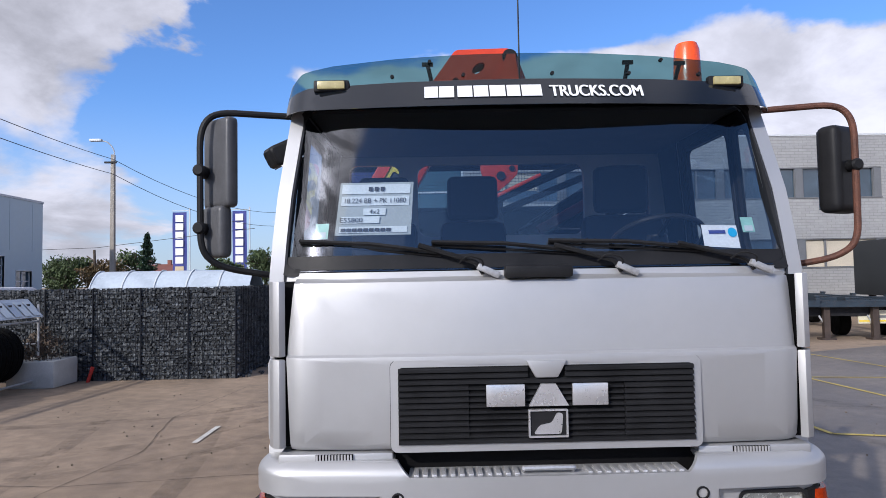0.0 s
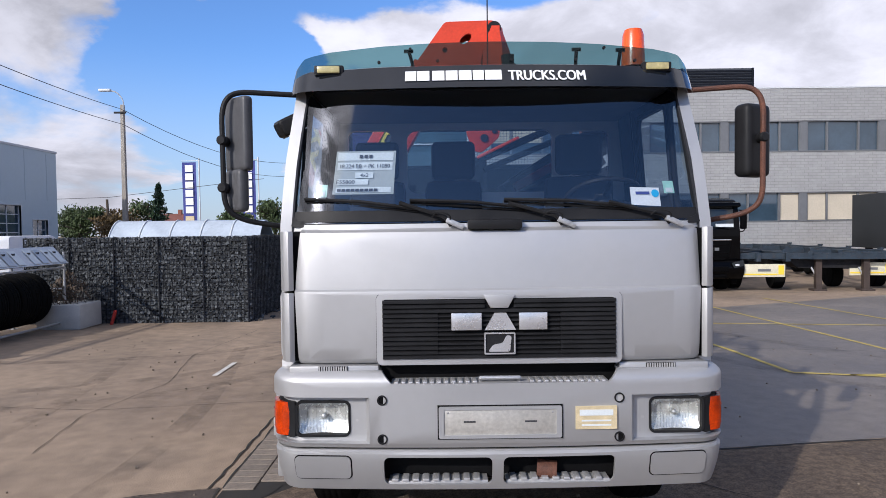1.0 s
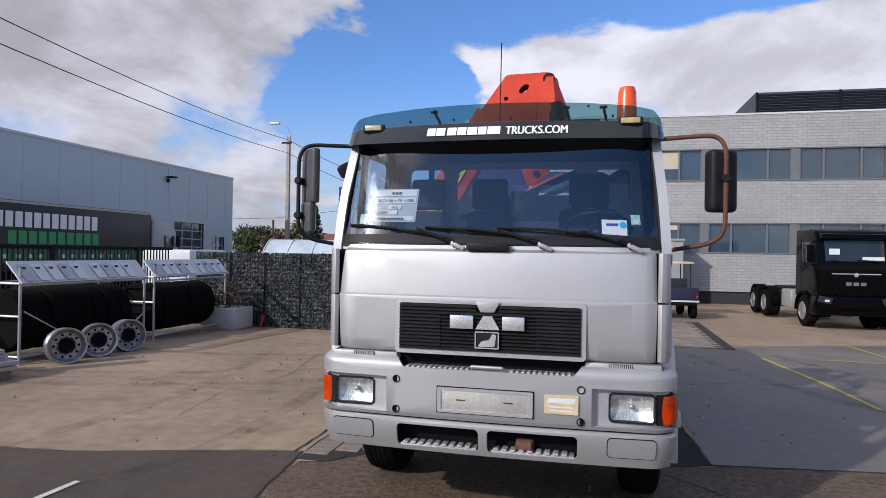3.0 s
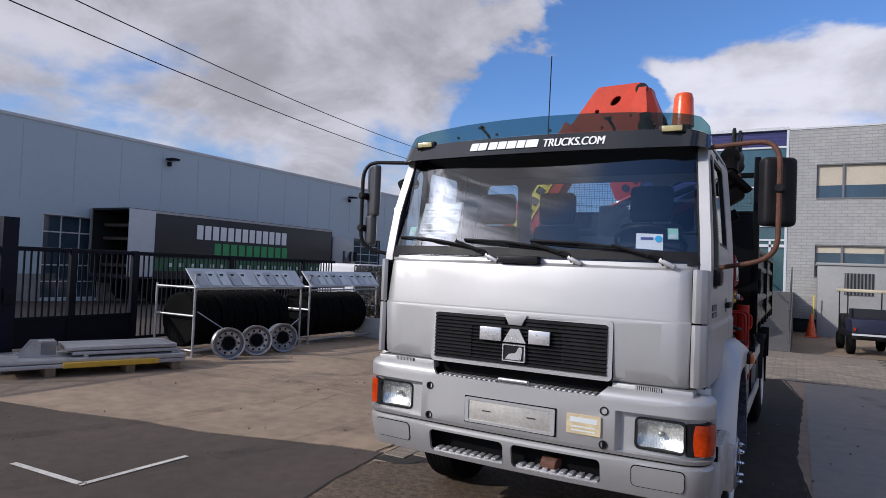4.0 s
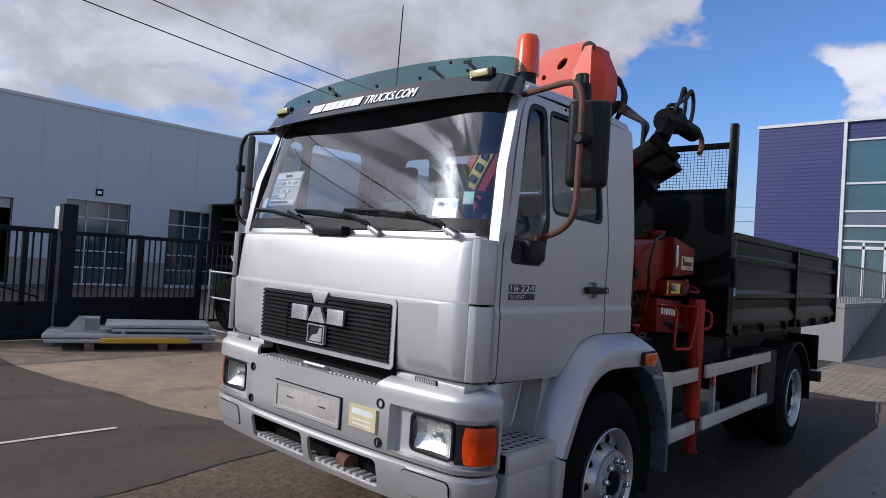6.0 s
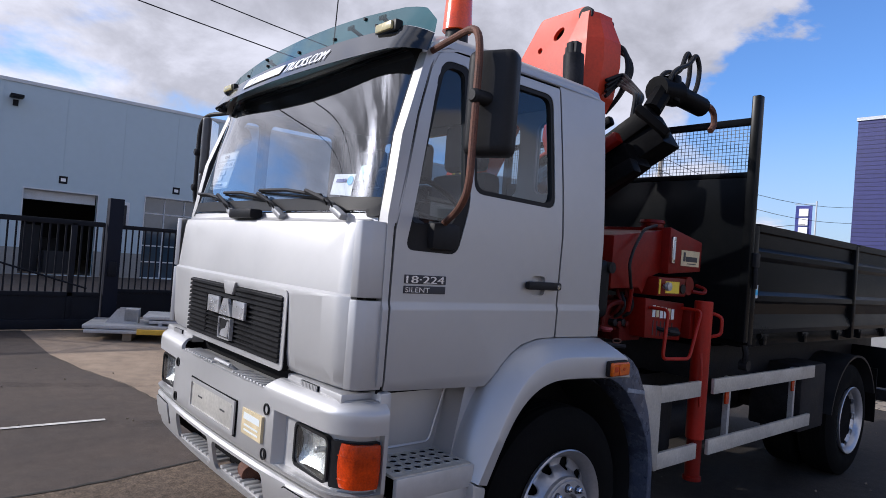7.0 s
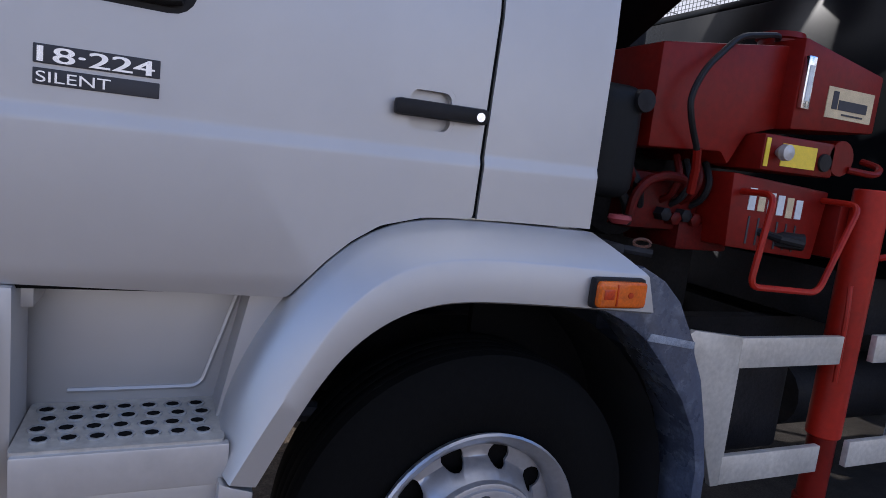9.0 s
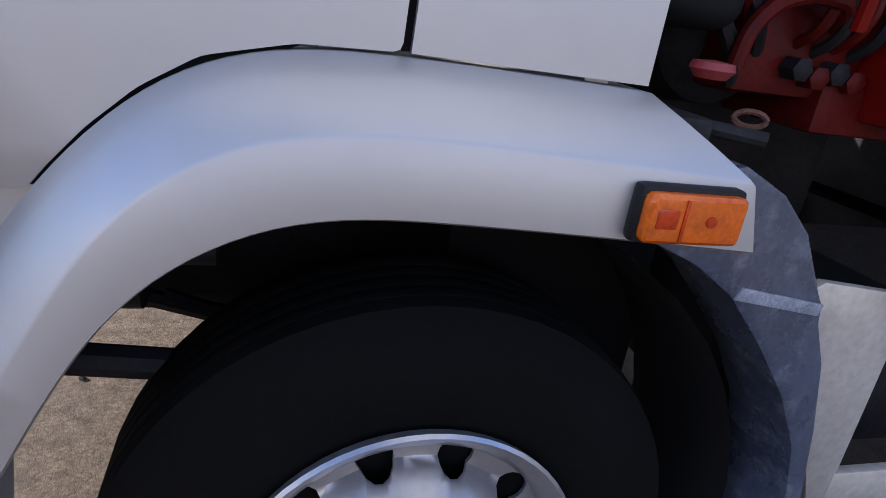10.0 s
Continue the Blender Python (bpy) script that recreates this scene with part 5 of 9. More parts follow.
def build_bed():
    hb = part("headboard", bx(-1.235, 1.235, 3.205, 3.26, 1.37, 2.535, 0.008), GREYBED, truck, "tall dark grey headboard with mesh window")
    for sg in (-1, 1):
        x0, x1 = sorted((sg * 1.185, sg * 1.245))
        part("headboard_post", bx(x0, x1, 3.195, 3.265, 1.36, 3.12, 0.008), GREYBED, hb)
    part("mesh_rail", bx(-1.185, 1.185, 3.205, 3.25, 2.915, 2.965, 0.006), GREYBED, hb)
    part("mesh_rail", bx(-1.185, 1.185, 3.205, 3.25, 2.537, 2.575, 0.006), GREYBED, hb)
    bm = bmesh.new()
    vs, fs = [], []

    def bar(a, b, r=0.0016):
        i = len(vs)
        ax = [k for k in range(3) if abs(b[k] - a[k]) > 1e-6][0]
        o = [k for k in range(3) if k != ax]
        for p in (a, b):
            for du, dv in ((-r, -r), (r, -r), (r, r), (-r, r)):
                q = list(p)
                q[o[0]] += du
                q[o[1]] += dv
                vs.append(tuple(q))
        fs.extend([(i + k, i + (k + 1) % 4, i + 4 + (k + 1) % 4, i + 4 + k) for k in range(4)])
    for k in range(1, 80):
        x = -1.185 + 2.37 * k / 80
        bar((x, 3.230, 2.575), (x, 3.230, 2.915))
    for k in range(1, 13):
        z = 2.575 + 0.34 * k / 13
        bar((-1.185, 3.234, z), (1.185, 3.234, z))
    me = bpy.data.meshes.new("wire_mesh")
    me.from_pydata(vs, [], fs)
    me.materials.append(mat("dull_wire", (0.06, 0.065, 0.07), 0.5, 0.3, 0.2, 8))
    w = new("wire_mesh", me)
    w.parent = hb
    tagged(w, "dark welded wire mesh", kind="stuff")
    part("bed_floor", bx(-1.20, 1.20, 3.262, 7.5, 1.32, 1.42, 0.01), GREYBED, truck)
    part("tailgate", bx(-1.2, 1.2, 7.46, 7.52, 1.38, 2.16, 0.01), GREYBED, truck)
    for sg in (-1, 1):
        for y0, y1 in ((3.34, 5.40), (5.50, 7.50)):
            prof = [(1.17, 1.42), (1.225, 1.42), (1.238, 1.455), (1.225, 1.50), (1.205, 1.56), (1.215, 1.64), (1.24, 1.66), (1.24, 1.70), (1.21, 1.73), (1.205, 1.95), (1.235, 1.98), (1.235, 2.02), (1.21, 2.05), (1.21, 2.15), (1.245, 2.16), (1.245, 2.215), (1.17, 2.215)]
            sb = part("side_board", prism(bmesh.new(), [(sg * x, z) for x, z in prof], "y", y0, y1), GREYBED, truck, "dark grey ribbed drop side", 25)
            for y in (y0 + 0.25, (y0 + y1) / 2, y1 - 0.25):
                bm = bmesh.new()
                tube(bm, [(sg * 1.20, y - 0.06, 1.40), (sg * 1.20, y + 0.06, 1.40)], 0.028, 10)
                box(bm, *sorted((sg * 1.17, sg * 1.23)), y - 0.03, y + 0.03, 1.33, 1.41, 0.008)
                part("hinge", bm, GREYBED, sb)
        for y in (3.302, 5.45, 7.53):
            part("corner_post", bx(*sorted((sg * 1.15, sg * 1.245)), y - 0.04, y + 0.04, 1.34, 2.20, 0.01), GREYBED, truck)
        bm = bmesh.new()
        tube(bm, [(sg * 1.24, 3.30, 1.95), (sg * 1.26, 3.28, 1.85), (sg * 1.25, 3.30, 1.75)], 0.018, 8)
        box(bm, *sorted((sg * 1.23, sg * 1.27)), 3.25, 3.32, 1.90, 2.0, 0.01)
        part("latch", bm, CHASSIS, truck)
        bm = bmesh.new()
        tube(bm, [(sg * 1.19, 3.30, 1.38), (sg * 1.22, 3.31, 1.28), (sg * 1.20, 3.33, 1.18)], 0.022, 8, 0.03)
        lathe(bm, [(-0.03, 0.04), (0.03, 0.04)], "x", 12, (sg * 1.20, 3.34, 1.19))
        part("tie_hook", bm, CHASSIS, truck)
    lb = part("inspection_label", bx(1.24, 1.243, 3.33, 3.375, 1.68, 1.775), PAPER, truck, "small pale inspection label")
    part("print_bar", bx(1.243, 1.2445, 3.335, 3.37, 1.70, 1.74), CYAN, lb)


def build_crane():
    # oil tank
    base = part("crane_tank", prism(bmesh.new(), [(1.86, 1.69), (2.16, 1.705), (2.20, 1.665), (2.26, 1.77), (2.40, 1.81), (2.78, 1.83), (2.78, 2.02), (2.40, 2.085), (1.86, 2.01)], "x", 0.50, 1.04, 0.012), RED, truck, "red hydraulic oil tank of the crane")
    part("tank_end", prism(bmesh.new(), [(2.385, 1.805), (2.80, 1.835), (2.80, 2.035), (2.385, 2.105)], "x", 0.50, 1.10, 0.012), RED, base)
    part("filler_cap", lathe(bmesh.new(), [(2.09, 0.075), (2.135, 0.075), (2.14, 0.085), (2.16, 0.08), (2.162, 0.0001)], "z", 20, (0.88, 2.52, 0)), RED, base)
    g = part("level_gauge", bx(1.10, 1.118, 2.392, 2.43, 1.875, 2.045, 0.004), CHROME, base, "chrome oil level gauge")
    part("gauge_glass", bx(1.118, 1.121, 2.402, 2.42, 1.90, 2.015), PAPER, g)
    s = part("dealer_label", bx(1.10, 1.1025, 2.53, 2.765, 1.865, 1.968), CREAM, base, "cream dealer label with black bars")
    for y0, y1, z0, z1 in ((2.555, 2.582, 1.895, 1.955), (2.588, 2.735, 1.895, 1.928), (2.61, 2.72, 1.878, 1.884)):
        part("print_bar", bx(1.1025, 1.104, y0, y1, z0, z1), INK, s)
    # column foot and cross beam
    part("column_base", bx(-0.42, 0.42, 1.95, 2.75, 1.0, 1.75, 0.04), CHASSIS, truck, "greasy dark crane column foot")
    part("column", lathe(bmesh.new(), [(1.7, 0.22), (2.1, 0.20), (2.15, 0.15), (2.55, 0.14)], "z", 24, (-0.02, 2.45, 0)), CHASSIS, truck)
    cb = part("column_bracket", prism(bmesh.new(), soften([(0.0, 2.62), (-0.06, 2.78), (-0.04, 3.0), (0.25, 3.0), (0.235, 2.74), (0.16, 2.67), (0.07, 2.60)], 0.02), "y", 2.40, 2.44, 0.006), ORED, truck, "orange red column bracket with black pins")
    for x, z, r in ((0.10, 2.73, 0.035), (0.19, 2.79, 0.022)):
        part("bracket_pin", lathe(bmesh.new(), [(2.385, 0.0001), (2.385, r), (2.41, r)], "y", 14, (x, 0, z)), CHASSIS, cb)
    part("slew_housing", bx(-0.95, 0.90, 2.25, 2.62, 1.40, 1.62, 0.03), RED, truck, "red slewing gear housing")
    vb = part("valve_block", bx(0.75, 1.10, 2.28, 2.63, 1.662, 1.782, 0.012), RED, truck, "red control valve with a yellow label")
    part("valve_label", bx(1.10, 1.103, 2.365, 2.53, 1.682, 1.757), YELLOW, vb)
    part("valve_label", bx(1.10, 1.103, 2.288, 2.306, 1.675, 1.768), YELLOW, vb)
    part("knob", lathe(bmesh.new(), [(1.10, 0.012), (1.125, 0.028), (1.145, 0.026), (1.15, 0.0001)], "x", 14, (0, 2.345, 1.725)), GALV, vb)
    part("dial", lathe(bmesh.new(), [(1.10, 0.032), (1.108, 0.03), (1.109, 0.0001)], "x", 16, (0, 2.575, 1.712)), BLACKP, vb)
    bm = bmesh.new()
    tube(bm, [(0.9, 2.66, 1.735), (1.10, 2.66, 1.735)], 0.062, 18)
    tube(bm, [(1.10, 2.70, 1.70), (1.14, 2.80, 1.69), (1.12, 2.85, 1.72), (1.05, 2.84, 1.74)], 0.012, 8, 0.03)
    part("pressure_filter", bm, RED, vb)
    lv = part("lever_bank", prism(bmesh.new(), [(2.23, 1.395), (2.66, 1.365), (2.69, 1.615), (2.215, 1.645)], "x", 0.82, 1.06, 0.01), RED, truck, "red lever bank with white labels")
    for k in range(6):
        y = 2.30 + 0.046 * k
        part("lever_label", bx(1.06, 1.0625, y, y + 0.032, 1.525 + 0.003 * (k % 2) - 0.004 * k, 1.60 - 0.005 * k), PAPER if k not in (1, 4) else CREAM, lv)
        part("slot", bx(1.06, 1.0622, y + 0.012, y + 0.02, 1.41 - 0.004 * k, 1.505 - 0.004 * k), INK, lv)
    bm = bmesh.new()
    tube(bm, [(1.02, 2.27, 1.585), (1.20, 2.25, 1.585), (1.21, 2.20, 1.29), (1.21, 2.52, 1.275), (1.20, 2.66, 1.58), (1.03, 2.66, 1.585)], 0.011, 8, 0.04)
    part("lever_guard", bm, LEGRED, lv, "bent red lever guard")
    bm = bmesh.new()
    tube(bm, [(1.02, 2.36, 1.46), (1.13, 2.40, 1.44), (1.15, 2.48, 1.43)], 0.014, 8)
    tube(bm, [(1.02, 2.44, 1.43), (1.10, 2.55, 1.43)], 0.03, 8)
    part("lever", bm, BLACKP, lv)
    # stabiliser legs
    for sg in (-1, 1):
        x = sg * 1.14
        bm = bmesh.new()
        lathe(bm, [(1.64, 0.0001), (1.64, 0.056), (1.635, 0.060), (0.72, 0.060), (0.715, 0.055), (0.715, 0.0001)], "z", 24, (x, 2.80, 0))
        leg = part("stabiliser_leg", bm, LEGRED, truck, "red stabiliser leg beside the tank")
        part("leg_ram", lathe(bmesh.new(), [(0.73, 0.05), (0.46, 0.05), (0.45, 0.0001)], "z", 20, (x, 2.80, 0)), RED, leg)
        part("leg_foot", lathe(bmesh.new(), [(0.47, 0.052), (0.465, 0.06), (0.44, 0.06), (0.44, 0.0001)], "z", 20, (x, 2.80, 0)), RED, leg)
        part("leg_beam", bx(*sorted((sg * 0.4, sg * 1.10)), 2.71, 2.88, 1.38, 1.58, 0.01), RED, leg)
        bm = bmesh.new()
        tube(bm, [(x + sg * 0.02, 2.88, 1.40), (x + sg * 0.07, 2.93, 1.42), (x + sg * 0.07, 2.93, 1.54), (x + sg * 0.01, 2.90, 1.56)], 0.012, 8, 0.03)
        tube(bm, [(x + sg * 0.05, 2.71, 1.30), (x + sg * 0.065, 2.70, 1.20), (x + sg * 0.065, 2.71, 0.95)], 0.009, 8, 0.03)
        part("leg_pipe", bm, LEGRED, leg)
    # pump, hoses and pipes between the cab and the tank
    bm = bmesh.new()
    tube(bm, [(0.92, 2.46, 2.115), (1.03, 2.34, 2.11), (1.06, 2.14, 2.07), (1.105, 1.975, 1.94), (1.11, 1.93, 1.85), (1.11, 1.945, 1.79), (1.09, 1.99, 1.735), (1.07, 2.035, 1.69), (1.04, 2.06, 1.59)], 0.010, 8, 0.05)
    part("return_hose", bm, BLACKP, truck)
    part("hose_end", tube(bmesh.new(), [(1.075, 2.025, 1.70), (1.055, 2.05, 1.64), (1.035, 2.065, 1.56)], 0.014, 8), RED, truck)
    pump = part("pump_block", bx(0.62, 0.93, 1.90, 2.22, 1.42, 1.62, 0.03), GREASY, truck, "red pump block with red pipes and black hoses")
    part("pump_foot", bx(0.66, 0.95, 2.12, 2.36, 1.36, 1.46, 0.015), GREASY, pump)
    part("pump_plate", bx(0.58, 0.64, 1.82, 2.30, 1.40, 1.72, 0.01), CHASSIS, pump)
    part("pump_bow", tube(bmesh.new(), [(0.99, 1.87, 1.47), (0.995, 1.873, 1.535), (1.0, 1.912, 1.588), (1.0, 1.987, 1.610), (0.99, 2.076, 1.604), (0.95, 2.10, 1.56)], 0.016, 10, 0.03), GREASY, pump)
    for k in range(4):
        y, z = 2.04 + 0.045 * k, 1.55 - 0.012 * (k % 2)
        part("pump_pipe", tube(bmesh.new(), [(0.90, y, z - 0.04), (0.97, y + 0.01, z), (0.99, y + 0.015, z + 0.06), (0.95, y + 0.02, z + 0.13)], 0.012, 8, 0.03), BLACKP if k % 2 else GREASY, pump)
        part("union", lathe(bmesh.new(), [(0.92, 0.024), (0.97, 0.024), (0.975, 0.015)], "x", 6, (0, y, z - 0.07)), GREASY if k % 2 else CHASSIS, pump)
    for k, (y, z) in enumerate(((1.80, 1.66), (1.84, 1.62), (1.80, 1.56))):
        part("hose", tube(bmesh.new(), [(0.80, y, z), (0.93, y + 0.03, z + 0.02), (0.98, y + 0.06, z - 0.05), (0.92, y + 0.12, z - 0.12)], 0.016, 8, 0.05), GREASY if k == 0 else BLACKP, pump)
    part("bell_housing", lathe(bmesh.new(), [(0.60, 0.16), (0.80, 0.14), (0.84, 0.10), (0.86, 0.0001)], "x", 24, (0, 1.96, 1.52)), CHASSIS, pump)
    part("tow_ring", tube(bmesh.new(), [(1.15 + 0.012 * math.cos(a), 1.80 + 0.022 * math.cos(a), 1.40 + 0.012 * math.sin(a)) for a in np.linspace(0, 2 * math.pi, 17)], 0.005, 6, 0, False), RUST, truck, "small rusty ring")
    part("air_filter", bx(0.70, 1.09, 1.62, 1.80, 1.52, 1.86, 0.06, seg=4), mat("grey_air_intake", (0.008, 0.009, 0.010), 0.5, 0, 0.2, 6, 0.05, 80, spec=0.12), truck, "dark grey intake behind the cab")
    part("intake_cap", lathe(bmesh.new(), [(1.07, 0.035), (1.105, 0.033), (1.108, 0.0001)], "x", 14, (0, 1.775, 1.815)), CHASSIS, truck)
    part("red_cap", lathe(bmesh.new(), [(1.452, 0.024), (1.466, 0.036), (1.477, 0.032), (1.48, 0.0001)], "z", 16, (1.13, 1.72, 0)), mat("faded_red_cap", (0.22, 0.028, 0.03), 0.6), truck, "faded red cap")
    bm = bmesh.new()
    tube(bm, [(1.0, 1.66, 1.40), (1.17, 1.70, 1.385), (1.22, 1.78, 1.38)], 0.012, 8)
    box(bm, 0.9, 1.2, 1.60, 1.70, 1.34, 1.40, 0.01)
    part("cab_catch", bm, CHASSIS, truck)
    # folded booms
    plate = soften([(-0.62, 3.26), (-0.238, 3.785), (0.20, 3.795), (0.258, 3.755), (0.262, 3.70), (0.13, 3.56), (0.09, 3.48), (0.07, 3.16), (-0.18, 2.96), (-0.50, 2.96)], 0.035)
    slot = [(-0.052 + 0.062 * math.cos(a) * 0.77 - 0.034 * math.sin(a) * 0.64, 3.632 + 0.062 * math.cos(a) * 0.64 + 0.034 * math.sin(a) * 0.77) for a in np.linspace(0, 2 * math.pi, 20, endpoint=False)]
    eye = [(-0.238 + 0.024 * math.cos(a), 3.535 + 0.024 * math.sin(a)) for a in np.linspace(0, 2 * math.pi, 14, endpoint=False)]
    head = part("boom_head", sheet(plate, [slot, eye], lambda x, z, d: (x, 2.50 + d, z), 0.035), ORED, truck, "orange red folded crane boom head")
    part("boom_cheek", sheet(plate, [slot, eye], lambda x, z, d: (x, 2.70 + d, z), 0.035), ORED, head)
    part("boom_web", prism(bmesh.new(), [(-0.47, 3.35), (-0.238, 3.755), (-0.12, 3.76), (-0.16, 3.45), (-0.30, 3.0), (-0.45, 3.0)], "y", 2.535, 2.70), CHASSIS, head)
    part("boom_top_plate", prism(bmesh.new(), [(-0.30, 3.69), (-0.232, 3.775), (0.19, 3.785), (0.19, 3.765), (-0.22, 3.755), (-0.28, 3.68)], "y", 2.535, 2.70), ORED, head)
    part("pin", lathe(bmesh.new(), [(2.475, 0.0001), (2.475, 0.042), (2.80, 0.042), (2.80, 0.0001)], "y", 18, (0.205, 0, 3.722)), CHASSIS, head)
    part("pin_boss", lathe(bmesh.new(), [(2.485, 0.0001), (2.485, 0.062), (2.52, 0.062)], "y", 18, (0.205, 0, 3.722)), CHASSIS, head)
    # the folded knuckle beside it: a creased box narrowing to its foot
    bm = bmesh.new()
    plan = ((0.10, 2.44), (0.27, 2.44), (0.35, 2.55), (0.365, 2.74), (0.10, 2.74))
    rows = []
    for z, k, cx in ((3.74, 0.42, 0.235), (3.70, 0.50, 0.23), (3.53, 1.0, 0.23), (3.36, 1.04, 0.232), (3.10, 0.92, 0.21), (2.92, 0.60, 0.16), (2.80, 0.5, 0.14)):
        rows.append([bm.verts.new((cx + (x - 0.23) * k, 2.59 + (y - 2.59) * (0.6 + 0.4 * k), z)) for x, y in plan])
    for a, b in zip(rows, rows[1:]):
        for k in range(5):
            bm.faces.new((a[k], a[(k + 1) % 5], b[(k + 1) % 5], b[k]))
    bm.faces.new(rows[0])
    bm.faces.new(rows[-1])
    part("knuckle", bm, ORED, head, "creased orange red knuckle of the boom", 12)
    for k in range(3):
        part("knuckle_hose", tube(bmesh.new(), [(0.22, 2.78 + 0.03 * k, 3.56), (0.36, 2.80 + 0.03 * k, 3.53 - 0.03 * k), (0.41, 2.80 + 0.03 * k, 3.34), (0.36, 2.78, 3.14), (0.25, 2.76, 3.02)], 0.018, 8, 0.08), BLACKP, head)
    bm = bmesh.new()
    tube(bm, [(0.34, 2.25, 2.88), (0.30, 2.27, 3.33)], 0.075, 16)
    tube(bm, [(0.30, 2.27, 3.33), (0.29, 2.27, 3.42)], 0.05, 14)
    for k in range(4):
        box(bm, 0.25 + 0.02 * k, 0.29 + 0.02 * k, 2.23, 2.29, 3.32, 3.39 + 0.01 * k)
    part("lift_ram", bm, CHASSIS, truck, "greasy black lifting ram")
    # inner boom leaning to the far side, with its yellow band
    def beam(name, a, b, w, h, m, par, label=""):
        a, b = Vector(a), Vector(b)
        d = (b - a)
        q = d.to_track_quat("X", "Z").to_matrix().to_4x4()
        return part(name, box(bmesh.new(), 0, d.length, -w / 2, w / 2, -h / 2, h / 2, 0.015, m=Matrix.Translation(a) @ q), m, par, label)
    ib = beam("inner_boom", (-1.28, 2.36, 1.75), (-0.36, 2.40, 3.32), 0.24, 0.34, ORED, truck, "orange red inner boom")
    beam("boom_band", (-1.137, 2.243, 2.0), (-0.585, 2.267, 2.942), 0.004, 0.15, YELLOW, ib, "yellow name band")
    a0, b0 = Vector((-1.117, 2.240, 2.035)), Vector((-0.626, 2.261, 2.872))
    for k in range(8):
        beam("name_bar", a0.lerp(b0, k / 8 + 0.01), a0.lerp(b0, k / 8 + 0.085), 0.004, 0.075, INK, ib)
    beam("boom_band", (-1.137, 2.497, 2.0), (-0.585, 2.52, 2.942), 0.004, 0.15, YELLOW, ib)
    ob = beam("outer_boom", (0.264, 2.079, 2.17), (1.11, 2.19, 2.70), 0.25, 0.25, BOOMBLK, truck, "greasy black telescopic boom end")
    beam("boom_slide", (0.305, 2.062, 2.286), (1.10, 2.11, 2.77), 0.16, 0.12, BOOMBLK, ob)
    beam("boom_slide", (0.140, 2.046, 1.971), (1.03, 2.062, 2.52), 0.20, 0.16, BOOMBLK, ob)
    beam("boom_slide", (-0.06, 2.20, 2.475), (0.72, 2.20, 2.80), 0.06, 0.06, BOOMBLK, ob)
    beam("boom_slide", (0.08, 2.22, 2.43), (0.76, 2.22, 2.70), 0.06, 0.05, BOOMBLK, ob)
    beam("boom_pipe", (0.02, 2.17, 2.53), (0.38, 2.17, 2.70), 0.03, 0.028, ORED, ob)
    beam("boom_plate", (1.00, 2.062, 2.79), (1.16, 2.161, 2.63), 0.30, 0.05, BOOMBLK, ob)
    beam("boom_ram", (0.388, 1.814, 2.037), (1.15, 1.863, 2.42), 0.09, 0.09, BOOMBLK, ob)
    beam("boom_ram", (0.305, 1.913, 2.253), (0.967, 1.938, 2.617), 0.07, 0.07, RED, ob)
    bm = bmesh.new()
    tube(bm, [(1.067, 2.112, 2.799), (1.067, 2.228, 2.948)], 0.06, 10)
    tube(bm, [(1.050, 2.178, 2.948), (1.067, 2.377, 2.964)], 0.085, 14)
    tube(bm, [(1.067, 2.327, 2.964), (1.067, 2.708, 2.948)], 0.065, 14)
    box(bm, 0.99, 1.13, 2.26, 2.34, 2.89, 3.06, 0.02)
    rt = part("rotator", bm, BOOMBLK, ob, "black hydraulic rotator with a hook")
    bm = bmesh.new()
    tube(bm, [(1.067, 2.691, 2.948), (1.067, 2.807, 2.981), (1.067, 2.890, 2.948), (1.067, 2.906, 2.865), (1.067, 2.857, 2.815)], 0.022, 8, 0.06)
    part("hook", bm, RUST, rt, "rusty load hook")
    part("hose", tube(bmesh.new(), [(1.050, 2.195, 2.981), (1.050, 2.244, 3.080), (1.050, 2.443, 3.113), (1.050, 2.509, 3.279), (1.050, 2.559, 3.246), (1.050, 2.559, 3.080), (1.050, 2.476, 2.948)], 0.016, 8, 0.09), BLACKP, rt)
    part("hose", tube(bmesh.new(), [(1.100, 2.228, 2.989), (1.100, 2.294, 3.097), (1.100, 2.459, 3.163), (1.100, 2.534, 3.262), (1.100, 2.600, 3.180), (1.100, 2.575, 3.031), (1.100, 2.492, 2.956)], 0.016, 8, 0.09), BLACKP, rt)
    for k in range(4):
        part("boom_hose", tube(bmesh.new(), [(0.36, 2.60, 3.10 + 0.04 * k), (0.38, 2.72 + 0.02 * k, 3.22 + 0.03 * k), (0.884, 2.211 + 0.03 * k, 2.948), (0.901, 2.161, 2.799), (0.926, 2.112, 2.716)], 0.015, 8, 0.08), BLACKP, ob)
    for x in (-0.62, -0.5, -0.75):
        part("column_hose", tube(bmesh.new(), [(x, 2.0, 1.7), (x + 0.05, 1.95, 2.0), (x + 0.2, 2.05, 2.2)], 0.02, 8, 0.1), BLACKP, truck)


build_chassis()
build_bed()
build_crane()


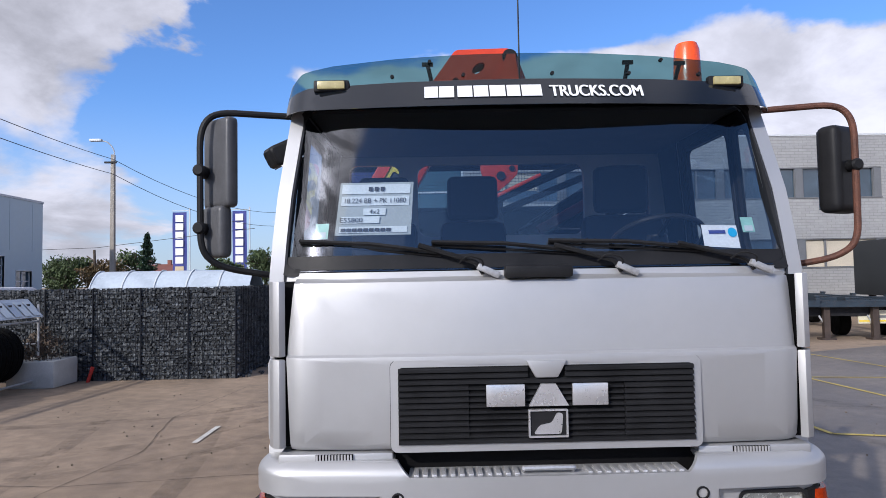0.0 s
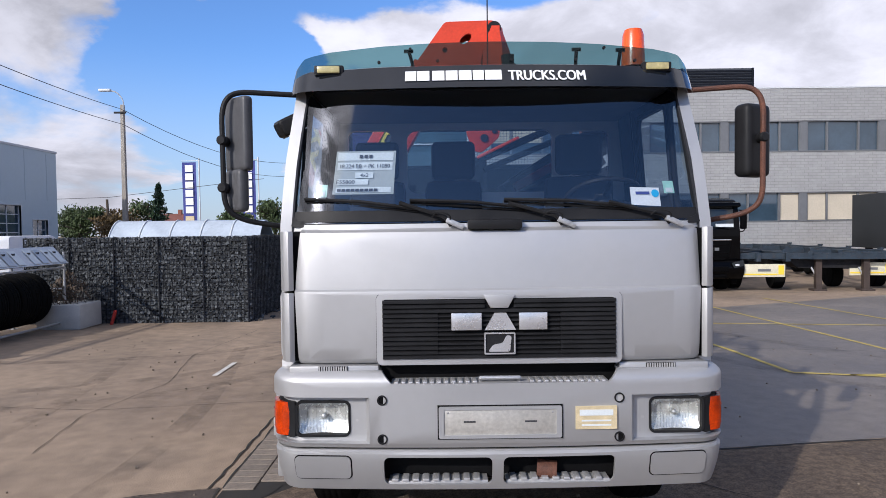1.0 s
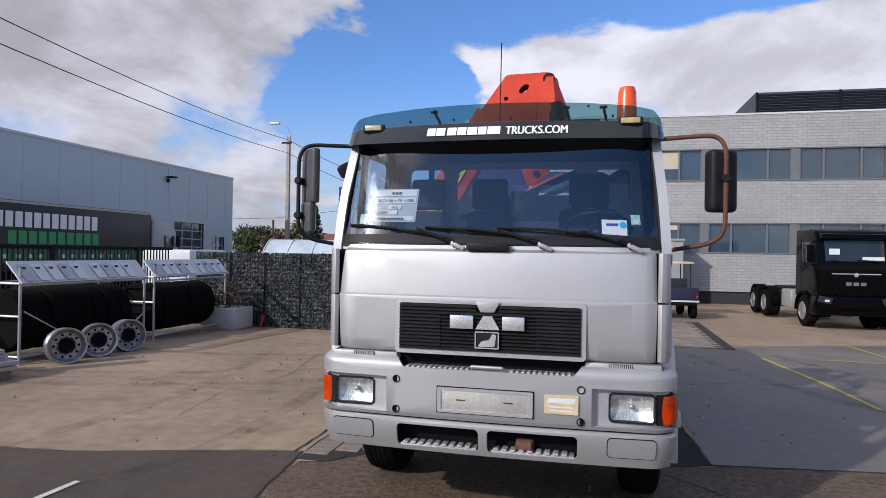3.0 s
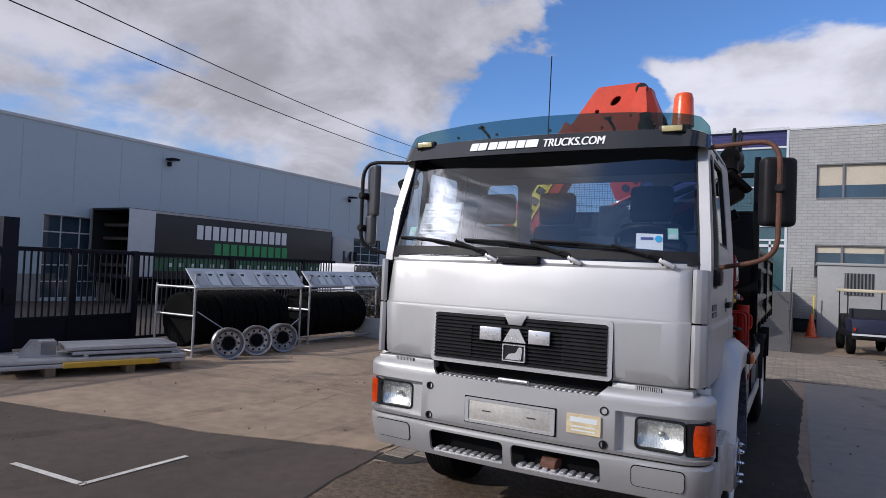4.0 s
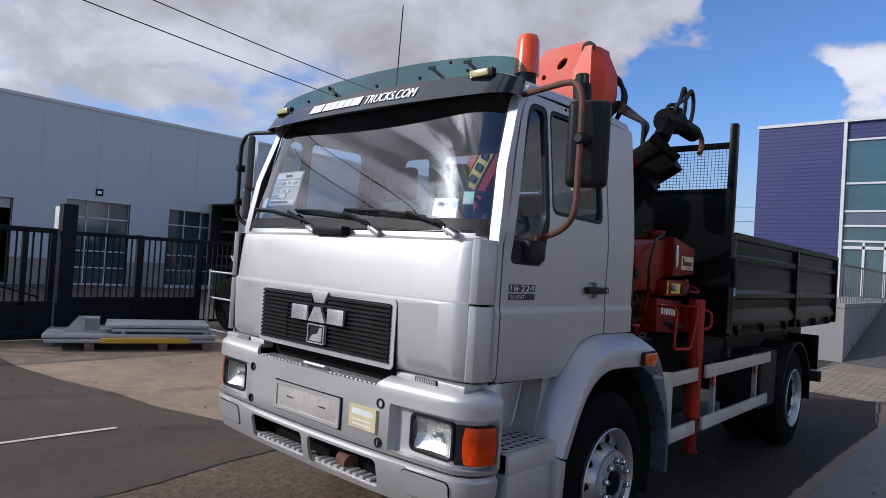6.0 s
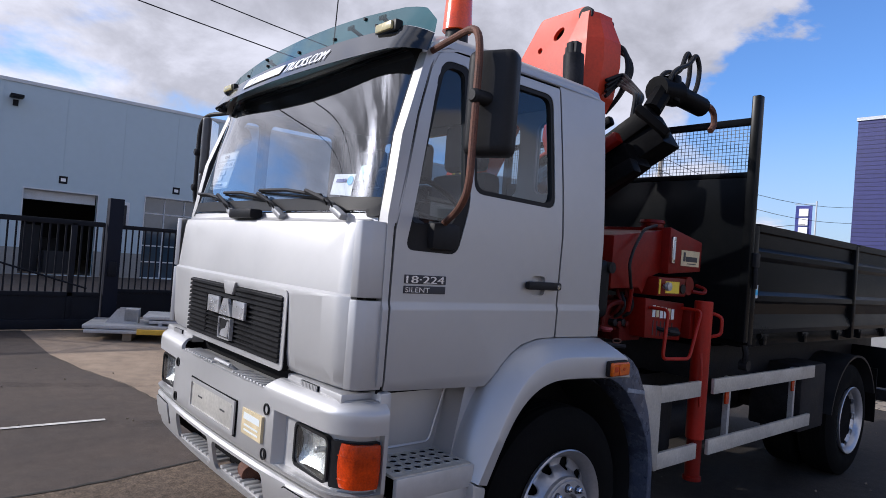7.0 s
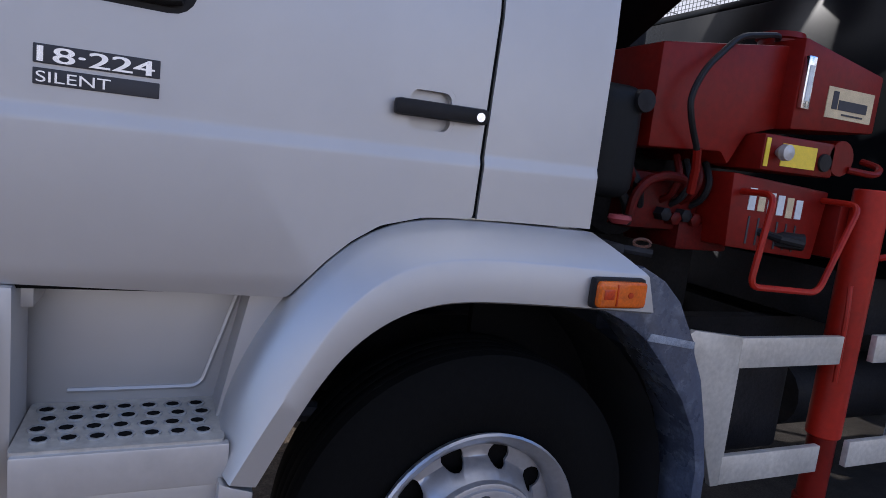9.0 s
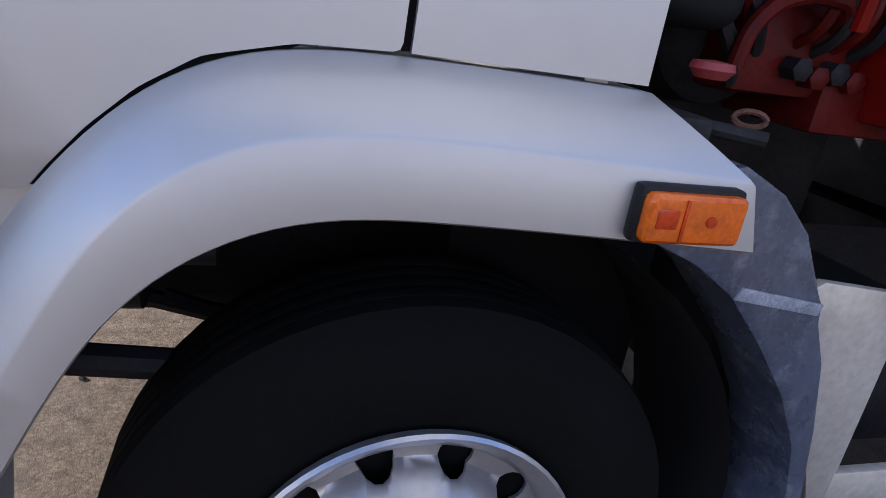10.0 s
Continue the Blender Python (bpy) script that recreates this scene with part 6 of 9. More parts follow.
def build_papers():
    """Notices behind the windscreen."""
    s = thing("price_notice", "white printed notice taped inside the windscreen", "notice")

    def inside(u, v, d):
        return screen_at(u, v, d + 0.012)
    part("sheet", sheet([(-0.885, 2.118), (-0.552, 2.118), (-0.55, 2.353), (-0.883, 2.353)], [], inside, 0.002), mat("grey_card", (0.35, 0.38, 0.37), 0.6, 0, 0.06, 9), s)
    rows = ((2.302, 0.31, 0.042, 0.0), (2.249, 0.305, 0.042, 0.0), (2.206, 0.10, 0.03, 0.0), (2.170, 0.17, 0.03, -0.06), (2.128, 0.30, 0.028, 0.0))
    for z, w, h, o in rows:
        c = -0.718 + o
        part("strip", sheet([(c - w / 2, z), (c + w / 2, z), (c + w / 2, z + h), (c - w / 2, z + h)], [], lambda u, v, d: screen_at(u, v, d + 0.009), 0.001), PAPER, s)
    for k in range(3):
        a = -0.752 + k * 0.027
        part("print_bar", sheet([(a, 2.314), (a + 0.018, 2.314), (a + 0.018, 2.332), (a, 2.332)], [], lambda u, v, d: screen_at(u, v, d + 0.006), 0.001), INK, s)
    def line(t, z, h, x0, w):
        ob = lettering("print", t, h, w, INK, s, (0, 0, 0))
        for v in ob.data.vertices:
            v.co = screen_at(x0 + v.co.x, z + v.co.z, 0.006)
    line("18.224 BB + PK 11080", 2.260, 0.021, -0.855, 0.275)
    line("4x2", 2.212, 0.019, -0.74, 0.045)
    line("E55800", 2.175, 0.020, -0.868, 0.10)
    for k in range(9):
        a = -0.86 + k * 0.025
        part("print_bar", sheet([(a, 2.134), (a + 0.02, 2.134), (a + 0.02, 2.148), (a, 2.148)], [], lambda u, v, d: screen_at(u, v, d + 0.006), 0.001), INK, s)
    t = thing("dealer_card", "white card with cyan dot inside the windscreen", "card")
    part("sheet", sheet([(0.725, 2.045), (0.885, 2.035), (0.888, 2.135), (0.728, 2.14)], [], inside, 0.001), WHITE, t)
    part("dot", sheet([(0.862 + 0.021 * math.cos(a), 2.105 + 0.021 * math.sin(a)) for a in np.linspace(0, 2 * math.pi, 16, endpoint=False)], [], lambda u, v, d: screen_at(u, v, d + 0.009), 0.001), CYAN, t)
    part("print_bar", sheet([(0.755, 2.10), (0.83, 2.10), (0.83, 2.115), (0.755, 2.115)], [], lambda u, v, d: screen_at(u, v, d + 0.009), 0.001), mat("navy_print", (0.05, 0.06, 0.25), 0.6), t)
    for x in (-0.975, 0.915):
        m = thing("windscreen_sticker", "small mint and white sticker inside the windscreen", "sticker", group="windscreen stickers")
        part("sheet", sheet([(x, 2.105), (x + 0.06, 2.105), (x + 0.06, 2.172), (x, 2.172)], [], inside, 0.001), MINT, m)
        part("print_bar", sheet([(x + 0.01, 2.11), (x + 0.05, 2.11), (x + 0.05, 2.135), (x + 0.01, 2.135)], [], lambda u, v, d: screen_at(u, v, d + 0.009), 0.001), PAPER, m)


build_papers()


# ---- the yard ----
def gz(y):
    """The ground's height: the yard falls a little behind the truck."""
    return -0.022 * max(0.0, min(13.5, y - 6.5))


CONCRETE = mat("yard_concrete", (0.28, 0.210, 0.148), 0.72, 0, 0.22, 0.35, 0.5, 70, 0, 0.14, 0.6, (0.13, 0.105, 0.085), speck=0.22, spec=0.28)
TARMAC = mat("worn_tarmac", (0.075, 0.057, 0.045), 0.66, 0, 0.22, 0.5, 0.4, 90, 0, 0.14, 0.45, (0.055, 0.05, 0.047), speck=0.3, spec=0.28)
TARMAC2 = mat("greyed_yard_surface", (0.170, 0.145, 0.121), 0.52, 0, 0.2, 0.45, 0.4, 90, 0, 0.14, 0.6, (0.10, 0.09, 0.08), speck=0.25, spec=0.6)
ROUGHC = mat("rough_aggregate_concrete", (0.128, 0.094, 0.066), 0.78, 0, 0.25, 1.2, 0.8, 160, 0, 0.35, 0.55, (0.08, 0.062, 0.048), speck=0.45, sscale=70, spec=0.28)
# tarmac with the shade under the truck put into its colour
SHADETAR = mat("shade_darkened_tarmac", (0.042, 0.037, 0.033), 0.75, 0, 0.3, 0.8, 0.4, 90, 0, 0.14, 0.6, (0.022, 0.02, 0.019), speck=0.3, spec=0.10)
GROOVE = mat("dirt_in_joints", (0.025, 0.022, 0.018), 0.9, 0, 0.3, 8)
WHITEL = mat("worn_white_paint", (0.55, 0.53, 0.48), 0.7, 0, 0.25, 6, 0.2, 60, 0, 0.3, 0.6, (0.28, 0.25, 0.21))
YELL = mat("worn_yellow_paint", (0.48, 0.37, 0.08), 0.7, 0, 0.25, 6, 0.2, 60, 0, 0.3, 0.6, (0.25, 0.22, 0.17))


def smear():
    """Rubber rubbed thinly on the ground, with the ground showing through."""
    m = mat("tyre_smear", (0.05, 0.043, 0.038), 0.8, 0, 0.3, 3)
    nt = m.node_tree
    out, b = nt.nodes["Material Output"], nt.nodes["Principled BSDF"]
    tc = nt.nodes.new("ShaderNodeTexCoord")
    n = node(nt, "ShaderNodeTexNoise", Scale=2.2, Detail=8.0, Roughness=0.75)
    r = nt.nodes.new("ShaderNodeMapRange")
    r.inputs["From Min"].default_value, r.inputs["From Max"].default_value, r.inputs["To Max"].default_value = 0.42, 0.72, 0.34
    tr = nt.nodes.new("ShaderNodeBsdfTransparent")
    mx = nt.nodes.new("ShaderNodeMixShader")
    for a, c in ((tc.outputs["Object"], n.inputs["Vector"]), (n.outputs["Fac"], r.inputs["Value"]), (r.outputs[0], mx.inputs[0]), (tr.outputs[0], mx.inputs[1]), (b.outputs[0], mx.inputs[2]), (mx.outputs[0], out.inputs[0])):
        nt.links.new(a, c)
    return m


SMEAR = smear()


def build_ground():
    bm = bmesh.new()
    xs = (-400, -40, -12, 0, 12, 40, 400)
    ys = (-400, -30, 0, 6.5, 10, 15, 20, 60, 500)
    rows = [[bm.verts.new((x, y, gz(y))) for x in xs] for y in ys]
    for a, b in zip(rows, rows[1:]):
        for i in range(len(xs) - 1):
            bm.faces.new((a[i], a[i + 1], b[i + 1], b[i]))
    solid("ground", bm, CONCRETE, "tan concrete yard with stains", "ground", kind="structure")

    def patch(name, pts, m, label, h):
        bm = bmesh.new()
        es = []
        vs = [bm.verts.new((x, y, 0)) for x, y in pts]
        es = [bm.edges.new((vs[i], vs[(i + 1) % len(vs)])) for i in range(len(vs))]
        bmesh.ops.triangle_fill(bm, use_beauty=True, edges=es)
        for c in (6.5, 10, 15, 20):
            bmesh.ops.bisect_plane(bm, geom=bm.verts[:] + bm.edges[:] + bm.faces[:], plane_co=(0, c, 0), plane_no=(0, 1, 0), dist=1e-5)
        for v in bm.verts:
            v.co.z = gz(v.co.y) + h
        return solid(name, bm, m, label, "pavement", kind="structure")
    patch("pavement_1", [(-14, -8), (-1.6, -8), (-1.70, -0.52), (-1.745, -0.07), (-1.87, 0.5), (-1.92, 1.0), (-1.985, 1.46), (-2.28, 1.40), (-3.175, 1.136), (-4.01, 0.875), (-4.88, 0.78), (-5.86, 0.525), (-7.02, 0.34), (-8.46, 0.31), (-14, 0.15)], TARMAC, "dark worn tarmac beside the concrete", 0.004)
    patch("pavement_2", [(1.75, 2.13), (4.4, 2.49), (14, 2.6), (14, 16), (1.75, 10.4)], TARMAC2, "dark tarmac strip with yellow lines", 0.004)
    patch("pavement_3", [(-1.6, -8), (14, -8), (14, 2.55), (4.4, 2.44), (1.8, 2.08), (1.3, 1.93), (-1.2, 1.72), (-1.60, 1.28), (-1.88, 1.20), (-1.92, 1.0), (-1.87, 0.5), (-1.745, -0.07), (-1.70, -0.52)], ROUGHC, "rough brown aggregate concrete", 0.003)
    # darker patch paints the truck's own shade onto the tarmac
    patch("pavement_7", [(-1.2, 1.73), (1.3, 1.94), (1.74, 2.10), (1.62, 4.0), (1.69, 8.0), (1.35, 10.58), (-1.2, 10.58)], SHADETAR, "tarmac under the parked truck, darkened for its shade", 0.0035)
    patch("pavement_5", [(-23.9, -35), (-9.62, -35), (-9.62, 8.5), (-10.7, 11.3), (-10.7, 38), (-23.9, 38)], TARMAC, "dark tarmac yard behind the gate", 0.003)
    rnd = random.Random(3)

    def groove(pts, w, name="joint"):
        bm = bmesh.new()
        fine = []
        for a, b in zip(pts, pts[1:]):
            n = max(2, int(math.dist(a, b) / 0.12))
            fine += [(a[0] + (b[0] - a[0]) * k / n, a[1] + (b[1] - a[1]) * k / n) for k in range(n)]
        fine.append(pts[-1])
        left, right = [], []
        for i, (x, y) in enumerate(fine):
            a, b = fine[max(0, i - 1)], fine[min(len(fine) - 1, i + 1)]
            d = Vector((b[0] - a[0], b[1] - a[1])).normalized()
            nx, ny = -d.y, d.x
            jx, ww = rnd.uniform(-0.012, 0.012), w * rnd.uniform(0.5, 1.3)
            left.append(bm.verts.new((x + nx * (ww + jx), y + ny * (ww + jx), gz(y) + 0.0075)))
            right.append(bm.verts.new((x - nx * (ww - jx), y - ny * (ww - jx), gz(y) + 0.0075)))
        for i in range(len(fine) - 1):
            bm.faces.new((left[i], left[i + 1], right[i + 1], right[i]))
        solid(name, bm, GROOVE, "dark cracked joint in the pavement", "joint", kind="structure")
    groove([(-1.6, -8), (-1.70, -0.52), (-1.745, -0.07), (-1.87, 0.5), (-1.92, 1.0), (-1.985, 1.46)], 0.014)
    groove([(-2.05, 1.45), (-2.045, 2.8), (-2.04, 8.0)], 0.012)
    groove([(-1.96, 1.45), (-1.955, 2.8), (-1.95, 8.0)], 0.012)
    groove([(-1.985, 1.46), (-2.28, 1.40), (-3.175, 1.136), (-4.01, 0.875), (-4.88, 0.78), (-5.86, 0.525), (-7.02, 0.34)], 0.005)
    groove([(1.3, 1.95), (1.7, 2.09), (1.82, 2.11), (4.4, 2.46), (14, 2.57)], 0.016)
    groove([(1.2, 1.80), (1.484, 1.564), (1.8, 1.25), (2.17, 0.93), (2.55, 0.5)], 0.007)
    groove([(-1.90, 1.16), (-1.72, 1.22), (-1.60, 1.30), (-1.52, 1.5), (-1.2, 1.72)], 0.009)
    groove([(1.75, 2.1), (1.62, 4.0), (1.7, 8.0), (1.3, 11.5)], 0.014)

    def marks(pts, w):
        """A faint strip of tyre rubber."""
        bm = bmesh.new()
        P = [Vector((x, y, 0)) for x, y in pts]
        fine = []
        for i in range(len(P) - 1):
            p0, p1, p2, p3 = P[max(0, i - 1)], P[i], P[i + 1], P[min(len(P) - 1, i + 2)]
            for k in range(10):
                t = k / 10
                fine.append(0.5 * (2 * p1 + (p2 - p0) * t + (2 * p0 - 5 * p1 + 4 * p2 - p3) * t * t + (3 * p1 - p0 - 3 * p2 + p3) * t ** 3))
        rows = []
        for i, p in enumerate(fine[:-1]):
            d = (fine[i + 1] - p).normalized() * w
            rows.append([bm.verts.new((p.x - sx * d.y, p.y + sx * d.x, gz(p.y) + 0.006)) for sx in (-1, 1)])
        for a, b in zip(rows, rows[1:]):
            bm.faces.new((a[0], a[1], b[1], b[0]))
        solid("tyre_mark", bm, SMEAR, "faint dark tyre mark on the concrete", "mark", "tyre marks", "structure")
    for pts, w in (([(-9, 3.6), (-6, 4.3), (-3.6, 5.4), (-2.2, 7.5)], 0.11), ([(-9, 2.9), (-6, 3.4), (-3.2, 4.6), (-1.9, 7.0)], 0.10), ([(-8.5, 6.5), (-6, 6.2), (-3.5, 7.2), (-2.6, 9.5)], 0.12), ([(-6.5, -3), (-4.9, 0.5), (-4.6, 3.5), (-5.5, 8)], 0.12), ([(-5.0, -3), (-3.2, 0.2), (-2.9, 3.2), (-3.8, 8)], 0.12), ([(2.6, 9.5), (3.4, 6.5), (5.0, 4.0), (8, 2.4)], 0.12), ([(4.3, 10), (5.3, 7), (7.0, 5.0), (10, 3.6)], 0.12)):
        marks(pts, w)
    groove([(-3.9, 2.25), (-4.1, 3.4), (-3.8, 4.8), (-4.2, 6.6), (-4.0, 9.5)], 0.004)
    groove([(-8.0, 3.3), (-6.2, 3.9), (-4.1, 3.6), (-2.0, 3.9)], 0.004)
    groove([(2.0, 6.0), (4.5, 6.6), (7.0, 6.1), (11.0, 6.9)], 0.004)

    def stripe(a, b, w, m, label):
        bm = bmesh.new()
        d = Vector((b[0] - a[0], b[1] - a[1])).normalized()
        n = Vector((-d.y, d.x)) * w / 2
        k = 8
        rows = [[bm.verts.new((p[0] + s * n.x, p[1] + s * n.y, gz(p[1]) + 0.011)) for s in (-1, 1)] for p in [(a[0] + (b[0] - a[0]) * i / k, a[1] + (b[1] - a[1]) * i / k) for i in range(k + 1)]]
        for p, q in zip(rows, rows[1:]):
            bm.faces.new((p[0], p[1], q[1], q[0]))
        solid("line", bm, m, label, "line", "road markings", "structure")
    stripe((-4.36, -0.78), (-3.41, -0.74), 0.06, WHITEL, "worn white parking line on tarmac")
    stripe((-3.41, -0.77), (-3.37, 0.24), 0.06, WHITEL, "worn white parking line on tarmac")
    stripe((-3.34, 5.15), (-3.34, 6.0), 0.07, WHITEL, "short white line on the concrete")
    for a, b in (((3.95, 9.4), (4.25, 4.93)), ((4.25, 4.93), (9.5, 3.5)), ((6.5, 6.2), (6.55, 13.5)), ((9.0, 6.5), (9.0, 15)), ((4.9, 4.75), (6.3, 4.75)), ((5.2, 9.6), (11.5, 8.4))):
        stripe(a, b, 0.07, YELL, "worn yellow parking line on tarmac")
    # small stones and leaves lying about
    bm = bmesh.new()
    for k in range(260):
        x, y = rnd.uniform(-7, 6), rnd.uniform(-3, 9)
        s = rnd.uniform(0.006, 0.018)
        bmesh.ops.create_cube(bm, size=s, matrix=Matrix.Translation((x, y, gz(y) + s * 0.25 + 0.006)) @ Euler((rnd.random() * 3, rnd.random() * 3, rnd.random() * 3)).to_matrix().to_4x4())
    solid("grit", bm, mat("grit", (0.16, 0.13, 0.10), 0.9, 0, 0.3, 30), "loose grit scattered on the yard", "grit", kind="stuff", smooth=0)


build_ground()

# -- brick paving by the ramp --
PAVER = mat("worn_grey_paver", (0.20, 0.165, 0.13), 0.8, 0, 0.2, 3, 0.3, 80, 0, 0.15, 0.3, (0.10, 0.085, 0.07), 0.12)
BRICK = mat("paving_brick", (0.20, 0.168, 0.132), 0.8, 0, 0.15, 3, 0.3, 80, 0, 0.15, 0, (0, 0, 0), 0.22)


def paving_z(y):
    """The brick paving rises from the yard to the ramp's foot."""
    return gz(10.6) * max(0.0, min(1.0, (15.6 - y) / 5.0))


def build_paving():
    bm = bmesh.new()
    prism(bm, [(10.6, -0.45), (10.6, paving_z(10.6) + 0.003), (15.59, 0.003), (15.59, -0.45)], "x", -2.5, 3.75)
    bed = solid("pavement_4", bm, GROOVE, "tan brick paving at the ramp's foot", "pavement", kind="structure")
    me = finish(box(bmesh.new(), -0.143, 0.143, -0.070, 0.070, -0.02, 0.012, 0.006, seg=1), "brick", BRICK, 0)
    rest = bmesh.new()
    for j in range(33):
        for i in range(12):
            x, y = i * 0.293 + (0.146 if j % 2 else 0), 10.69 + j * 0.147
            z = paving_z(y)
            if j < 25:
                ob = new("brick", me)
                ob.parent = bed
                ob.location = (x, y, z)
            else:
                vs = [rest.verts.new((x + a, y + b, z + c)) for c in (-0.02, 0.012) for a, b in ((-0.143, -0.07), (0.143, -0.07), (0.143, 0.07), (-0.143, 0.07))]
                rest.faces.new(vs[4:])
                for k in range(4):
                    rest.faces.new((vs[k], vs[(k + 1) % 4], vs[4 + (k + 1) % 4], vs[4 + k]))
    tagged(part("far_bricks", rest, BRICK, bed, "", 0), kind="stuff")
    strip = solid("pavement_6", bx(-1.945, -1.21, 1.25, 4.4, -0.05, 0.0025), GROOVE, "grey brick strip beside the drain channel", "pavement", kind="structure")
    me = finish(box(bmesh.new(), -0.118, 0.118, -0.058, 0.058, -0.02, 0.012, 0.005, seg=1), "brick", PAVER, 0)
    for j in range(26):
        for i in range(3):
            x, y = -1.83 + i * 0.243, 1.36 + j * 0.121
            if y > 1.40 + max(0, x + 1.75) * 0.75:
                ob = new("brick", me)
                ob.parent = strip
                ob.location = (x, y + (0.03 if i == 1 else 0), 0)


# -- left building --
CLAD = mat("pale_blue_cladding", (0.42, 0.51, 0.555), 0.5, 0.1, 0.02, 0.3, 0.01, 30, 0, 0.015)
PLINTH = mat("concrete_plinth", (0.24, 0.235, 0.22), 0.8, 0, 0.15, 1, 0.2, 40)
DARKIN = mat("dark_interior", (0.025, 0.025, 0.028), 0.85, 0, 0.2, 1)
FRAMEW = mat("white_frame", (0.55, 0.57, 0.58), 0.5, 0, 0.05)
STEELBL = mat("dark_blue_grey_steel", (0.008, 0.0095, 0.014), 0.5, 0.0, 0.2, 4, 0.05, 80, spec=0.15)
POSTER = mat("blue_poster", (0.05, 0.15, 0.24), 0.35, 0, 0.12, 0.6, 0, 60, 0.3)


def build_left_hall():
    X = -24.0
    hall = thing("warehouse", "pale blue metal clad warehouse behind the fence", "building", kind="")
    holes = [(-5.0, 0.79, 0.02, 3.82), (1.83, 4.23, 0.02, 3.12), (5.95, 8.33, 0.02, 3.30), (9.93, 12.2, 0.02, 3.30), (29.6, 32.6, 1.0, 3.55), (33.6, 35.0, 1.0, 2.75)]
    lo = -0.3
    wall = part("wall", sheet([(-40, lo), (36, lo), (36, 6.85), (-40, 6.85)], [[(a, c), (b, c), (b, d), (a, d)] for a, b, c, d in holes], lambda y, z, d: (X - d, y, z), 0.25), CLAD, hall, "", 0)
    for k in range(38):
        y = -39 + k * 2.0
        part("rib", bx(X, X + 0.012, y, y + 0.02, 3.9, 6.7), CLAD, wall)
    part("roof_trim", bx(X - 0.3, X + 0.04, -40, 36.04, 6.85, 6.97), FRAMEW, hall)
    part("end_wall", bx(X - 20, X - 0.25, 35.75, 36, lo, 6.85), CLAD, hall)
    part("roof", bx(X - 20, X - 0.3, -40, 36, 6.7, 6.84), CLAD, hall)
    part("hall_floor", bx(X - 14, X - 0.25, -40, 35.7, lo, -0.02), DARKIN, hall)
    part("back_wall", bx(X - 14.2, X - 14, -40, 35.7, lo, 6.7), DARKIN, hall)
    for a, b in ((-40, -5.0), (0.79, 1.83), (4.23, 5.95), (8.33, 9.93), (12.2, 36)):
        part("plinth", bx(X - 0.02, X + 0.03, a, b, lo, 0.98), PLINTH, hall)
    for a, b, c, d in holes:
        bm = bmesh.new()
        box(bm, X - 0.1, X + 0.02, a - 0.04, a, c, d)
        box(bm, X - 0.1, X + 0.02, b, b + 0.04, c, d)
        box(bm, X - 0.1, X + 0.02, a - 0.04, b + 0.04, d, d + 0.05)
        part("door_frame", bm, FRAMEW, hall)
    for a, b, c, d in holes[2:]:
        dr = part("glazed_door", bx(X - 0.20, X - 0.17, a, b, c, d), PANE, hall, "glazed sectional door with white bars")
        rows = 5 if d - c > 2.5 else 3
        cols = 3 if b - a > 2 else 2
        for k in range(rows + 1):
            z = c + (d - c) * k / rows
            part("bar", bx(X - 0.18, X - 0.13, a, b, z - 0.025, z + 0.025), FRAMEW, dr)
        for k in range(cols + 1):
            y = a + (b - a) * k / cols
            part("bar", bx(X - 0.18, X - 0.13, y - 0.02, y + 0.02, c, d), FRAMEW, dr)
    part("raised_door_panel", bx(X - 0.3, X - 0.25, 1.85, 4.2, 2.75, 3.12), FRAMEW, hall)
    # things stored inside the open bays
    rnd = random.Random(8)
    for k in range(10):
        y = rnd.choice((-4.2, -3.0, -1.6, -0.3, 2.3, 3.3))
        h = rnd.uniform(0.5, 1.9)
        w = rnd.uniform(0.3, 0.5)
        xx = X - rnd.uniform(1.5, 6)
        solid("crate", bx(xx - w, xx + w, y - w, y + w, -0.02, h, 0.01), rnd.choice((CLAD, FRAMEW, PLINTH, DARKIN)), "grey crate stored in the open bay", "crate", "crates in the hall")
    pz = part("poster", bx(X, X + 0.03, -4.2, 0.22, 4.34, 5.57), POSTER, hall, "blue poster with a white pallet truck shape")
    part("poster_frame", hoop([(-4.26, 4.28), (0.28, 4.28), (0.28, 5.63), (-4.26, 5.63)], [(-4.19, 4.35), (0.21, 4.35), (0.21, 5.56), (-4.19, 5.56)], lambda u, v, d: (X + 0.05 - d, u, v), 0.05), GALV, pz)
    bm = bmesh.new()
    box(bm, X + 0.03, X + 0.034, -1.75, -1.70, 4.62, 5.25)
    box(bm, X + 0.03, X + 0.034, -1.75, -0.45, 4.56, 4.62)
    box(bm, X + 0.03, X + 0.034, -1.2, -0.7, 4.66, 4.95)
    lathe(bm, [(X + 0.03, 0.06), (X + 0.034, 0.06)], "x", 12, (0, -1.55, 4.56))
    part("poster_shape", bm, WHITE, pz)
    for y, z in ((15.34, 6.28), (28.9, 6.1), (1.36, 6.25)):
        bm = bmesh.new()
        box(bm, X, X + 0.12, y - 0.08, y + 0.08, z - 0.25, z - 0.05, 0.01)
        box(bm, X + 0.05, X + 0.55, y - 0.2, y + 0.2, z, z + 0.10, 0.02, m=None)
        part("wall_lamp", bm, STEELBL, hall, "dark floodlight on the wall")
    for y, z in ((7.1, 3.55), (3.03, 3.45)):
        pl = part("bay_plate", bx(X, X + 0.02, y - 0.14, y + 0.14, z - 0.02, z + 0.26), STEELBL, hall)
        part("print_bar", bx(X + 0.02, X + 0.025, y - 0.08, y + 0.08, z + 0.06, z + 0.18), WHITE, pl)


build_left_hall()


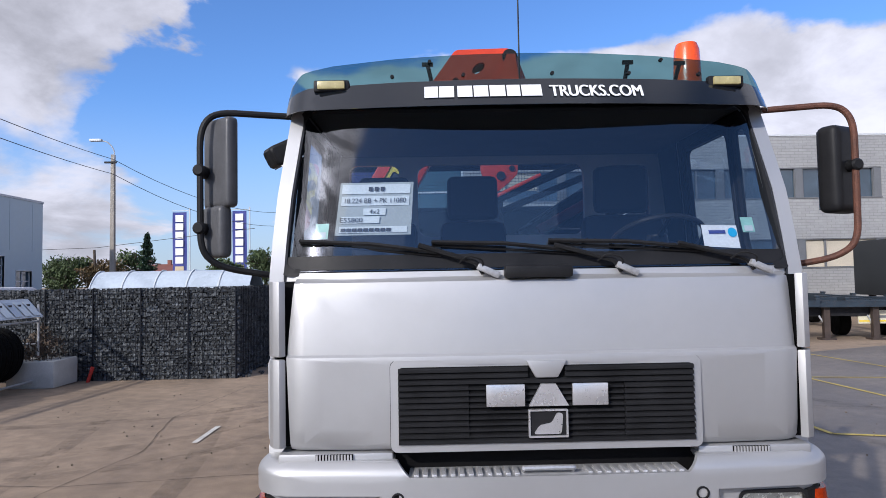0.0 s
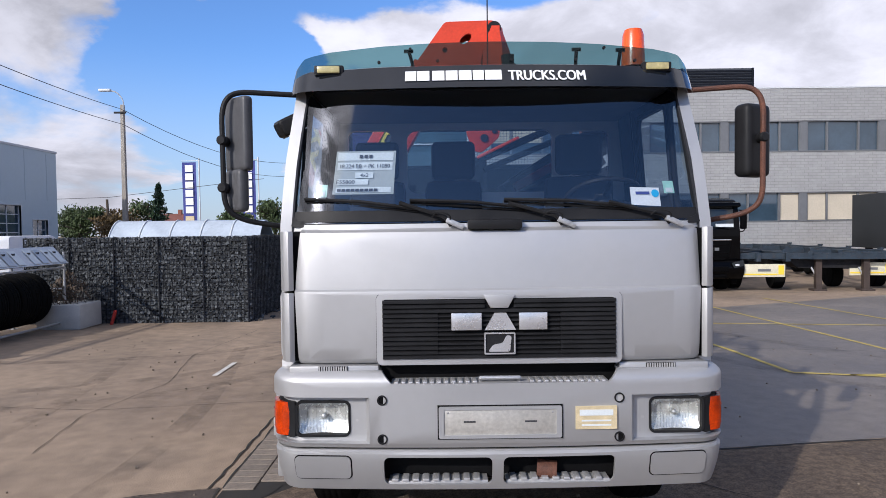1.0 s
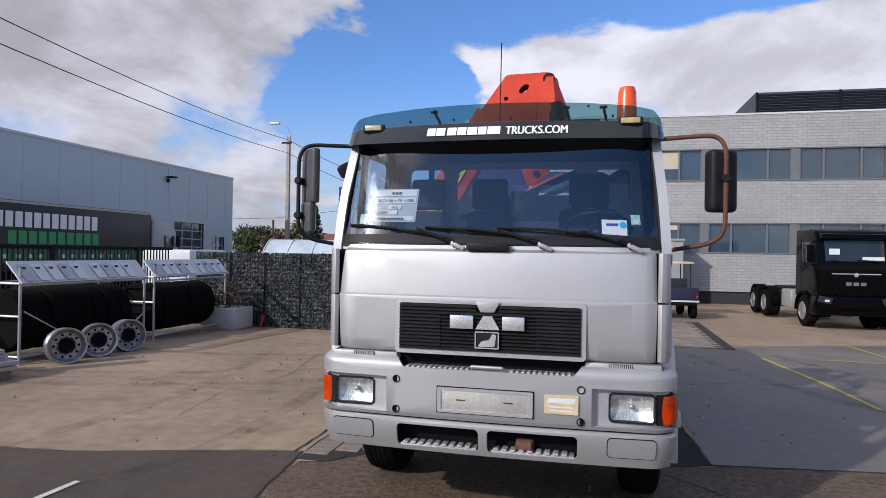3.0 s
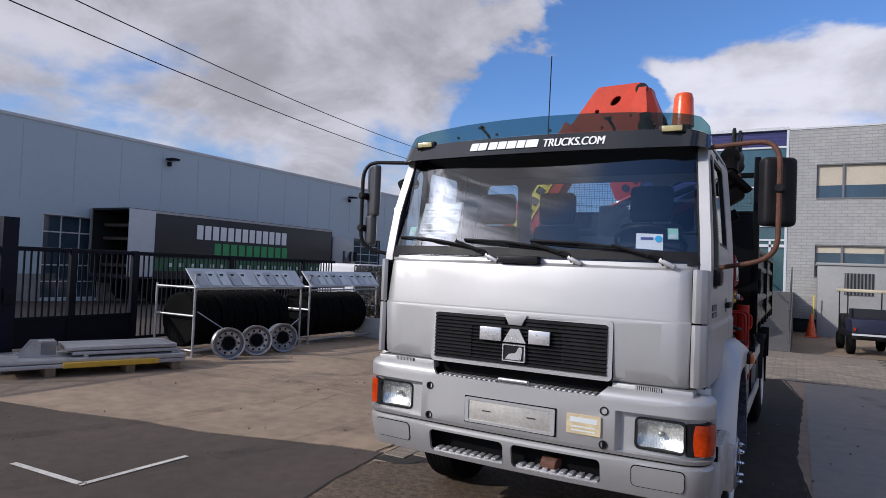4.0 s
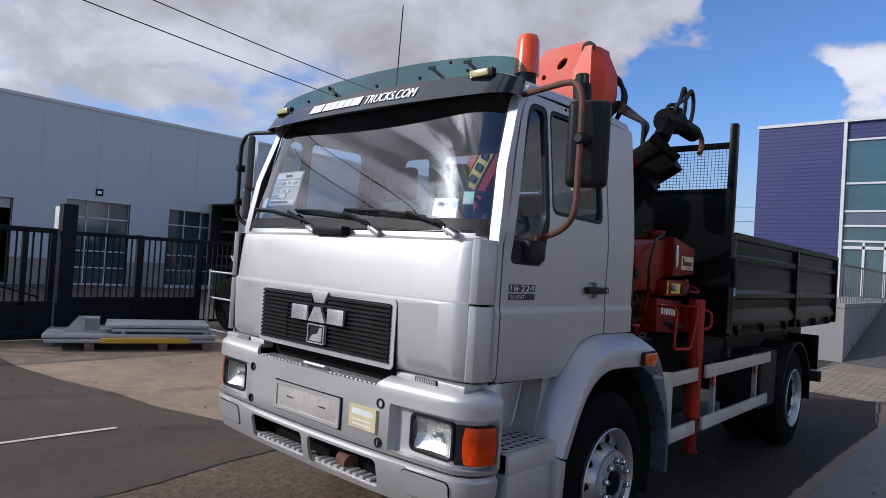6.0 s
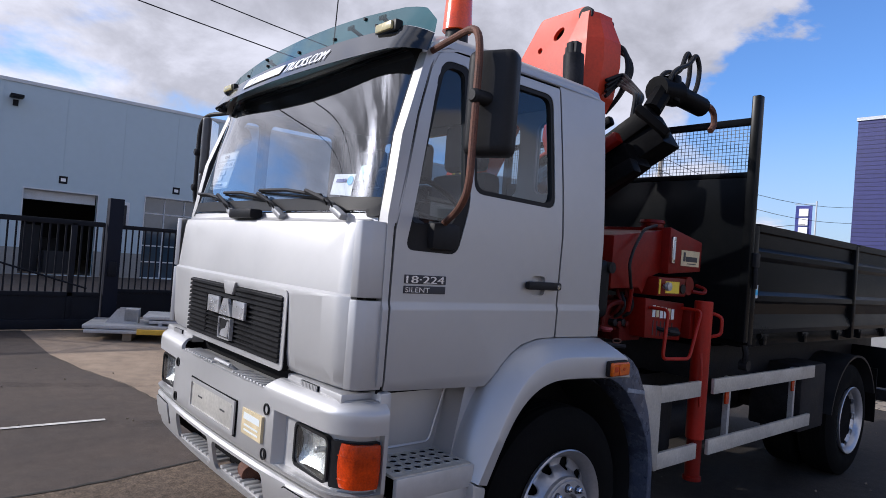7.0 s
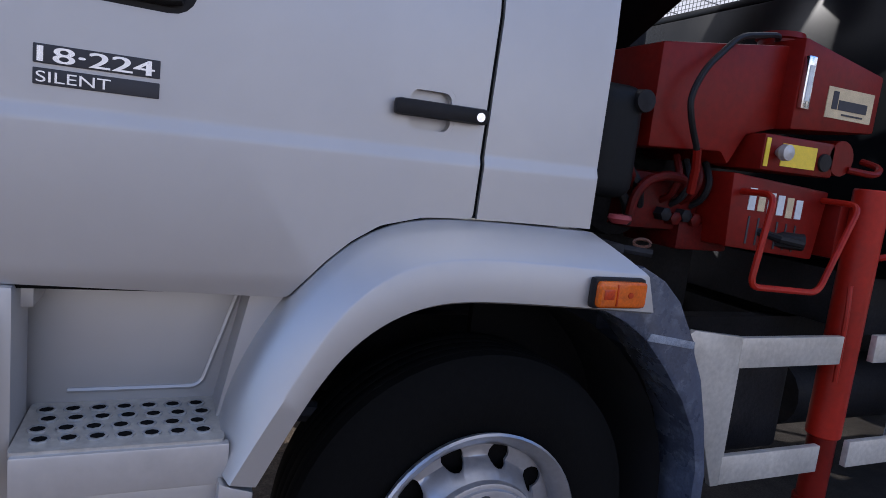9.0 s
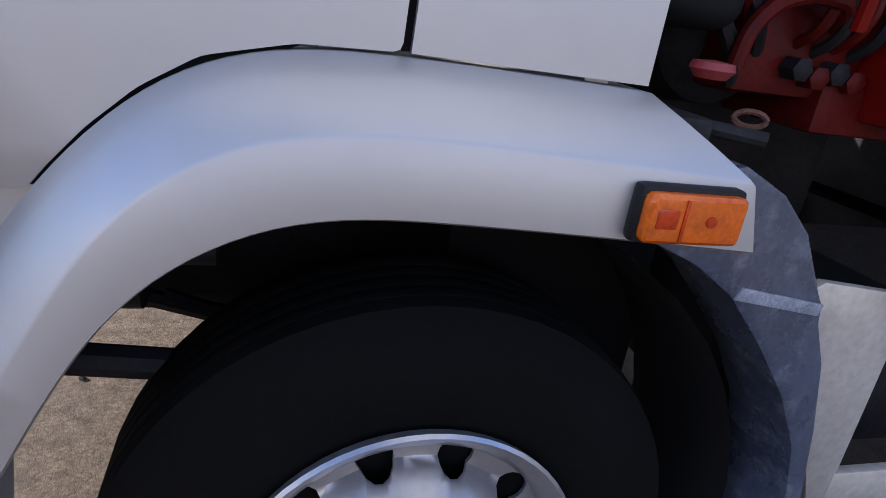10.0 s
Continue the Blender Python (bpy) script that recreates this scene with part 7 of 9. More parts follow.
def wheel_simple(par, x, y, z, r, w, axis="x", m=RUBBER, name="wheel"):
    at = (x, y, z)
    t = part(name, lathe(bmesh.new(), [(-w / 2, r * 0.6), (-w / 2, r * 0.92), (-w / 2 + 0.03, r), (w / 2 - 0.03, r), (w / 2, r * 0.92), (w / 2, r * 0.6)], axis, 28, at), m, par)
    part("rim", lathe(bmesh.new(), [(-w / 2 + 0.03, r * 0.6), (-w / 2 + 0.08, r * 0.5), (-w / 2 + 0.10, 0.0001)], axis, 20, at), RIM, t)
    part("rim", lathe(bmesh.new(), [(w / 2 - 0.03, r * 0.6), (w / 2 - 0.08, r * 0.5), (w / 2 - 0.10, 0.0001)], axis, 20, at), RIM, t)
    return t


def build_trailer():
    """The box trailer that stands along the warehouse."""
    tb = mat("black_curtain", (0.016, 0.018, 0.018), 0.5, 0, 0.2, 0.7, 0.1, 5, 0.1)
    green = mat("green_band", (0.02, 0.14, 0.055), 0.5, 0, 0.2, 0.8)
    g2 = mat("bright_green_print", (0.04, 0.30, 0.10), 0.55, 0, 0.08)
    t = thing("box_trailer", "black curtain sided trailer with open rear doors", "trailer")
    x0, x1, y0, y1, zb, zt = -23.85, -21.4, 11.72, 24.2, 1.05, 3.72
    part("curtain", bx(x1 - 0.05, x1, y0 + 1.1, y1, zb, zt - 0.1, 0.01), tb, t)
    part("far_side", bx(x0, x0 + 0.05, y0, y1, zb, zt), tb, t)
    part("roof", bx(x0, x1, y0, y1, zt - 0.08, zt, 0.01), tb, t)
    part("top_rail", bx(x1, x1 + 0.02, y0, y1, zt - 0.12, zt - 0.02), GALV, t)
    part("deck", bx(x0, x1, y0, y1, zb - 0.15, zb), DARKIN, t)
    part("front_wall", bx(x0, x1, y1 - 0.05, y1, zb, zt), tb, t)
    part("folded_door", bx(x1, x1 + 0.05, y0 + 0.02, y0 + 1.18, zb - 0.05, zt - 0.05, 0.01), FRAMEW, t, "white rear door folded flat")
    part("rear_frame", bx(x0 - 0.02, x0 + 0.08, y0 - 0.03, y0 + 0.03, zb, zt), GALV, t)
    for k in range(4):
        part("load_shelf", bx(x0 + 0.1, x1 - 0.2, y0 + 0.5, y0 + 1.6, zb + 0.3 + 0.55 * k, zb + 0.42 + 0.55 * k), mat("load_brown", (0.09, 0.06, 0.04), 0.8), t)
    part("green_band", bx(x1 - 0.02, x1 + 0.006, y0 + 1.2, y1 - 0.05, 1.25, 1.78), green, t)
    for k in range(13):
        a = 15.0 + k * 0.435
        part("name_bar", bx(x1, x1 + 0.008, a, a + 0.33, 2.66, 3.28), WHITE, t)
    for k in range(10):
        a = 16.0 + k * 0.475
        part("name_bar", bx(x1, x1 + 0.008, a, a + 0.36, 2.0, 2.52), g2, t)
    for k in range(18):
        a = 13.6 + k * 0.55
        part("small_bar", bx(x1 + 0.004, x1 + 0.010, a, a + 0.22, 1.42, 1.58), PAPER, t)
    for y in (13.2, 14.5, 15.8, 22.4):
        for x in (x0 + 0.2, x1 - 0.2):
            wheel_simple(t, x, y, 0.44, 0.48, 0.35)
    part("chassis", bx(x0 + 0.7, x1 - 0.7, y0, y1, 0.7, 0.92), VOID, t)
    cab = thing("tractor_unit", "silver grey tractor unit coupled to the trailer", "truck")
    gm = mat("grey_cab_paint", (0.32, 0.34, 0.36), 0.35, 0.3, 0.05, 1)
    part("cab_body", prism(bmesh.new(), soften([(24.35, 0.5), (26.5, 0.5), (26.55, 1.7), (26.25, 2.9), (25.6, 3.35), (24.5, 3.45), (24.35, 3.3)], 0.15), "x", x0 + 0.05, x1 - 0.05, 0.05), gm, cab)
    part("side_window", bx(x1 - 0.06, x1 - 0.03, 25.3, 26.1, 1.9, 2.6, 0.01), PANE, cab)
    part("mirror", bx(x1, x1 + 0.2, 26.2, 26.35, 2.0, 2.6, 0.04), BLACKP, cab)
    for y in (25.8,):
        wheel_simple(cab, x1 - 0.2, y, 0.2, 0.5, 0.32)
        wheel_simple(cab, x0 + 0.2, y, 0.2, 0.5, 0.32)


build_trailer()


def build_fence():
    g = thing("sliding_gate", "dark steel sliding gate with upright bars", "gate")
    X = -9.5
    part("top_rail", bx(X - 0.04, X + 0.04, -9, 1.42, 1.86, 1.95, 0.008), STEELBL, g)
    part("mid_rail", bx(X - 0.04, X + 0.04, -9, 1.42, 0.60, 0.68, 0.008), STEELBL, g)
    part("lower_panel", bx(X - 0.02, X + 0.02, -9, 1.42, 0.10, 0.62), STEELBL, g)
    part("bottom_beam", bx(X - 0.07, X + 0.07, -9, 1.42, 0.03, 0.20, 0.01), STEELBL, g)
    for y in (-6.0, -3.4, -0.85, 0.9):
        part("stile", bx(X - 0.04, X + 0.04, y, y + 0.09, 0.2, 1.90, 0.006), STEELBL, g)
    me = finish(bx(-0.014, 0.014, -0.014, 0.014, 0.66, 1.88), "bar", STEELBL, 0)
    for k in range(85):
        ob = new("bar", me)
        ob.parent = g
        ob.location = (X, -8.94 + k * 0.122, 0)
    bm = bmesh.new()
    tube(bm, [(X + 0.05, -2.2, 1.80), (X + 0.05, 1.2, 0.75)], 0.018, 6)
    part("brace", bm, STEELBL, g)
    p = thing("gate_post", "thick dark blue steel gate post", "post")
    part("shaft", bx(X - 0.11, X + 0.11, 1.46, 1.70, 0, 2.40, 0.01), mat("navy_post", (0.007, 0.009, 0.017), 0.5, 0.0, 0.1, spec=0.15), p)
    part("lock_box", bx(X + 0.11, X + 0.16, 1.5, 1.64, 1.0, 1.25, 0.01), STEELBL, p)
    ib = thing("intercom_box", "pale grey intercom box on a pole by the gate", "intercom")
    part("pole", bx(-11.25, -11.15, 2.0, 2.1, 0, 1.86), STEELBL, ib)
    part("case", bx(-11.35, -11.05, 1.9, 2.2, 1.85, 2.42, 0.02), FRAMEW, ib)
    part("panel", bx(-11.05, -11.03, 1.96, 2.14, 1.92, 2.36, 0.01), DARKIN, ib)
    f = thing("fence", "dark steel bar fence behind the tyre racks", "fence")
    X = -10.6
    part("top_rail", bx(X - 0.03, X + 0.03, 1.7, 11.2, 1.86, 1.94, 0.006), STEELBL, f)
    part("mid_rail", bx(X - 0.03, X + 0.03, 1.7, 4.6, 0.58, 0.66, 0.006), STEELBL, f)
    part("low_rail", bx(X - 0.03, X + 0.03, 1.7, 11.2, 0.10, 0.16, 0.006), STEELBL, f)
    part("lower_panel", bx(X - 0.02, X + 0.02, 1.7, 4.6, 0.12, 0.60), STEELBL, f)
    for y in (1.7, 3.3, 4.6, 7.2, 9.8):
        part("post", bx(X - 0.05, X + 0.05, y - 0.06, y + 0.06, -0.1, 1.95, 0.006), STEELBL, f)
    me2 = finish(bx(-0.013, 0.013, -0.013, 0.013, 0.12, 1.88), "bar", STEELBL, 0)
    for k in range(78):
        ob = new("bar", me2)
        ob.parent = f
        ob.location = (X, 1.82 + k * 0.12, 0)


build_fence()


def build_racks():
    tyre_me = finish(lathe(bmesh.new(), [(-0.13, 0.30), (-0.15, 0.40), (-0.145, 0.49), (-0.11, 0.525), (-0.07, 0.53), (-0.065, 0.515), (-0.055, 0.515), (-0.05, 0.53), (-0.006, 0.53), (-0.002, 0.515), (0.002, 0.515), (0.006, 0.53), (0.05, 0.53), (0.055, 0.515), (0.065, 0.515), (0.07, 0.53), (0.11, 0.525), (0.145, 0.49), (0.15, 0.40), (0.13, 0.30)], "y", 40), "tyre", RUBBER, 40)
    cols = mat("notice_sleeve", (0.45, 0.47, 0.47), 0.35, 0, 0.15, 3, 0, 60, 0.3)
    n = 0
    for y0, y1 in ((4.25, 7.15), (7.45, 10.1)):
        r = thing("tyre_rack", "galvanised tube rack filled with truck tyres", "rack", group="tyre racks")
        xs = (-8.25, -9.35)
        for x in xs:
            for y in (y0, y1):
                bm = tube(bmesh.new(), [(x, y, gz(y)), (x, y, 1.55 if x > -9 else 1.35)], 0.024, 10)
                p = part("upright", bm, GALV, r)
                part("foot", bx(x - 0.06, x + 0.06, y - 0.06, y + 0.06, gz(y), gz(y) + 0.012), GALV, p)
            for z in (0.12, 1.27):
                part("rail", tube(bmesh.new(), [(x, y0, z + gz((y0 + y1) / 2)), (x, y1, z + gz((y0 + y1) / 2))], 0.022, 10), GALV, r)
        for y in (y0, y1):
            for z in (0.12, 0.77, 1.30):
                part("cross_tube", tube(bmesh.new(), [(xs[0], y, z), (xs[1], y, z)], 0.02, 8), GALV, r)
        bd = part("notice_board", prism(bmesh.new(), [(-8.18, 1.30), (-8.16, 1.31), (-8.48, 1.66), (-8.50, 1.645)], "y", y0 - 0.05, y1 + 0.02), FRAMEW, r, "sloping board of notices in sleeves")
        k = 0
        y = y0 + 0.05
        while y < y1 - 0.25:
            a, b = Vector((-8.178, 0, 1.345)), Vector((-8.418, 0, 1.607))
            q = part("notice", prism(bmesh.new(), [(a.x + 0.008, a.z), (a.x + 0.011, a.z + 0.002), (b.x + 0.011, b.z + 0.002), (b.x + 0.008, b.z)], "y", y, y + 0.21), PAPER if k % 3 else cols, bd)
            m2 = a.lerp(b, 0.72)
            part("print_bar", bx(m2.x - 0.02, m2.x + 0.022, y + 0.05, y + 0.12, m2.z - 0.005, m2.z + 0.03), INK, bd)
            y += 0.27 if k % 5 != 4 else 0.45
            k += 1
        cnt = int((y1 - y0 - 0.2) / 0.315)
        for i in range(cnt):
            y = y0 + 0.24 + i * 0.315
            ob = new("tyre", tyre_me)
            ob.matrix_basis = pose(-8.80 + random.uniform(-0.03, 0.03), y, 0.145 + 0.52 + gz((y0 + y1) / 2), random.uniform(-3, 3), 0, random.uniform(-3, 3))
            tagged(ob, "black used truck tyre standing in the rack", "tyre", "tyres in the racks")
    bm = bmesh.new()
    tube(bm, [(-8.22, 4.3, 0.85), (-8.05, 4.9, 0.45), (-8.0, 5.4, 0.38), (-8.02, 6.4, 0.35), (-8.2, 7.1, 0.6)], 0.012, 6, 0.2)
    solid("lock_chain", bm, GALV, "steel chain threaded through the rims", "chain")
    prof = [(-0.14, 0.245), (-0.135, 0.29), (-0.12, 0.292), (-0.10, 0.262), (-0.03, 0.235), (0.05, 0.25), (0.11, 0.265), (0.13, 0.292), (0.145, 0.29), (0.14, 0.262), (0.10, 0.245), (0.05, 0.215), (0.045, 0.15), (0.06, 0.13), (0.04, 0.12), (0.03, 0.125), (0.02, 0.21), (-0.05, 0.215)]
    rim_me = finish(lathe(bmesh.new(), prof, "x", 40), "rim", mat("bare_steel_rim", (0.36, 0.36, 0.37), 0.34, 0.8, 0.2, 6, 0.03, 90), 40)
    # near-black discs laid on the rim paint the shade in its holes
    hub_me = finish(lathe(bmesh.new(), [(0.0, 0.118), (0.002, 0.118), (0.002, 0.0001)], "x", 24), "hub_hole", VOID, 0)
    hole_me = finish(lathe(bmesh.new(), [(-0.002, 0.022), (0.003, 0.022), (0.003, 0.0001)], "x", 10), "hand_hole", VOID, 0)
    bolt_me = finish(lathe(bmesh.new(), [(0.0, 0.010), (0.004, 0.010), (0.004, 0.0001)], "x", 8), "bolt_hole", VOID, 0)
    for k, (y, rz, x) in enumerate(((4.60, -32, -7.70), (5.33, -38, -7.72), (6.02, -28, -7.70))):
        e = tagged(new("spare_rim", rim_me), "bare galvanised truck rim leaning on the rack", "rim", "spare rims")
        e.matrix_basis = pose(x, y, 0.289, 0, -5, rz)
        h = new("hub_hole", hub_me)
        h.parent = e
        h.location = (0.0605, 0, 0)
        for j in range(10):
            a = 2 * math.pi * j / 10
            h = new("hand_hole", hole_me)
            h.parent = e
            h.location = (0.047, 0.185 * math.cos(a), 0.185 * math.sin(a))
            h2 = new("bolt_hole", bolt_me)
            h2.parent = e
            h2.location = (0.058, 0.14 * math.cos(a + 0.3), 0.14 * math.sin(a + 0.3))


build_racks()


def build_stack():
    R = pose(-8.35, 2.50, 0, 0, 0, -22)
    wood = mat("weathered_timber", (0.22, 0.16, 0.10), 0.8, 0, 0.25, 6, 0.3, 60)
    s = thing("scaffold_boards", "stack of galvanised scaffold boards on timber blocks", "boards", (-8.35, 2.50, 0), -22)
    for k in range(5):
        x = -0.42 + k * 0.21
        b = part("board", bx(x, x + 0.20, -1.42, 1.20, 0.20, 0.26, 0.008), GALV, s)
    for k in range(5):
        x = -0.40 + k * 0.21
        part("board", bx(x, x + 0.20, -1.39, 1.18, 0.13, 0.19, 0.008), GALV, s)
    for k in range(4):
        x = -0.35 + k * 0.21
        part("board", bx(x, x + 0.20, -0.45, 1.12, 0.29, 0.345, 0.008), GALV, s)
        part("board", bx(x, x + 0.20, -0.55, 1.08, 0.36, 0.415, 0.008), GALV, s)
    for y in (-0.3, 1.0):
        part("spacer", bx(-0.4, 0.5, y, y + 0.06, 0.262, 0.29), GALV, s)
    part("yellow_beam", bx(0.62, 0.69, -0.6, 0.75, 0.13, 0.21, 0.006), mat("yellow_beam_paint", (0.62, 0.36, 0.03), 0.5, 0, 0.12, 8), s, "yellow painted beam")
    for y in (-0.75, 0.35, 1.05):
        part("timber_block", bx(-0.45, 0.60, y - 0.07, y + 0.07, 0.0, 0.13, 0.01), wood, s)
    c = thing("galvanised_bracket", "galvanised welded bracket lying on the boards", "bracket", (-8.55, 1.65, 0.26), -22)
    part("plate", prism(bmesh.new(), [(-0.28, 0.0), (0.22, 0.0), (0.22, 0.24), (-0.10, 0.24)], "y", -0.15, -0.14), GALV, c)
    part("plate", prism(bmesh.new(), [(-0.28, 0.0), (0.22, 0.0), (0.22, 0.24), (-0.10, 0.24)], "y", 0.14, 0.15), GALV, c)
    part("sleeve", bx(0.0, 0.22, -0.15, 0.15, 0.02, 0.23, 0.01), GALV, c)
    c.rotation_euler = (0, 0, radians(68))


build_stack()


def build_gabion():
    x0, x1, y0, h = -9.6, -4.62, 10.9, 1.93
    g = thing("gabion_wall", "dark stone filled wire gabion wall", "wall")
    base = gz(11)
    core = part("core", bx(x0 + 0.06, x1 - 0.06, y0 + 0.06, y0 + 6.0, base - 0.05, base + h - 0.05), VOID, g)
    rnd = random.Random(11)
    stone = mat("dark_basalt", (0.055, 0.06, 0.064), 0.75, 0, 0.35, 14, 0.5, 60, 0, 0.3)
    nt = stone.node_tree
    geo = nt.nodes.new("ShaderNodeNewGeometry")
    b = nt.nodes["Principled BSDF"]
    mr = nt.nodes.new("ShaderNodeMapRange")
    mr.inputs["To Min"].default_value, mr.inputs["To Max"].default_value = 0.45, 1.9
    nt.links.new(geo.outputs["Random Per Island"], mr.inputs["Value"])
    sc = nt.nodes.new("ShaderNodeVectorMath")
    sc.operation = "SCALE"
    src = b.inputs["Base Color"].links[0].from_socket
    nt.links.new(src, sc.inputs[0])
    nt.links.new(mr.outputs[0], sc.inputs["Scale"])
    nt.links.new(sc.outputs[0], b.inputs["Base Color"])
    vs, fs = [], []
    cube = [(-1, -1, -1), (1, -1, -1), (1, 1, -1), (-1, 1, -1), (-1, -1, 1), (1, -1, 1), (1, 1, 1), (-1, 1, 1)]
    quads = [(0, 3, 2, 1), (4, 5, 6, 7), (0, 1, 5, 4), (1, 2, 6, 5), (2, 3, 7, 6), (3, 0, 4, 7)]

    def rock(x, y, z, sx, sy, sz):
        i = len(vs)
        e = Euler((rnd.uniform(-0.5, 0.5), rnd.uniform(-0.5, 0.5), rnd.uniform(-0.5, 0.5))).to_matrix()
        for cx, cy, cz in cube:
            p = e @ Vector((cx * sx * rnd.uniform(0.6, 1), cy * sy * rnd.uniform(0.6, 1), cz * sz * rnd.uniform(0.6, 1)))
            vs.append((x + p.x, y + p.y, z + p.z))
        fs.extend([tuple(i + k for k in q) for q in quads])
    z = base + 0.02
    while z < base + h - 0.02:
        x = x0
        while x < x1:
            w = rnd.uniform(0.05, 0.10)
            rock(x + w / 2, y0 + 0.05 + rnd.uniform(0, 0.02), z + rnd.uniform(-0.01, 0.01), w * 0.58, 0.05, 0.034)
            x += w
        y = y0
        while y < y0 + 5.5:
            w = rnd.uniform(0.06, 0.12)
            rock(x1 - 0.05, y + w / 2, z + rnd.uniform(-0.01, 0.01), 0.05, w * 0.58, 0.034)
            y += w
        z += 0.055
    me = bpy.data.meshes.new("stones")
    me.from_pydata(vs, [], fs)
    me.materials.append(stone)
    ob = new("stones", me)
    ob.parent = g
    tagged(ob, "dark broken basalt stones", kind="stuff")
    vs2, fs2 = [], []

    def wire(a, b, r=0.004):
        i = len(vs2)
        d = [abs(b[k] - a[k]) for k in range(3)]
        ax = d.index(max(d))
        o = [k for k in range(3) if k != ax]
        for p in (a, b):
            for du, dv in ((-r, -r), (r, -r), (r, r), (-r, r)):
                q = list(p)
                q[o[0]] += du
                q[o[1]] += dv
                vs2.append(tuple(q))
        fs2.extend([(i + k, i + (k + 1) % 4, i + 4 + (k + 1) % 4, i + 4 + k) for k in range(4)])
    for k in range(51):
        x = x0 + (x1 - x0) * k / 50
        wire((x, y0 - 0.01, base), (x, y0 - 0.01, base + h), 0.012 if k % 10 == 0 else 0.004)
    for k in range(20):
        z = base + h * k / 19
        wire((x0, y0 - 0.012, z), (x1, y0 - 0.012, z))
        wire((x1 + 0.01, y0, z), (x1 + 0.01, y0 + 5.5, z))
    for k in range(45):
        y = y0 + 5.5 * k / 44
        wire((x1 + 0.012, y, base), (x1 + 0.012, y, base + h))
    me = bpy.data.meshes.new("wire_cage")
    me.from_pydata(vs2, [], fs2)
    me.materials.append(STEELBL)
    ob = new("wire_cage", me)
    ob.parent = g
    tagged(ob, "thin dark wire cage", kind="stuff")
    # spilled stones at its foot
    bm = bmesh.new()
    for k in range(30):
        s = rnd.uniform(0.03, 0.07)
        x, y = x1 + rnd.uniform(0.0, 0.5), y0 + rnd.uniform(0.0, 2.5)
        bmesh.ops.create_cube(bm, size=s, matrix=Matrix.Translation((x, y, gz(y) + s * 0.35)) @ Euler((rnd.random(), rnd.random(), rnd.random())).to_matrix().to_4x4())
    solid("spilled_stones", bm, stone, "dark stones spilled beside the gabion wall", "stones", kind="stuff", smooth=0)
    p = thing("planter", "pale concrete planter trough with dry shrubs", "planter")
    part("trough", bx(-8.75, -7.83, 9.9, 10.75, gz(10), gz(10) + 0.52, 0.03), mat("pale_concrete", (0.46, 0.45, 0.42), 0.8, 0, 0.12, 3, 0.2, 50), p)
    vs3, fs3 = [], []
    for k in range(700):
        a, r0, hh = rnd.uniform(0, 6.28), rnd.uniform(0, 1), rnd.uniform(0, 1)
        x, y, z = -8.3 + 0.42 * r0 * math.cos(a), 10.32 + 0.38 * r0 * math.sin(a), gz(10) + 0.5 + 0.75 * hh * (1 - 0.5 * r0)
        s = rnd.uniform(0.015, 0.04)
        e = Euler((rnd.uniform(0, 3), rnd.uniform(0, 3), rnd.uniform(0, 3))).to_matrix()
        i = len(vs3)
        for q in ((-s, -s * 0.4, 0), (s, -s * 0.4, 0), (s, s * 0.4, 0), (-s, s * 0.4, 0)):
            w = e @ Vector(q)
            vs3.append((x + w.x, y + w.y, z + w.z))
        fs3.append((i, i + 1, i + 2, i + 3))
    me = bpy.data.meshes.new("shrub")
    me.from_pydata(vs3, [], fs3)
    me.materials.append(mat("dry_shrub_leaf", (0.07, 0.05, 0.035), 0.8, 0, 0.4, 9))
    ob = new("shrub", me)
    ob.parent = p
    tagged(ob, "brown dry shrub", kind="stuff")
    c = thing("red_hydrant_stand", "leaning red post before the gabion wall", "post")
    part("shaft", tube(bmesh.new(), [(-7.60, 10.7, gz(10.7)), (-7.50, 10.7, 0.22)], 0.035, 10), mat("red_plastic", (0.45, 0.03, 0.02), 0.5), c)
    # arched canopy behind
    cn = thing("bicycle_shelter", "arched clear plastic shelter roof behind the gabion wall", "shelter")
    film = mat("milky_polycarbonate", (0.42, 0.48, 0.54), 0.3, 0, 0.1, 1, 0.05, 20, 0.3)
    for k in range(5):
        xa, xb = -8.6 + k * 0.76, -8.6 + (k + 1) * 0.76
        bm = bmesh.new()
        pts = [(12.5 + 1.5 * (i / 10), base + h - 0.15 + 0.55 * math.sin(math.pi * (i / 10) ** 0.85)) for i in range(11)]
        prism(bm, pts + [(y, z - 0.02) for y, z in pts[::-1]], "x", xa + 0.02, xb - 0.02)
        part("roof_pane", bm, film, cn)
        part("rib", tube(bmesh.new(), [(xa, y, z + 0.01) for y, z in pts], 0.02, 6), FRAMEW, cn)
    for x in (-8.6, -4.8):
        for y in (12.5, 14.0):
            part("shelter_post", tube(bmesh.new(), [(x, y, gz(y)), (x, y, base + h)], 0.03, 8), FRAMEW, cn)


build_gabion()


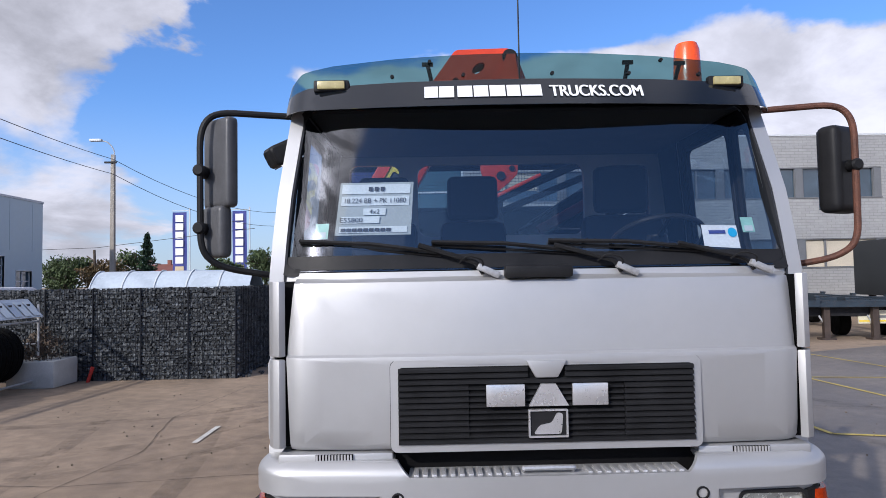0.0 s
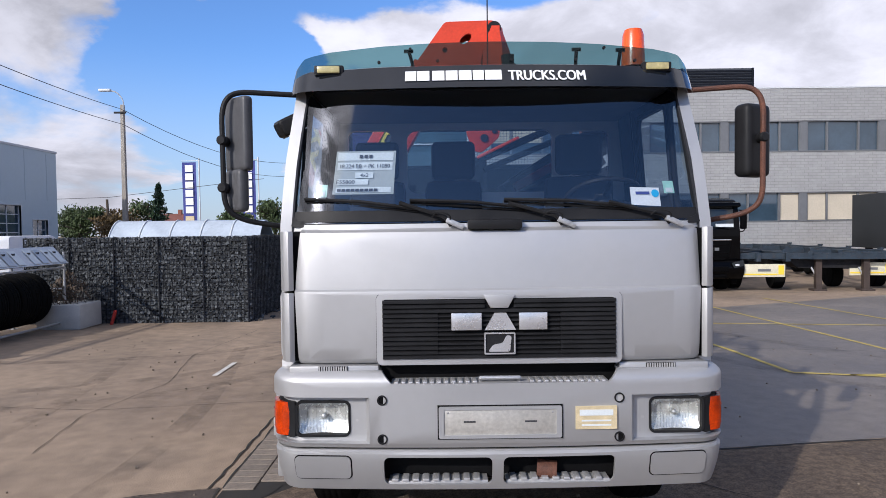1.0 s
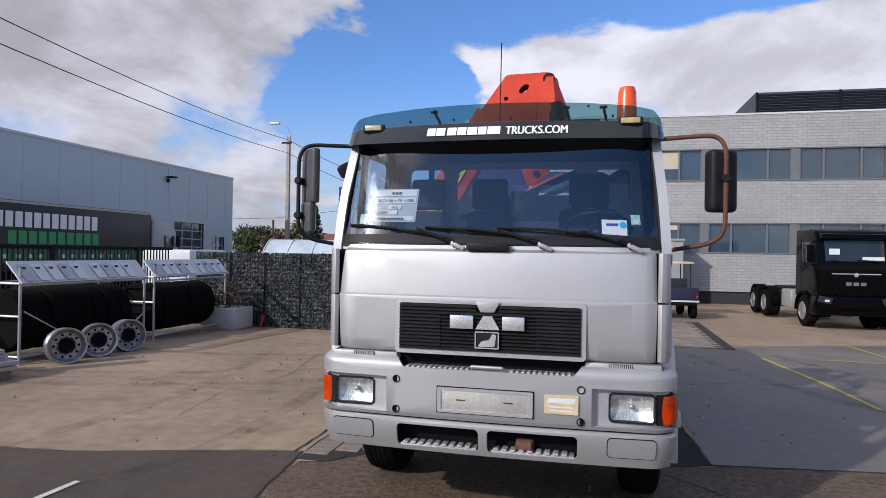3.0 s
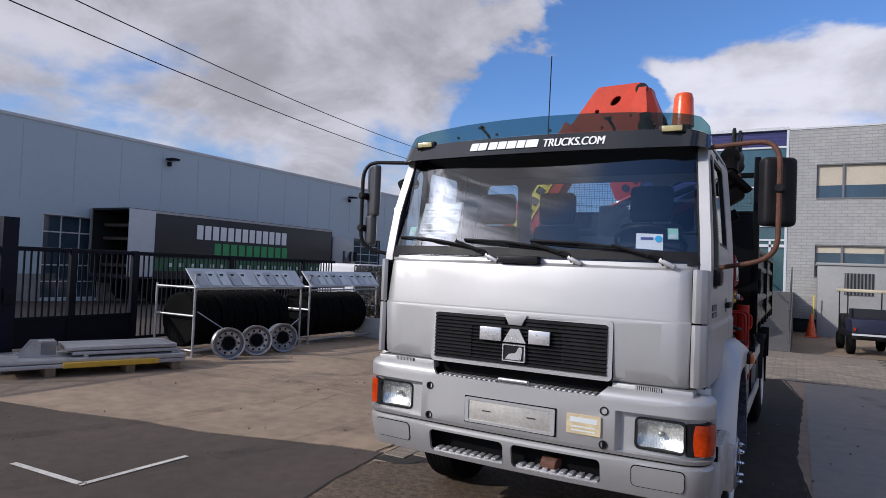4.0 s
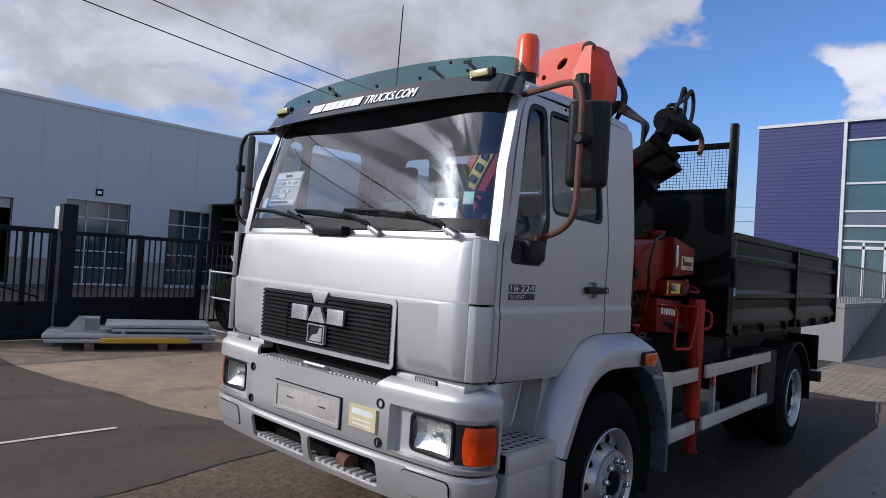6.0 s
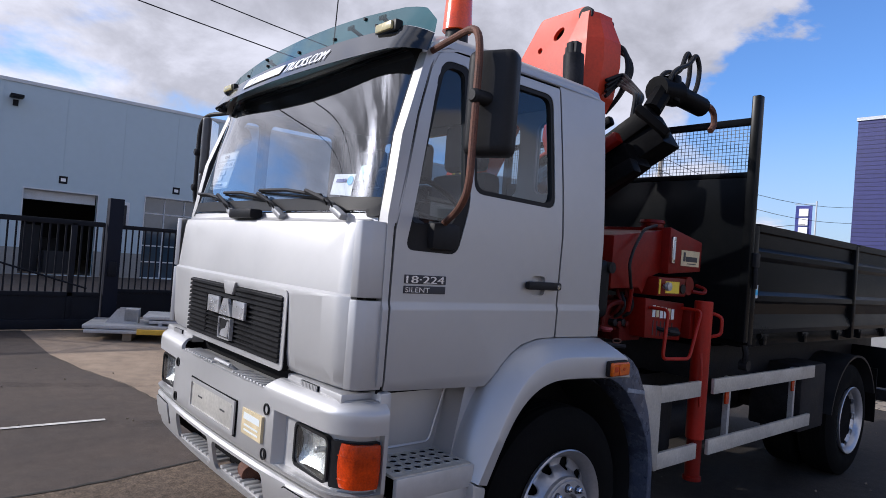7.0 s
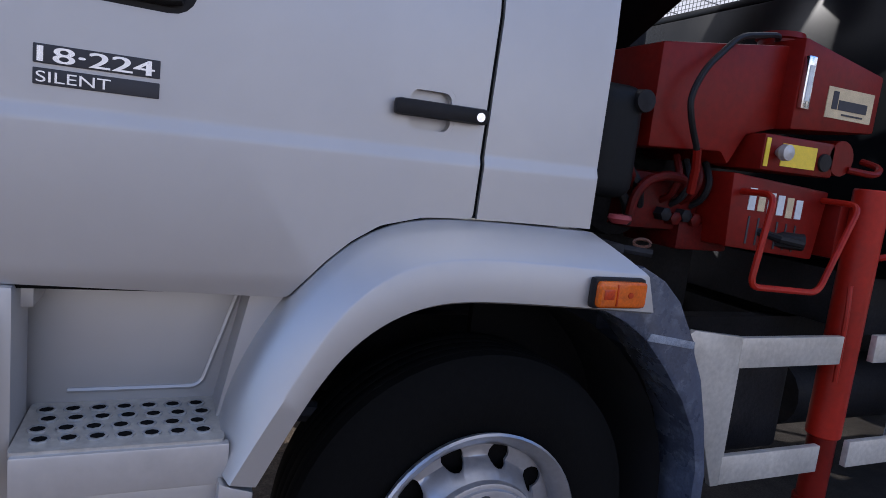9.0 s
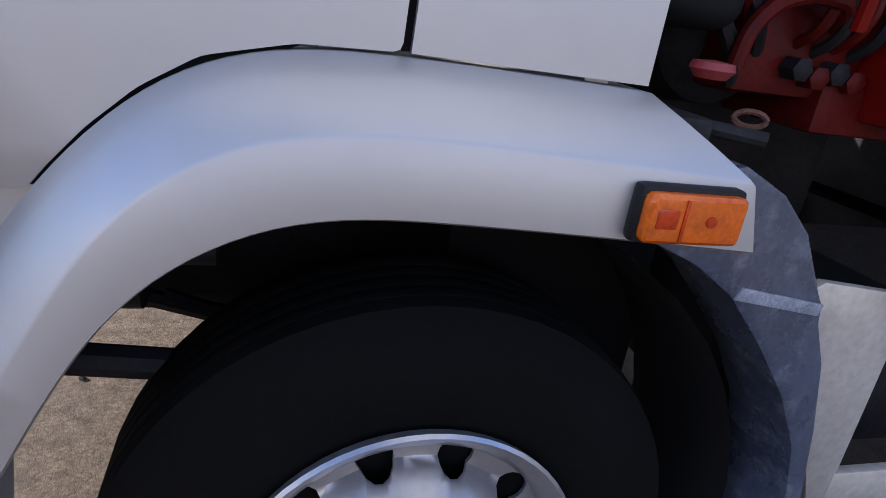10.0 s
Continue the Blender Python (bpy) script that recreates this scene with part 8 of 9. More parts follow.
# -- right building --
def brickwork(name, col, w, h, mortar):
    m = mat(name, col, 0.55, 0.1, 0.06, 0.3, 0.0)
    nt = m.node_tree
    b = nt.nodes["Principled BSDF"]
    tc = nt.nodes.new("ShaderNodeTexCoord")
    mp = nt.nodes.new("ShaderNodeMapping")
    mp.inputs["Rotation"].default_value = (radians(90), 0, 0)
    br = nt.nodes.new("ShaderNodeTexBrick")
    br.inputs["Scale"].default_value = 1.0
    br.inputs["Brick Width"].default_value, br.inputs["Row Height"].default_value = w, h
    br.inputs["Mortar Size"].default_value, br.inputs["Mortar Smooth"].default_value = 0.012, 0.2
    br.inputs["Color1"].default_value = (1, 1, 1, 1)
    br.inputs["Color2"].default_value = (0.93, 0.93, 0.93, 1)
    br.inputs["Mortar"].default_value = (*mortar, 1)
    nt.links.new(tc.outputs["Object"], mp.inputs[0])
    nt.links.new(mp.outputs[0], br.inputs["Vector"])
    src = b.inputs["Base Color"].links[0].from_socket
    mu = nt.nodes.new("ShaderNodeVectorMath")
    mu.operation = "MULTIPLY"
    nt.links.new(src, mu.inputs[0])
    nt.links.new(br.outputs["Color"], mu.inputs[1])
    nt.links.new(mu.outputs[0], b.inputs["Base Color"])
    bp = nt.nodes.new("ShaderNodeBump")
    bp.inputs["Strength"].default_value, bp.inputs["Distance"].default_value = 0.6, 0.02
    bp.invert = True
    nt.links.new(br.outputs["Fac"], bp.inputs["Height"])
    nt.links.new(bp.outputs[0], b.inputs["Normal"])
    return m


CLAD2 = brickwork("light_grey_panel_cladding", (0.355, 0.352, 0.34), 0.42, 0.14, (0.74, 0.74, 0.74))
NAVY = brickwork("navy_ribbed_cladding", (0.028, 0.03, 0.13), 9.0, 0.17, (0.5, 0.5, 0.5))
GREYF = mat("grey_window_frame", (0.16, 0.165, 0.17), 0.45, 0.2, 0.1)
BLIND = mat("beige_blind", (0.50, 0.44, 0.34), 0.8, 0, 0.06, 1)


def build_office():
    Y = 28.0
    lo = -0.35
    o = thing("office_building", "light grey two storey office with ribbon windows", "building")
    bands = [(2.2, 21.7, 5.58, 7.05), (2.2, 27.5, 2.15, 3.55)]
    outer = [(1.1, 0.30), (34, 0.30), (34, 8.62), (1.1, 8.62)]
    part("facade", sheet(outer, [[(a, c), (b, c), (b, d), (a, d)] for a, b, c, d in bands], lambda x, z, d: (x, Y + d, z), 0.3), CLAD2, o, "", 0)
    part("plinth", bx(1.2, 34, Y + 0.1, Y + 0.3, lo, 0.30), DARKIN, o)
    part("roof", bx(1.1, 34, Y + 0.3, Y + 14, 8.4, 8.6), GREYF, o)
    part("parapet", bx(1.08, 34.02, Y - 0.03, Y + 0.32, 8.62, 8.70), FRAMEW, o)
    for a, b, c, d in bands:
        w = part("window_band", bx(a, b, Y + 0.16, Y + 0.19, c, d), PANE, o, "ribbon window with dark frames")
        part("sill", bx(a, b, Y - 0.03, Y + 0.16, c - 0.06, c), GREYF, w)
        part("head", bx(a, b, Y + 0.02, Y + 0.16, d - 0.05, d), GREYF, w)
        k = 0
        x = a
        while x < b - 0.3:
            st = (1.0, 1.55, 1.0, 0.35)[k % 4]
            part("mullion", bx(x - 0.04, x + 0.04, Y + 0.06, Y + 0.16, c, d), GREYF, w)
            if k % 4 == 3:
                part("pier", bx(x, x + 0.35, Y + 0.03, Y + 0.17, c, d), GREYF, w)
            elif (c < 3 and 16 < x < 27):
                part("blind", bx(x + 0.04, x + st - 0.04, Y + 0.145, Y + 0.155, c + 0.02, d - 0.02), BLIND, w)
            elif x < 4.4:
                part("blind", bx(x + 0.04, x + st - 0.04, Y + 0.145, Y + 0.155, (c + 0.55 if c > 4 else d - 0.35), d - 0.02), BLIND, w)
            x += st
            k += 1
    rb = part("roof_plant_screen", bx(8.3, 15.6, Y + 1.0, Y + 7, 8.6, 9.88), mat("dark_grey_louvre", (0.045, 0.05, 0.058), 0.6, 0.0, 0.1), o)
    for k in range(9):
        part("louvre", bx(8.3, 15.6, Y + 0.96, Y + 1.0, 8.66 + 0.13 * k, 8.74 + 0.13 * k), STEELBL, rb)
    for x in (8.3, 11.9, 15.5):
        part("screen_post", bx(x, x + 0.1, Y + 0.92, Y + 0.96, 8.6, 9.88), STEELBL, rb)
    e = thing("entrance_block", "navy clad entrance block with tall glazing", "building")
    part("navy_wall", bx(-5.7, -2.4, Y, Y + 0.3, lo, 8.65), NAVY, e, "", 0)
    part("side_wall", bx(-5.7, -5.4, Y + 0.3, Y + 12, lo, 8.65), NAVY, e)
    part("roof_edge", bx(-5.75, 1.12, Y - 0.06, Y + 12, 8.65, 8.78), FRAMEW, e)
    part("glass_wall", bx(-2.35, 1.05, Y + 0.12, Y + 0.15, 1.4, 8.65), TEALPANE, e, "tinted glass wall")
    part("lower_wall", bx(-2.4, 1.1, Y + 0.1, Y + 0.3, lo, 1.45), PLINTH, e)
    part("corner_post", bx(-2.42, -2.30, Y - 0.04, Y + 0.3, lo, 8.65), FRAMEW, e)
    part("corner_post", bx(1.02, 1.12, Y - 0.03, Y + 0.3, lo, 8.65), FRAMEW, e)
    part("band_panel", bx(-2.3, 1.02, Y + 0.08, Y + 0.12, 7.95, 8.65), NAVY, e)
    part("band_panel", bx(-2.3, 1.02, Y + 0.08, Y + 0.12, 4.35, 4.95), mat("blue_grey_band", (0.09, 0.11, 0.16), 0.4), e)
    for z in (7.9, 6.1, 4.95, 4.35, 3.72):
        part("transom", bx(-2.3, 1.02, Y + 0.04, Y + 0.13, z - 0.04, z + 0.04), FRAMEW, e)
    for x in (-1.54, -0.81, -0.18, 0.45):
        d = part("door_stile", bx(x - 0.045, x + 0.045, Y + 0.03, Y + 0.13, 1.5, 3.72), FRAMEW, e)
    part("door_head", bx(-2.3, 1.02, Y + 0.03, Y + 0.13, 3.40, 3.52), FRAMEW, e)
    # raised platform and ramp
    pf = thing("entrance_platform", "pale concrete entrance platform with metal rail", "platform")
    part("block", bx(-6, 0.0, 15.6, Y - 0.01, lo, 1.42, 0.01), mat("pale_rendered_wall", (0.25, 0.25, 0.245), 0.8, 0, 0.08, 1, 0.1, 30), pf)
    dullrail = mat("dull_steel_rail", (0.10, 0.10, 0.105), 0.45, 0.5, 0.1, 5)
    for k in range(34):
        y = 15.75 + k * 0.36
        part("rail_post", bx(-0.14, -0.115, y, y + 0.02, 1.42, 2.35), dullrail, pf)
    part("hand_rail", bx(-0.15, -0.10, 15.7, Y - 0.1, 2.35, 2.39), dullrail, pf)
    part("coping_joint", bx(-5.9, 0.002, 15.597, Y - 0.02, 1.30, 1.315), INK, pf)
    for k in range(6):
        y = 16.7 + k * 0.95
        part("wall_slit", bx(-0.01, 0.003, y, y + 0.05, (y - 15.6) * 0.224 + 0.04, (y - 15.6) * 0.224 + 0.20), INK, pf)
    rp = thing("ramp", "dark concrete ramp rising to the entrance doors", "ramp")
    slope = [(15.6, lo), (15.6, 0.012), (22.2, 1.44), (Y - 0.01, 1.44), (Y - 0.01, lo)]
    part("slope", prism(bmesh.new(), slope, "x", 0.004, 1.45), mat("dark_ramp_concrete", (0.085, 0.08, 0.076), 0.8, 0, 0.15, 1, 0.2, 60, 0, 0.1, 0.3, (0.045, 0.043, 0.04)), rp)
    for k in range(6):
        y = 16.3 + k * 1.15
        z = 0.012 + (y - 15.6) * 0.2164
        part("rail_post", tube(bmesh.new(), [(1.40, y, z - 0.05), (1.40, y, z + 0.95)], 0.02, 8), dullrail, rp)
    part("ramp_rail", tube(bmesh.new(), [(1.40, 16.2, 1.09), (1.40, 22.2, 2.39)], 0.022, 8), dullrail, rp)


build_office()


def build_far_right():
    # black tractor unit in the car park
    blk = mat("glossy_black_paint", (0.002, 0.002, 0.0023), 0.12, 0, 0.1, 2, 0, 60, 0.0, spec=0.10)
    dull = mat("dull_black_trim", (0.003, 0.003, 0.0033), 0.5, 0, 0.2, 5, 0.05, 80, spec=0.03)
    dark_pane = mat("dark_cab_glass", (0.02, 0.026, 0.03), 0.05, 0, 0.2, 1.5, 0, 60, 0.4, spec=0.4)
    t = thing("black_truck", "black three axle truck parked before the office", "truck", (8.42, 17.25, gz(18)), 2.5)
    t.scale = (0.91, 1.0, 1.0)
    body = prism(bmesh.new(), soften([(0.0, 1.0), (0.0, 1.95), (0.16, 2.78), (0.34, 3.02), (0.7, 3.10), (1.9, 3.10), (1.95, 0.95), (1.75, 0.95)], 0.10), "x", -1.12, 1.12, 0.06)
    cab = part("cab_body", body, blk, t)
    part("windscreen", sheet(rrect(-0.96, 0.96, 2.10, 2.74, 0.09), [], lambda x, z, d: (x, -0.035 + (z - 1.95) * 0.19 + 0.05 * abs(x) ** 3 + d, z), 0.01, [k * 0.2 for k in range(-4, 5)]), dark_pane, t)
    for x0, w in ((-0.78, 0.34), (0.02, 0.72)):
        part("wiper", tube(bmesh.new(), [(x0 + w, -0.03, 2.07), (x0 + w * 0.5, -0.05, 2.13), (x0, -0.05, 2.15)], 0.012, 6), dull, t)
    g = part("grille", prism(bmesh.new(), soften([(-0.76, 1.74), (0.76, 1.74), (0.66, 1.16), (0.50, 1.06), (-0.50, 1.06), (-0.66, 1.16)], 0.05), "y", -0.05, 0.02, 0.02), dull, t)
    part("grille_trim", bx(-0.74, 0.74, -0.066, -0.045, 1.70, 1.735, 0.004), CHROME, g)
    part("grille_badge", lathe(bmesh.new(), [(-0.075, 0.0001), (-0.075, 0.06), (-0.06, 0.07), (-0.05, 0.07)], "y", 16, (0, 0, 1.69)), GALV, g)
    for a in (-0.30, -0.08, 0.14):
        part("emblem_block", bx(a, a + 0.16, -0.062, -0.045, 1.37, 1.47), GREYF, g)
    for z in (1.16, 1.28, 1.54):
        part("grille_bar", bx(-0.62, 0.62, -0.058, -0.045, z - 0.012, z + 0.012), blk, g)
    bp = part("bumper", prism(bmesh.new(), soften([(-0.10, 0.62), (-0.14, 0.80), (-0.06, 1.04), (0.30, 1.04), (0.5, 0.95), (0.5, 0.45), (0.02, 0.45)], 0.06), "x", -1.20, 1.20, 0.03), blk, t)
    part("lower_grille", bx(-0.60, 0.60, -0.15, -0.10, 0.70, 0.86, 0.01), dull, bp)
    part("bumper_step", bx(-0.55, 0.55, -0.13, -0.05, 0.50, 0.60, 0.02), dull, bp)
    part("roof_visor", prism(bmesh.new(), [(0.06, 2.76), (-0.12, 2.80), (-0.08, 2.92), (0.26, 2.96)], "x", -1.06, 1.06, 0.02), blk, t)
    for sg in (-1, 1):
        hl = part("headlamp", prism(bmesh.new(), soften([(0.72, 0.98), (1.14, 1.06), (1.16, 0.88), (0.80, 0.80)], 0.03), "y", -0.155, -0.10) if sg > 0 else prism(bmesh.new(), soften([(-0.72, 0.98), (-1.14, 1.06), (-1.16, 0.88), (-0.80, 0.80)], 0.03), "y", -0.155, -0.10), dark_pane, bp)
        part("lamp_glint", bx(*sorted((sg * 0.84, sg * 0.98)), -0.162, -0.15, 0.87, 0.94, 0.01), HLGLASS, hl)
        arm = part("mirror_arm", tube(bmesh.new(), [(sg * 1.10, 0.25, 2.70), (sg * 1.32, 0.12, 2.66), (sg * 1.32, 0.12, 2.0), (sg * 1.10, 0.25, 1.95)], 0.02, 6, 0.06), dull, t)
        part("mirror", bx(*sorted((sg * 1.20, sg * 1.42)), 0.10, 0.22, 2.06, 2.60, 0.05), dull, arm)
        part("side_window", bx(*sorted((sg * 1.115, sg * 1.128)), 0.45, 1.35, 2.05, 2.70, 0.01), dark_pane, t)
        part("door_line", bx(*sorted((sg * 1.115, sg * 1.124)), 1.42, 1.44, 1.05, 2.80), dull, t)
        part("door_grip", bx(*sorted((sg * 1.12, sg * 1.14)), 1.18, 1.34, 1.78, 1.82, 0.008), dull, t)
        for k in range(3):
            part("door_step", bx(*sorted((sg * 0.95, sg * 1.17)), 0.40 - 0.04 * k, 0.62, 0.96 - 0.24 * k - 0.22, 0.96 - 0.24 * k - 0.06, 0.02), dull, t)
        wheel_simple(t, sg * 1.0, 1.15, 0.5, 0.5, 0.33)
        for y in (4.85, 6.2):
            wheel_simple(t, sg * 1.0, y, 0.5, 0.5, 0.5)
        for y in (1.15, 4.85, 6.2):
            xo = sg * (1.172 if y < 2 else 1.255)
            part("rim", lathe(bmesh.new(), [(xo, 0.29), (xo + sg * 0.012, 0.28), (xo - sg * 0.07, 0.23), (xo - sg * 0.08, 0.13), (xo + sg * 0.01, 0.11), (xo + sg * 0.012, 0.0001)], "x", 24, (0, y, 0.5)), RIM, t)
            part("mudguard", prism(bmesh.new(), [(y + 0.64 * math.cos(radians(a)), 0.5 + 0.64 * math.sin(radians(a))) for a in range(0, 181, 20)] + [(y + 0.58 * math.cos(radians(a)), 0.5 + 0.58 * math.sin(radians(a))) for a in range(180, -1, -20)], "x", *sorted((sg * 0.80, sg * 1.20))), dull, t)
        part("side_tank", bx(*sorted((sg * 0.5, sg * 1.12)), 2.35, 3.3, 0.5, 1.10, 0.06), GALV if sg < 0 else dull, t)
    part("rear_frame", bx(-0.45, 0.45, 1.9, 7.2, 0.75, 1.0), CHASSIS, t)
    part("fifth_wheel", bx(-0.5, 0.5, 5.0, 5.9, 1.0, 1.12, 0.03), CHASSIS, t)
    part("cab_back_pipe", bx(-0.9, 0.9, 2.0, 2.3, 1.0, 1.35, 0.04), dull, t)
    part("paper", bx(-0.80, -0.48, 0.0, 0.012, 2.30, 2.48), PAPER, t)
    part("paper", bx(0.20, 0.85, -0.012, 0.0, 2.14, 2.24), PAPER, t)
    # container trailers
    steelbl = mat("blue_grey_trailer_steel", (0.02, 0.032, 0.045), 0.5, 0.1, 0.3, 4, 0.1, 40, 0, 0.2, 0.4, (0.10, 0.06, 0.04))
    brown = mat("rusty_leg_steel", (0.05, 0.035, 0.028), 0.7, 0.1, 0.3, 6)
    for i, (x, y) in enumerate(((10.6, 18.2), (14.2, 18.4))):
        c = thing("container_trailer", "empty container trailer on landing legs", "trailer", (x, y, gz(18)), -8, "container trailers")
        for xx in (-0.45, 0.45):
            part("beam", bx(xx - 0.07, xx + 0.07, -1.0, 9.5, 1.0, 1.28), steelbl, c)
        for yy in (-0.9, 1.2, 3.5, 6.0, 9.3):
            part("cross_beam", bx(-1.22, 1.22, yy, yy + 0.16, 1.08, 1.27), steelbl, c)
            for sg in (-1, 1):
                part("twist_lock", bx(*sorted((sg * 1.1, sg * 1.25)), yy, yy + 0.18, 1.27, 1.33), steelbl, c)
        bd = part("side_board", bx(-0.95, 0.34, -1.06, -1.0, 0.50, 0.92, 0.01), mat("cream_board", (0.58, 0.54, 0.40), 0.6, 0, 0.1, 3, 0, 60, 0, 0.1, 0.3, (0.3, 0.27, 0.2)), c, "cream marker board with yellow edge")
        part("board_stripe", bx(-0.93, 0.10, -1.066, -1.06, 0.56, 0.61), YELLOW, bd)
        part("board_mark", bx(0.13, 0.30, -1.066, -1.06, 0.58, 0.88), YELLOW, bd)
        part("print_bar", bx(-0.5, -0.1, -1.066, -1.06, 0.68, 0.76), GREYF, bd)
        for xx in (1.55, 3.0) if i == 0 else (1.6,):
            leg = part("landing_leg", bx(xx - 0.09, xx + 0.09, -0.6, -0.42, 0.06, 1.25), brown, c)
            part("leg_foot", bx(xx - 0.2, xx + 0.2, -0.72, -0.30, 0.0, 0.07), brown, leg)
            part("leg_stay", tube(bmesh.new(), [(xx, -0.5, 0.4), (xx - 0.25, -0.3, 1.0)], 0.03, 6), GALV, leg)
        part("side_frame", bx(0.9, 3.9, -0.75, -0.6, 1.05, 1.25), steelbl, c)
        part("lower_pan", prism(bmesh.new(), [(1.0, 0.75), (2.8, 0.75), (3.4, 1.05), (0.6, 1.05)], "y", -0.4, 0.9), CHASSIS, c)
        for yy in (5.2, 6.5, 7.8):
            for sg in (-1, 1):
                wheel_simple(c, sg * 0.95, yy, 0.48, 0.48, 0.36)
        for sg in (-0.8, 0.6):
            wheel_simple(c, sg, 0.5, 0.48, 0.48, 0.36)
    cont = thing("container", "dark grey shipping container with pale marks", "container", (20.15, 22.4, gz(20)), 0)
    dk = mat("dark_grey_container", (0.022, 0.024, 0.026), 0.5, 0.1, 0.15, 1, 0.1, 10)
    part("box", bx(-3.0, 3.0, -1.2, 1.2, 1.25, 3.45, 0.02), dk, cont)
    for x in (-2.85,):
        part("corner_mark", bx(x, x + 0.3, -1.215, -1.2, 3.22, 3.28), PAPER, cont)
        part("corner_mark", bx(x, x + 0.06, -1.215, -1.2, 3.0, 3.28), PAPER, cont)
        part("print_bar", bx(-1.2, 0.4, -1.215, -1.2, 2.35, 2.6), PAPER, cont)
        part("print_bar", bx(-1.0, 0.4, -1.215, -1.2, 2.1, 2.16), GREYF, cont)
    for x in (-2.4, 2.4):
        for y in (-1.0, 1.0):
            part("support", bx(x - 0.1, x + 0.1, y - 0.1, y + 0.1, 0, 1.25), CHASSIS, cont)
    # hut, cart and cone by the entrance
    hut = thing("white_hut", "small white flat roofed bin store", "hut", (3.52, 26.2, gz(26)))
    hutpaint = mat("grey_white_hut_paint", (0.30, 0.30, 0.295), 0.6, 0, 0.08, 1, 0.05, 40, 0, 0.05, 0.3, (0.2, 0.19, 0.18))
    part("shell", bx(-1.22, 1.22, 0, 1.6, 0, 2.92, 0.02), hutpaint, hut)
    part("roof_slab", bx(-1.28, 1.28, -0.06, 1.66, 2.92, 3.02, 0.01), hutpaint, hut)
    gr = part("grating", bx(-0.30, 0.68, -0.03, 0.0, 1.75, 2.62), DARKIN, hut)
    for k in range(8):
        part("slat", bx(-0.27 + 0.12 * k, -0.22 + 0.12 * k, -0.05, -0.03, 1.75, 2.62), GREYF, gr)
    cart = thing("utility_cart", "small utility cart with blue load bed", "cart", (3.68, 19.6, gz(19.6)), 6)
    cart.scale = (0.98, 1.1, 1.12)
    navyb = mat("cart_blue", (0.012, 0.015, 0.04), 0.5, 0, 0.1)
    part("body", bx(-0.62, 0.62, -0.1, 2.2, 0.42, 0.62, 0.04), BLACKP, cart)
    part("load_bed", bx(-0.66, 0.66, -0.25, 0.75, 0.62, 0.98, 0.02), navyb, cart)
    part("tail_board", bx(-0.66, 0.66, -0.29, -0.25, 0.55, 0.60), FRAMEW, cart)
    part("front_cowl", bx(-0.6, 0.6, 1.8, 2.3, 0.5, 1.05, 0.08), BLACKP, cart)
    part("bench", bx(-0.55, 0.55, 0.85, 1.3, 0.7, 0.9, 0.04), SEAT, cart)
    part("bench_back", bx(-0.55, 0.55, 0.80, 0.9, 0.9, 1.25, 0.03), SEAT, cart)
    part("canopy", bx(-0.72, 0.72, 0.55, 2.1, 1.72, 1.80, 0.03), mat("cream_canopy", (0.55, 0.48, 0.34), 0.5), cart)
    for x in (-0.62, 0.62):
        for y in (0.65, 2.0):
            part("canopy_post", tube(bmesh.new(), [(x, y, 0.6), (x, y, 1.74)], 0.02, 6), BLACKP, cart)
        for y in (0.25, 1.9):
            wheel_simple(cart, x * 0.95, y, 0.26, 0.26, 0.2)
        part("tail_lamp", bx(*sorted((x * 0.9, x * 1.0)), -0.30, -0.26, 0.68, 0.76), ORANGE, cart)
    cone = thing("traffic_cone", "orange traffic cone with white bands", "cone", (2.1, 25.6, gz(25.6)))
    cone.scale = (1.25, 1.25, 1.25)
    part("base", bx(-0.2, 0.2, -0.2, 0.2, 0, 0.04, 0.01), BEACON, cone)
    part("cone_body", lathe(bmesh.new(), [(0.04, 0.16), (0.75, 0.03), (0.76, 0.0001)], "z", 20), BEACON, cone)
    for z in (0.25, 0.48):
        part("band", lathe(bmesh.new(), [(z, 0.125 - 0.18 * (z - 0.2)), (z + 0.1, 0.107 - 0.18 * (z - 0.2))], "z", 20), WHITE, cone)
    part("warning_pole", tube(bmesh.new(), [(0.05, 0.2, 0), (0.06, 0.2, 1.35)], 0.02, 8), YELLOW, cone)


build_far_right()


# -- street beyond --
def leaves(name, parent, blobs, count, size, m, seed, label):
    rnd = random.Random(seed)
    vs, fs = [], []
    for cx, cy, cz, rx, rz in blobs:
        for k in range(int(count)):
            u, a, b = rnd.random() ** 0.45, rnd.uniform(0, 6.283), rnd.uniform(-1, 1)
            h = math.sqrt(max(0, 1 - b * b))
            wob = 0.75 + 0.5 * noise.noise((cx + 2.2 * math.cos(a) * h, cy + 2.2 * math.sin(a) * h, cz + 2.2 * b))
            p = Vector((cx + rx * u * h * math.cos(a) * wob, cy + rx * u * h * math.sin(a) * wob, cz + rz * u * b * wob))
            e = Euler((rnd.uniform(0, 6), rnd.uniform(0, 6), rnd.uniform(0, 6))).to_matrix()
            s = size * rnd.uniform(0.5, 1.3)
            i = len(vs)
            for q in ((-s, 0, 0), (0, -s * 0.5, 0.1 * s), (s, 0, 0), (0, s * 0.5, 0.1 * s)):
                vs.append(tuple(p + e @ Vector(q)))
            fs.append((i, i + 1, i + 2, i + 3))
    me = bpy.data.meshes.new(name)
    me.from_pydata(vs, [], fs)
    me.materials.append(m)
    ob = new(name, me)
    ob.parent = parent
    return tagged(ob, label, kind="stuff")


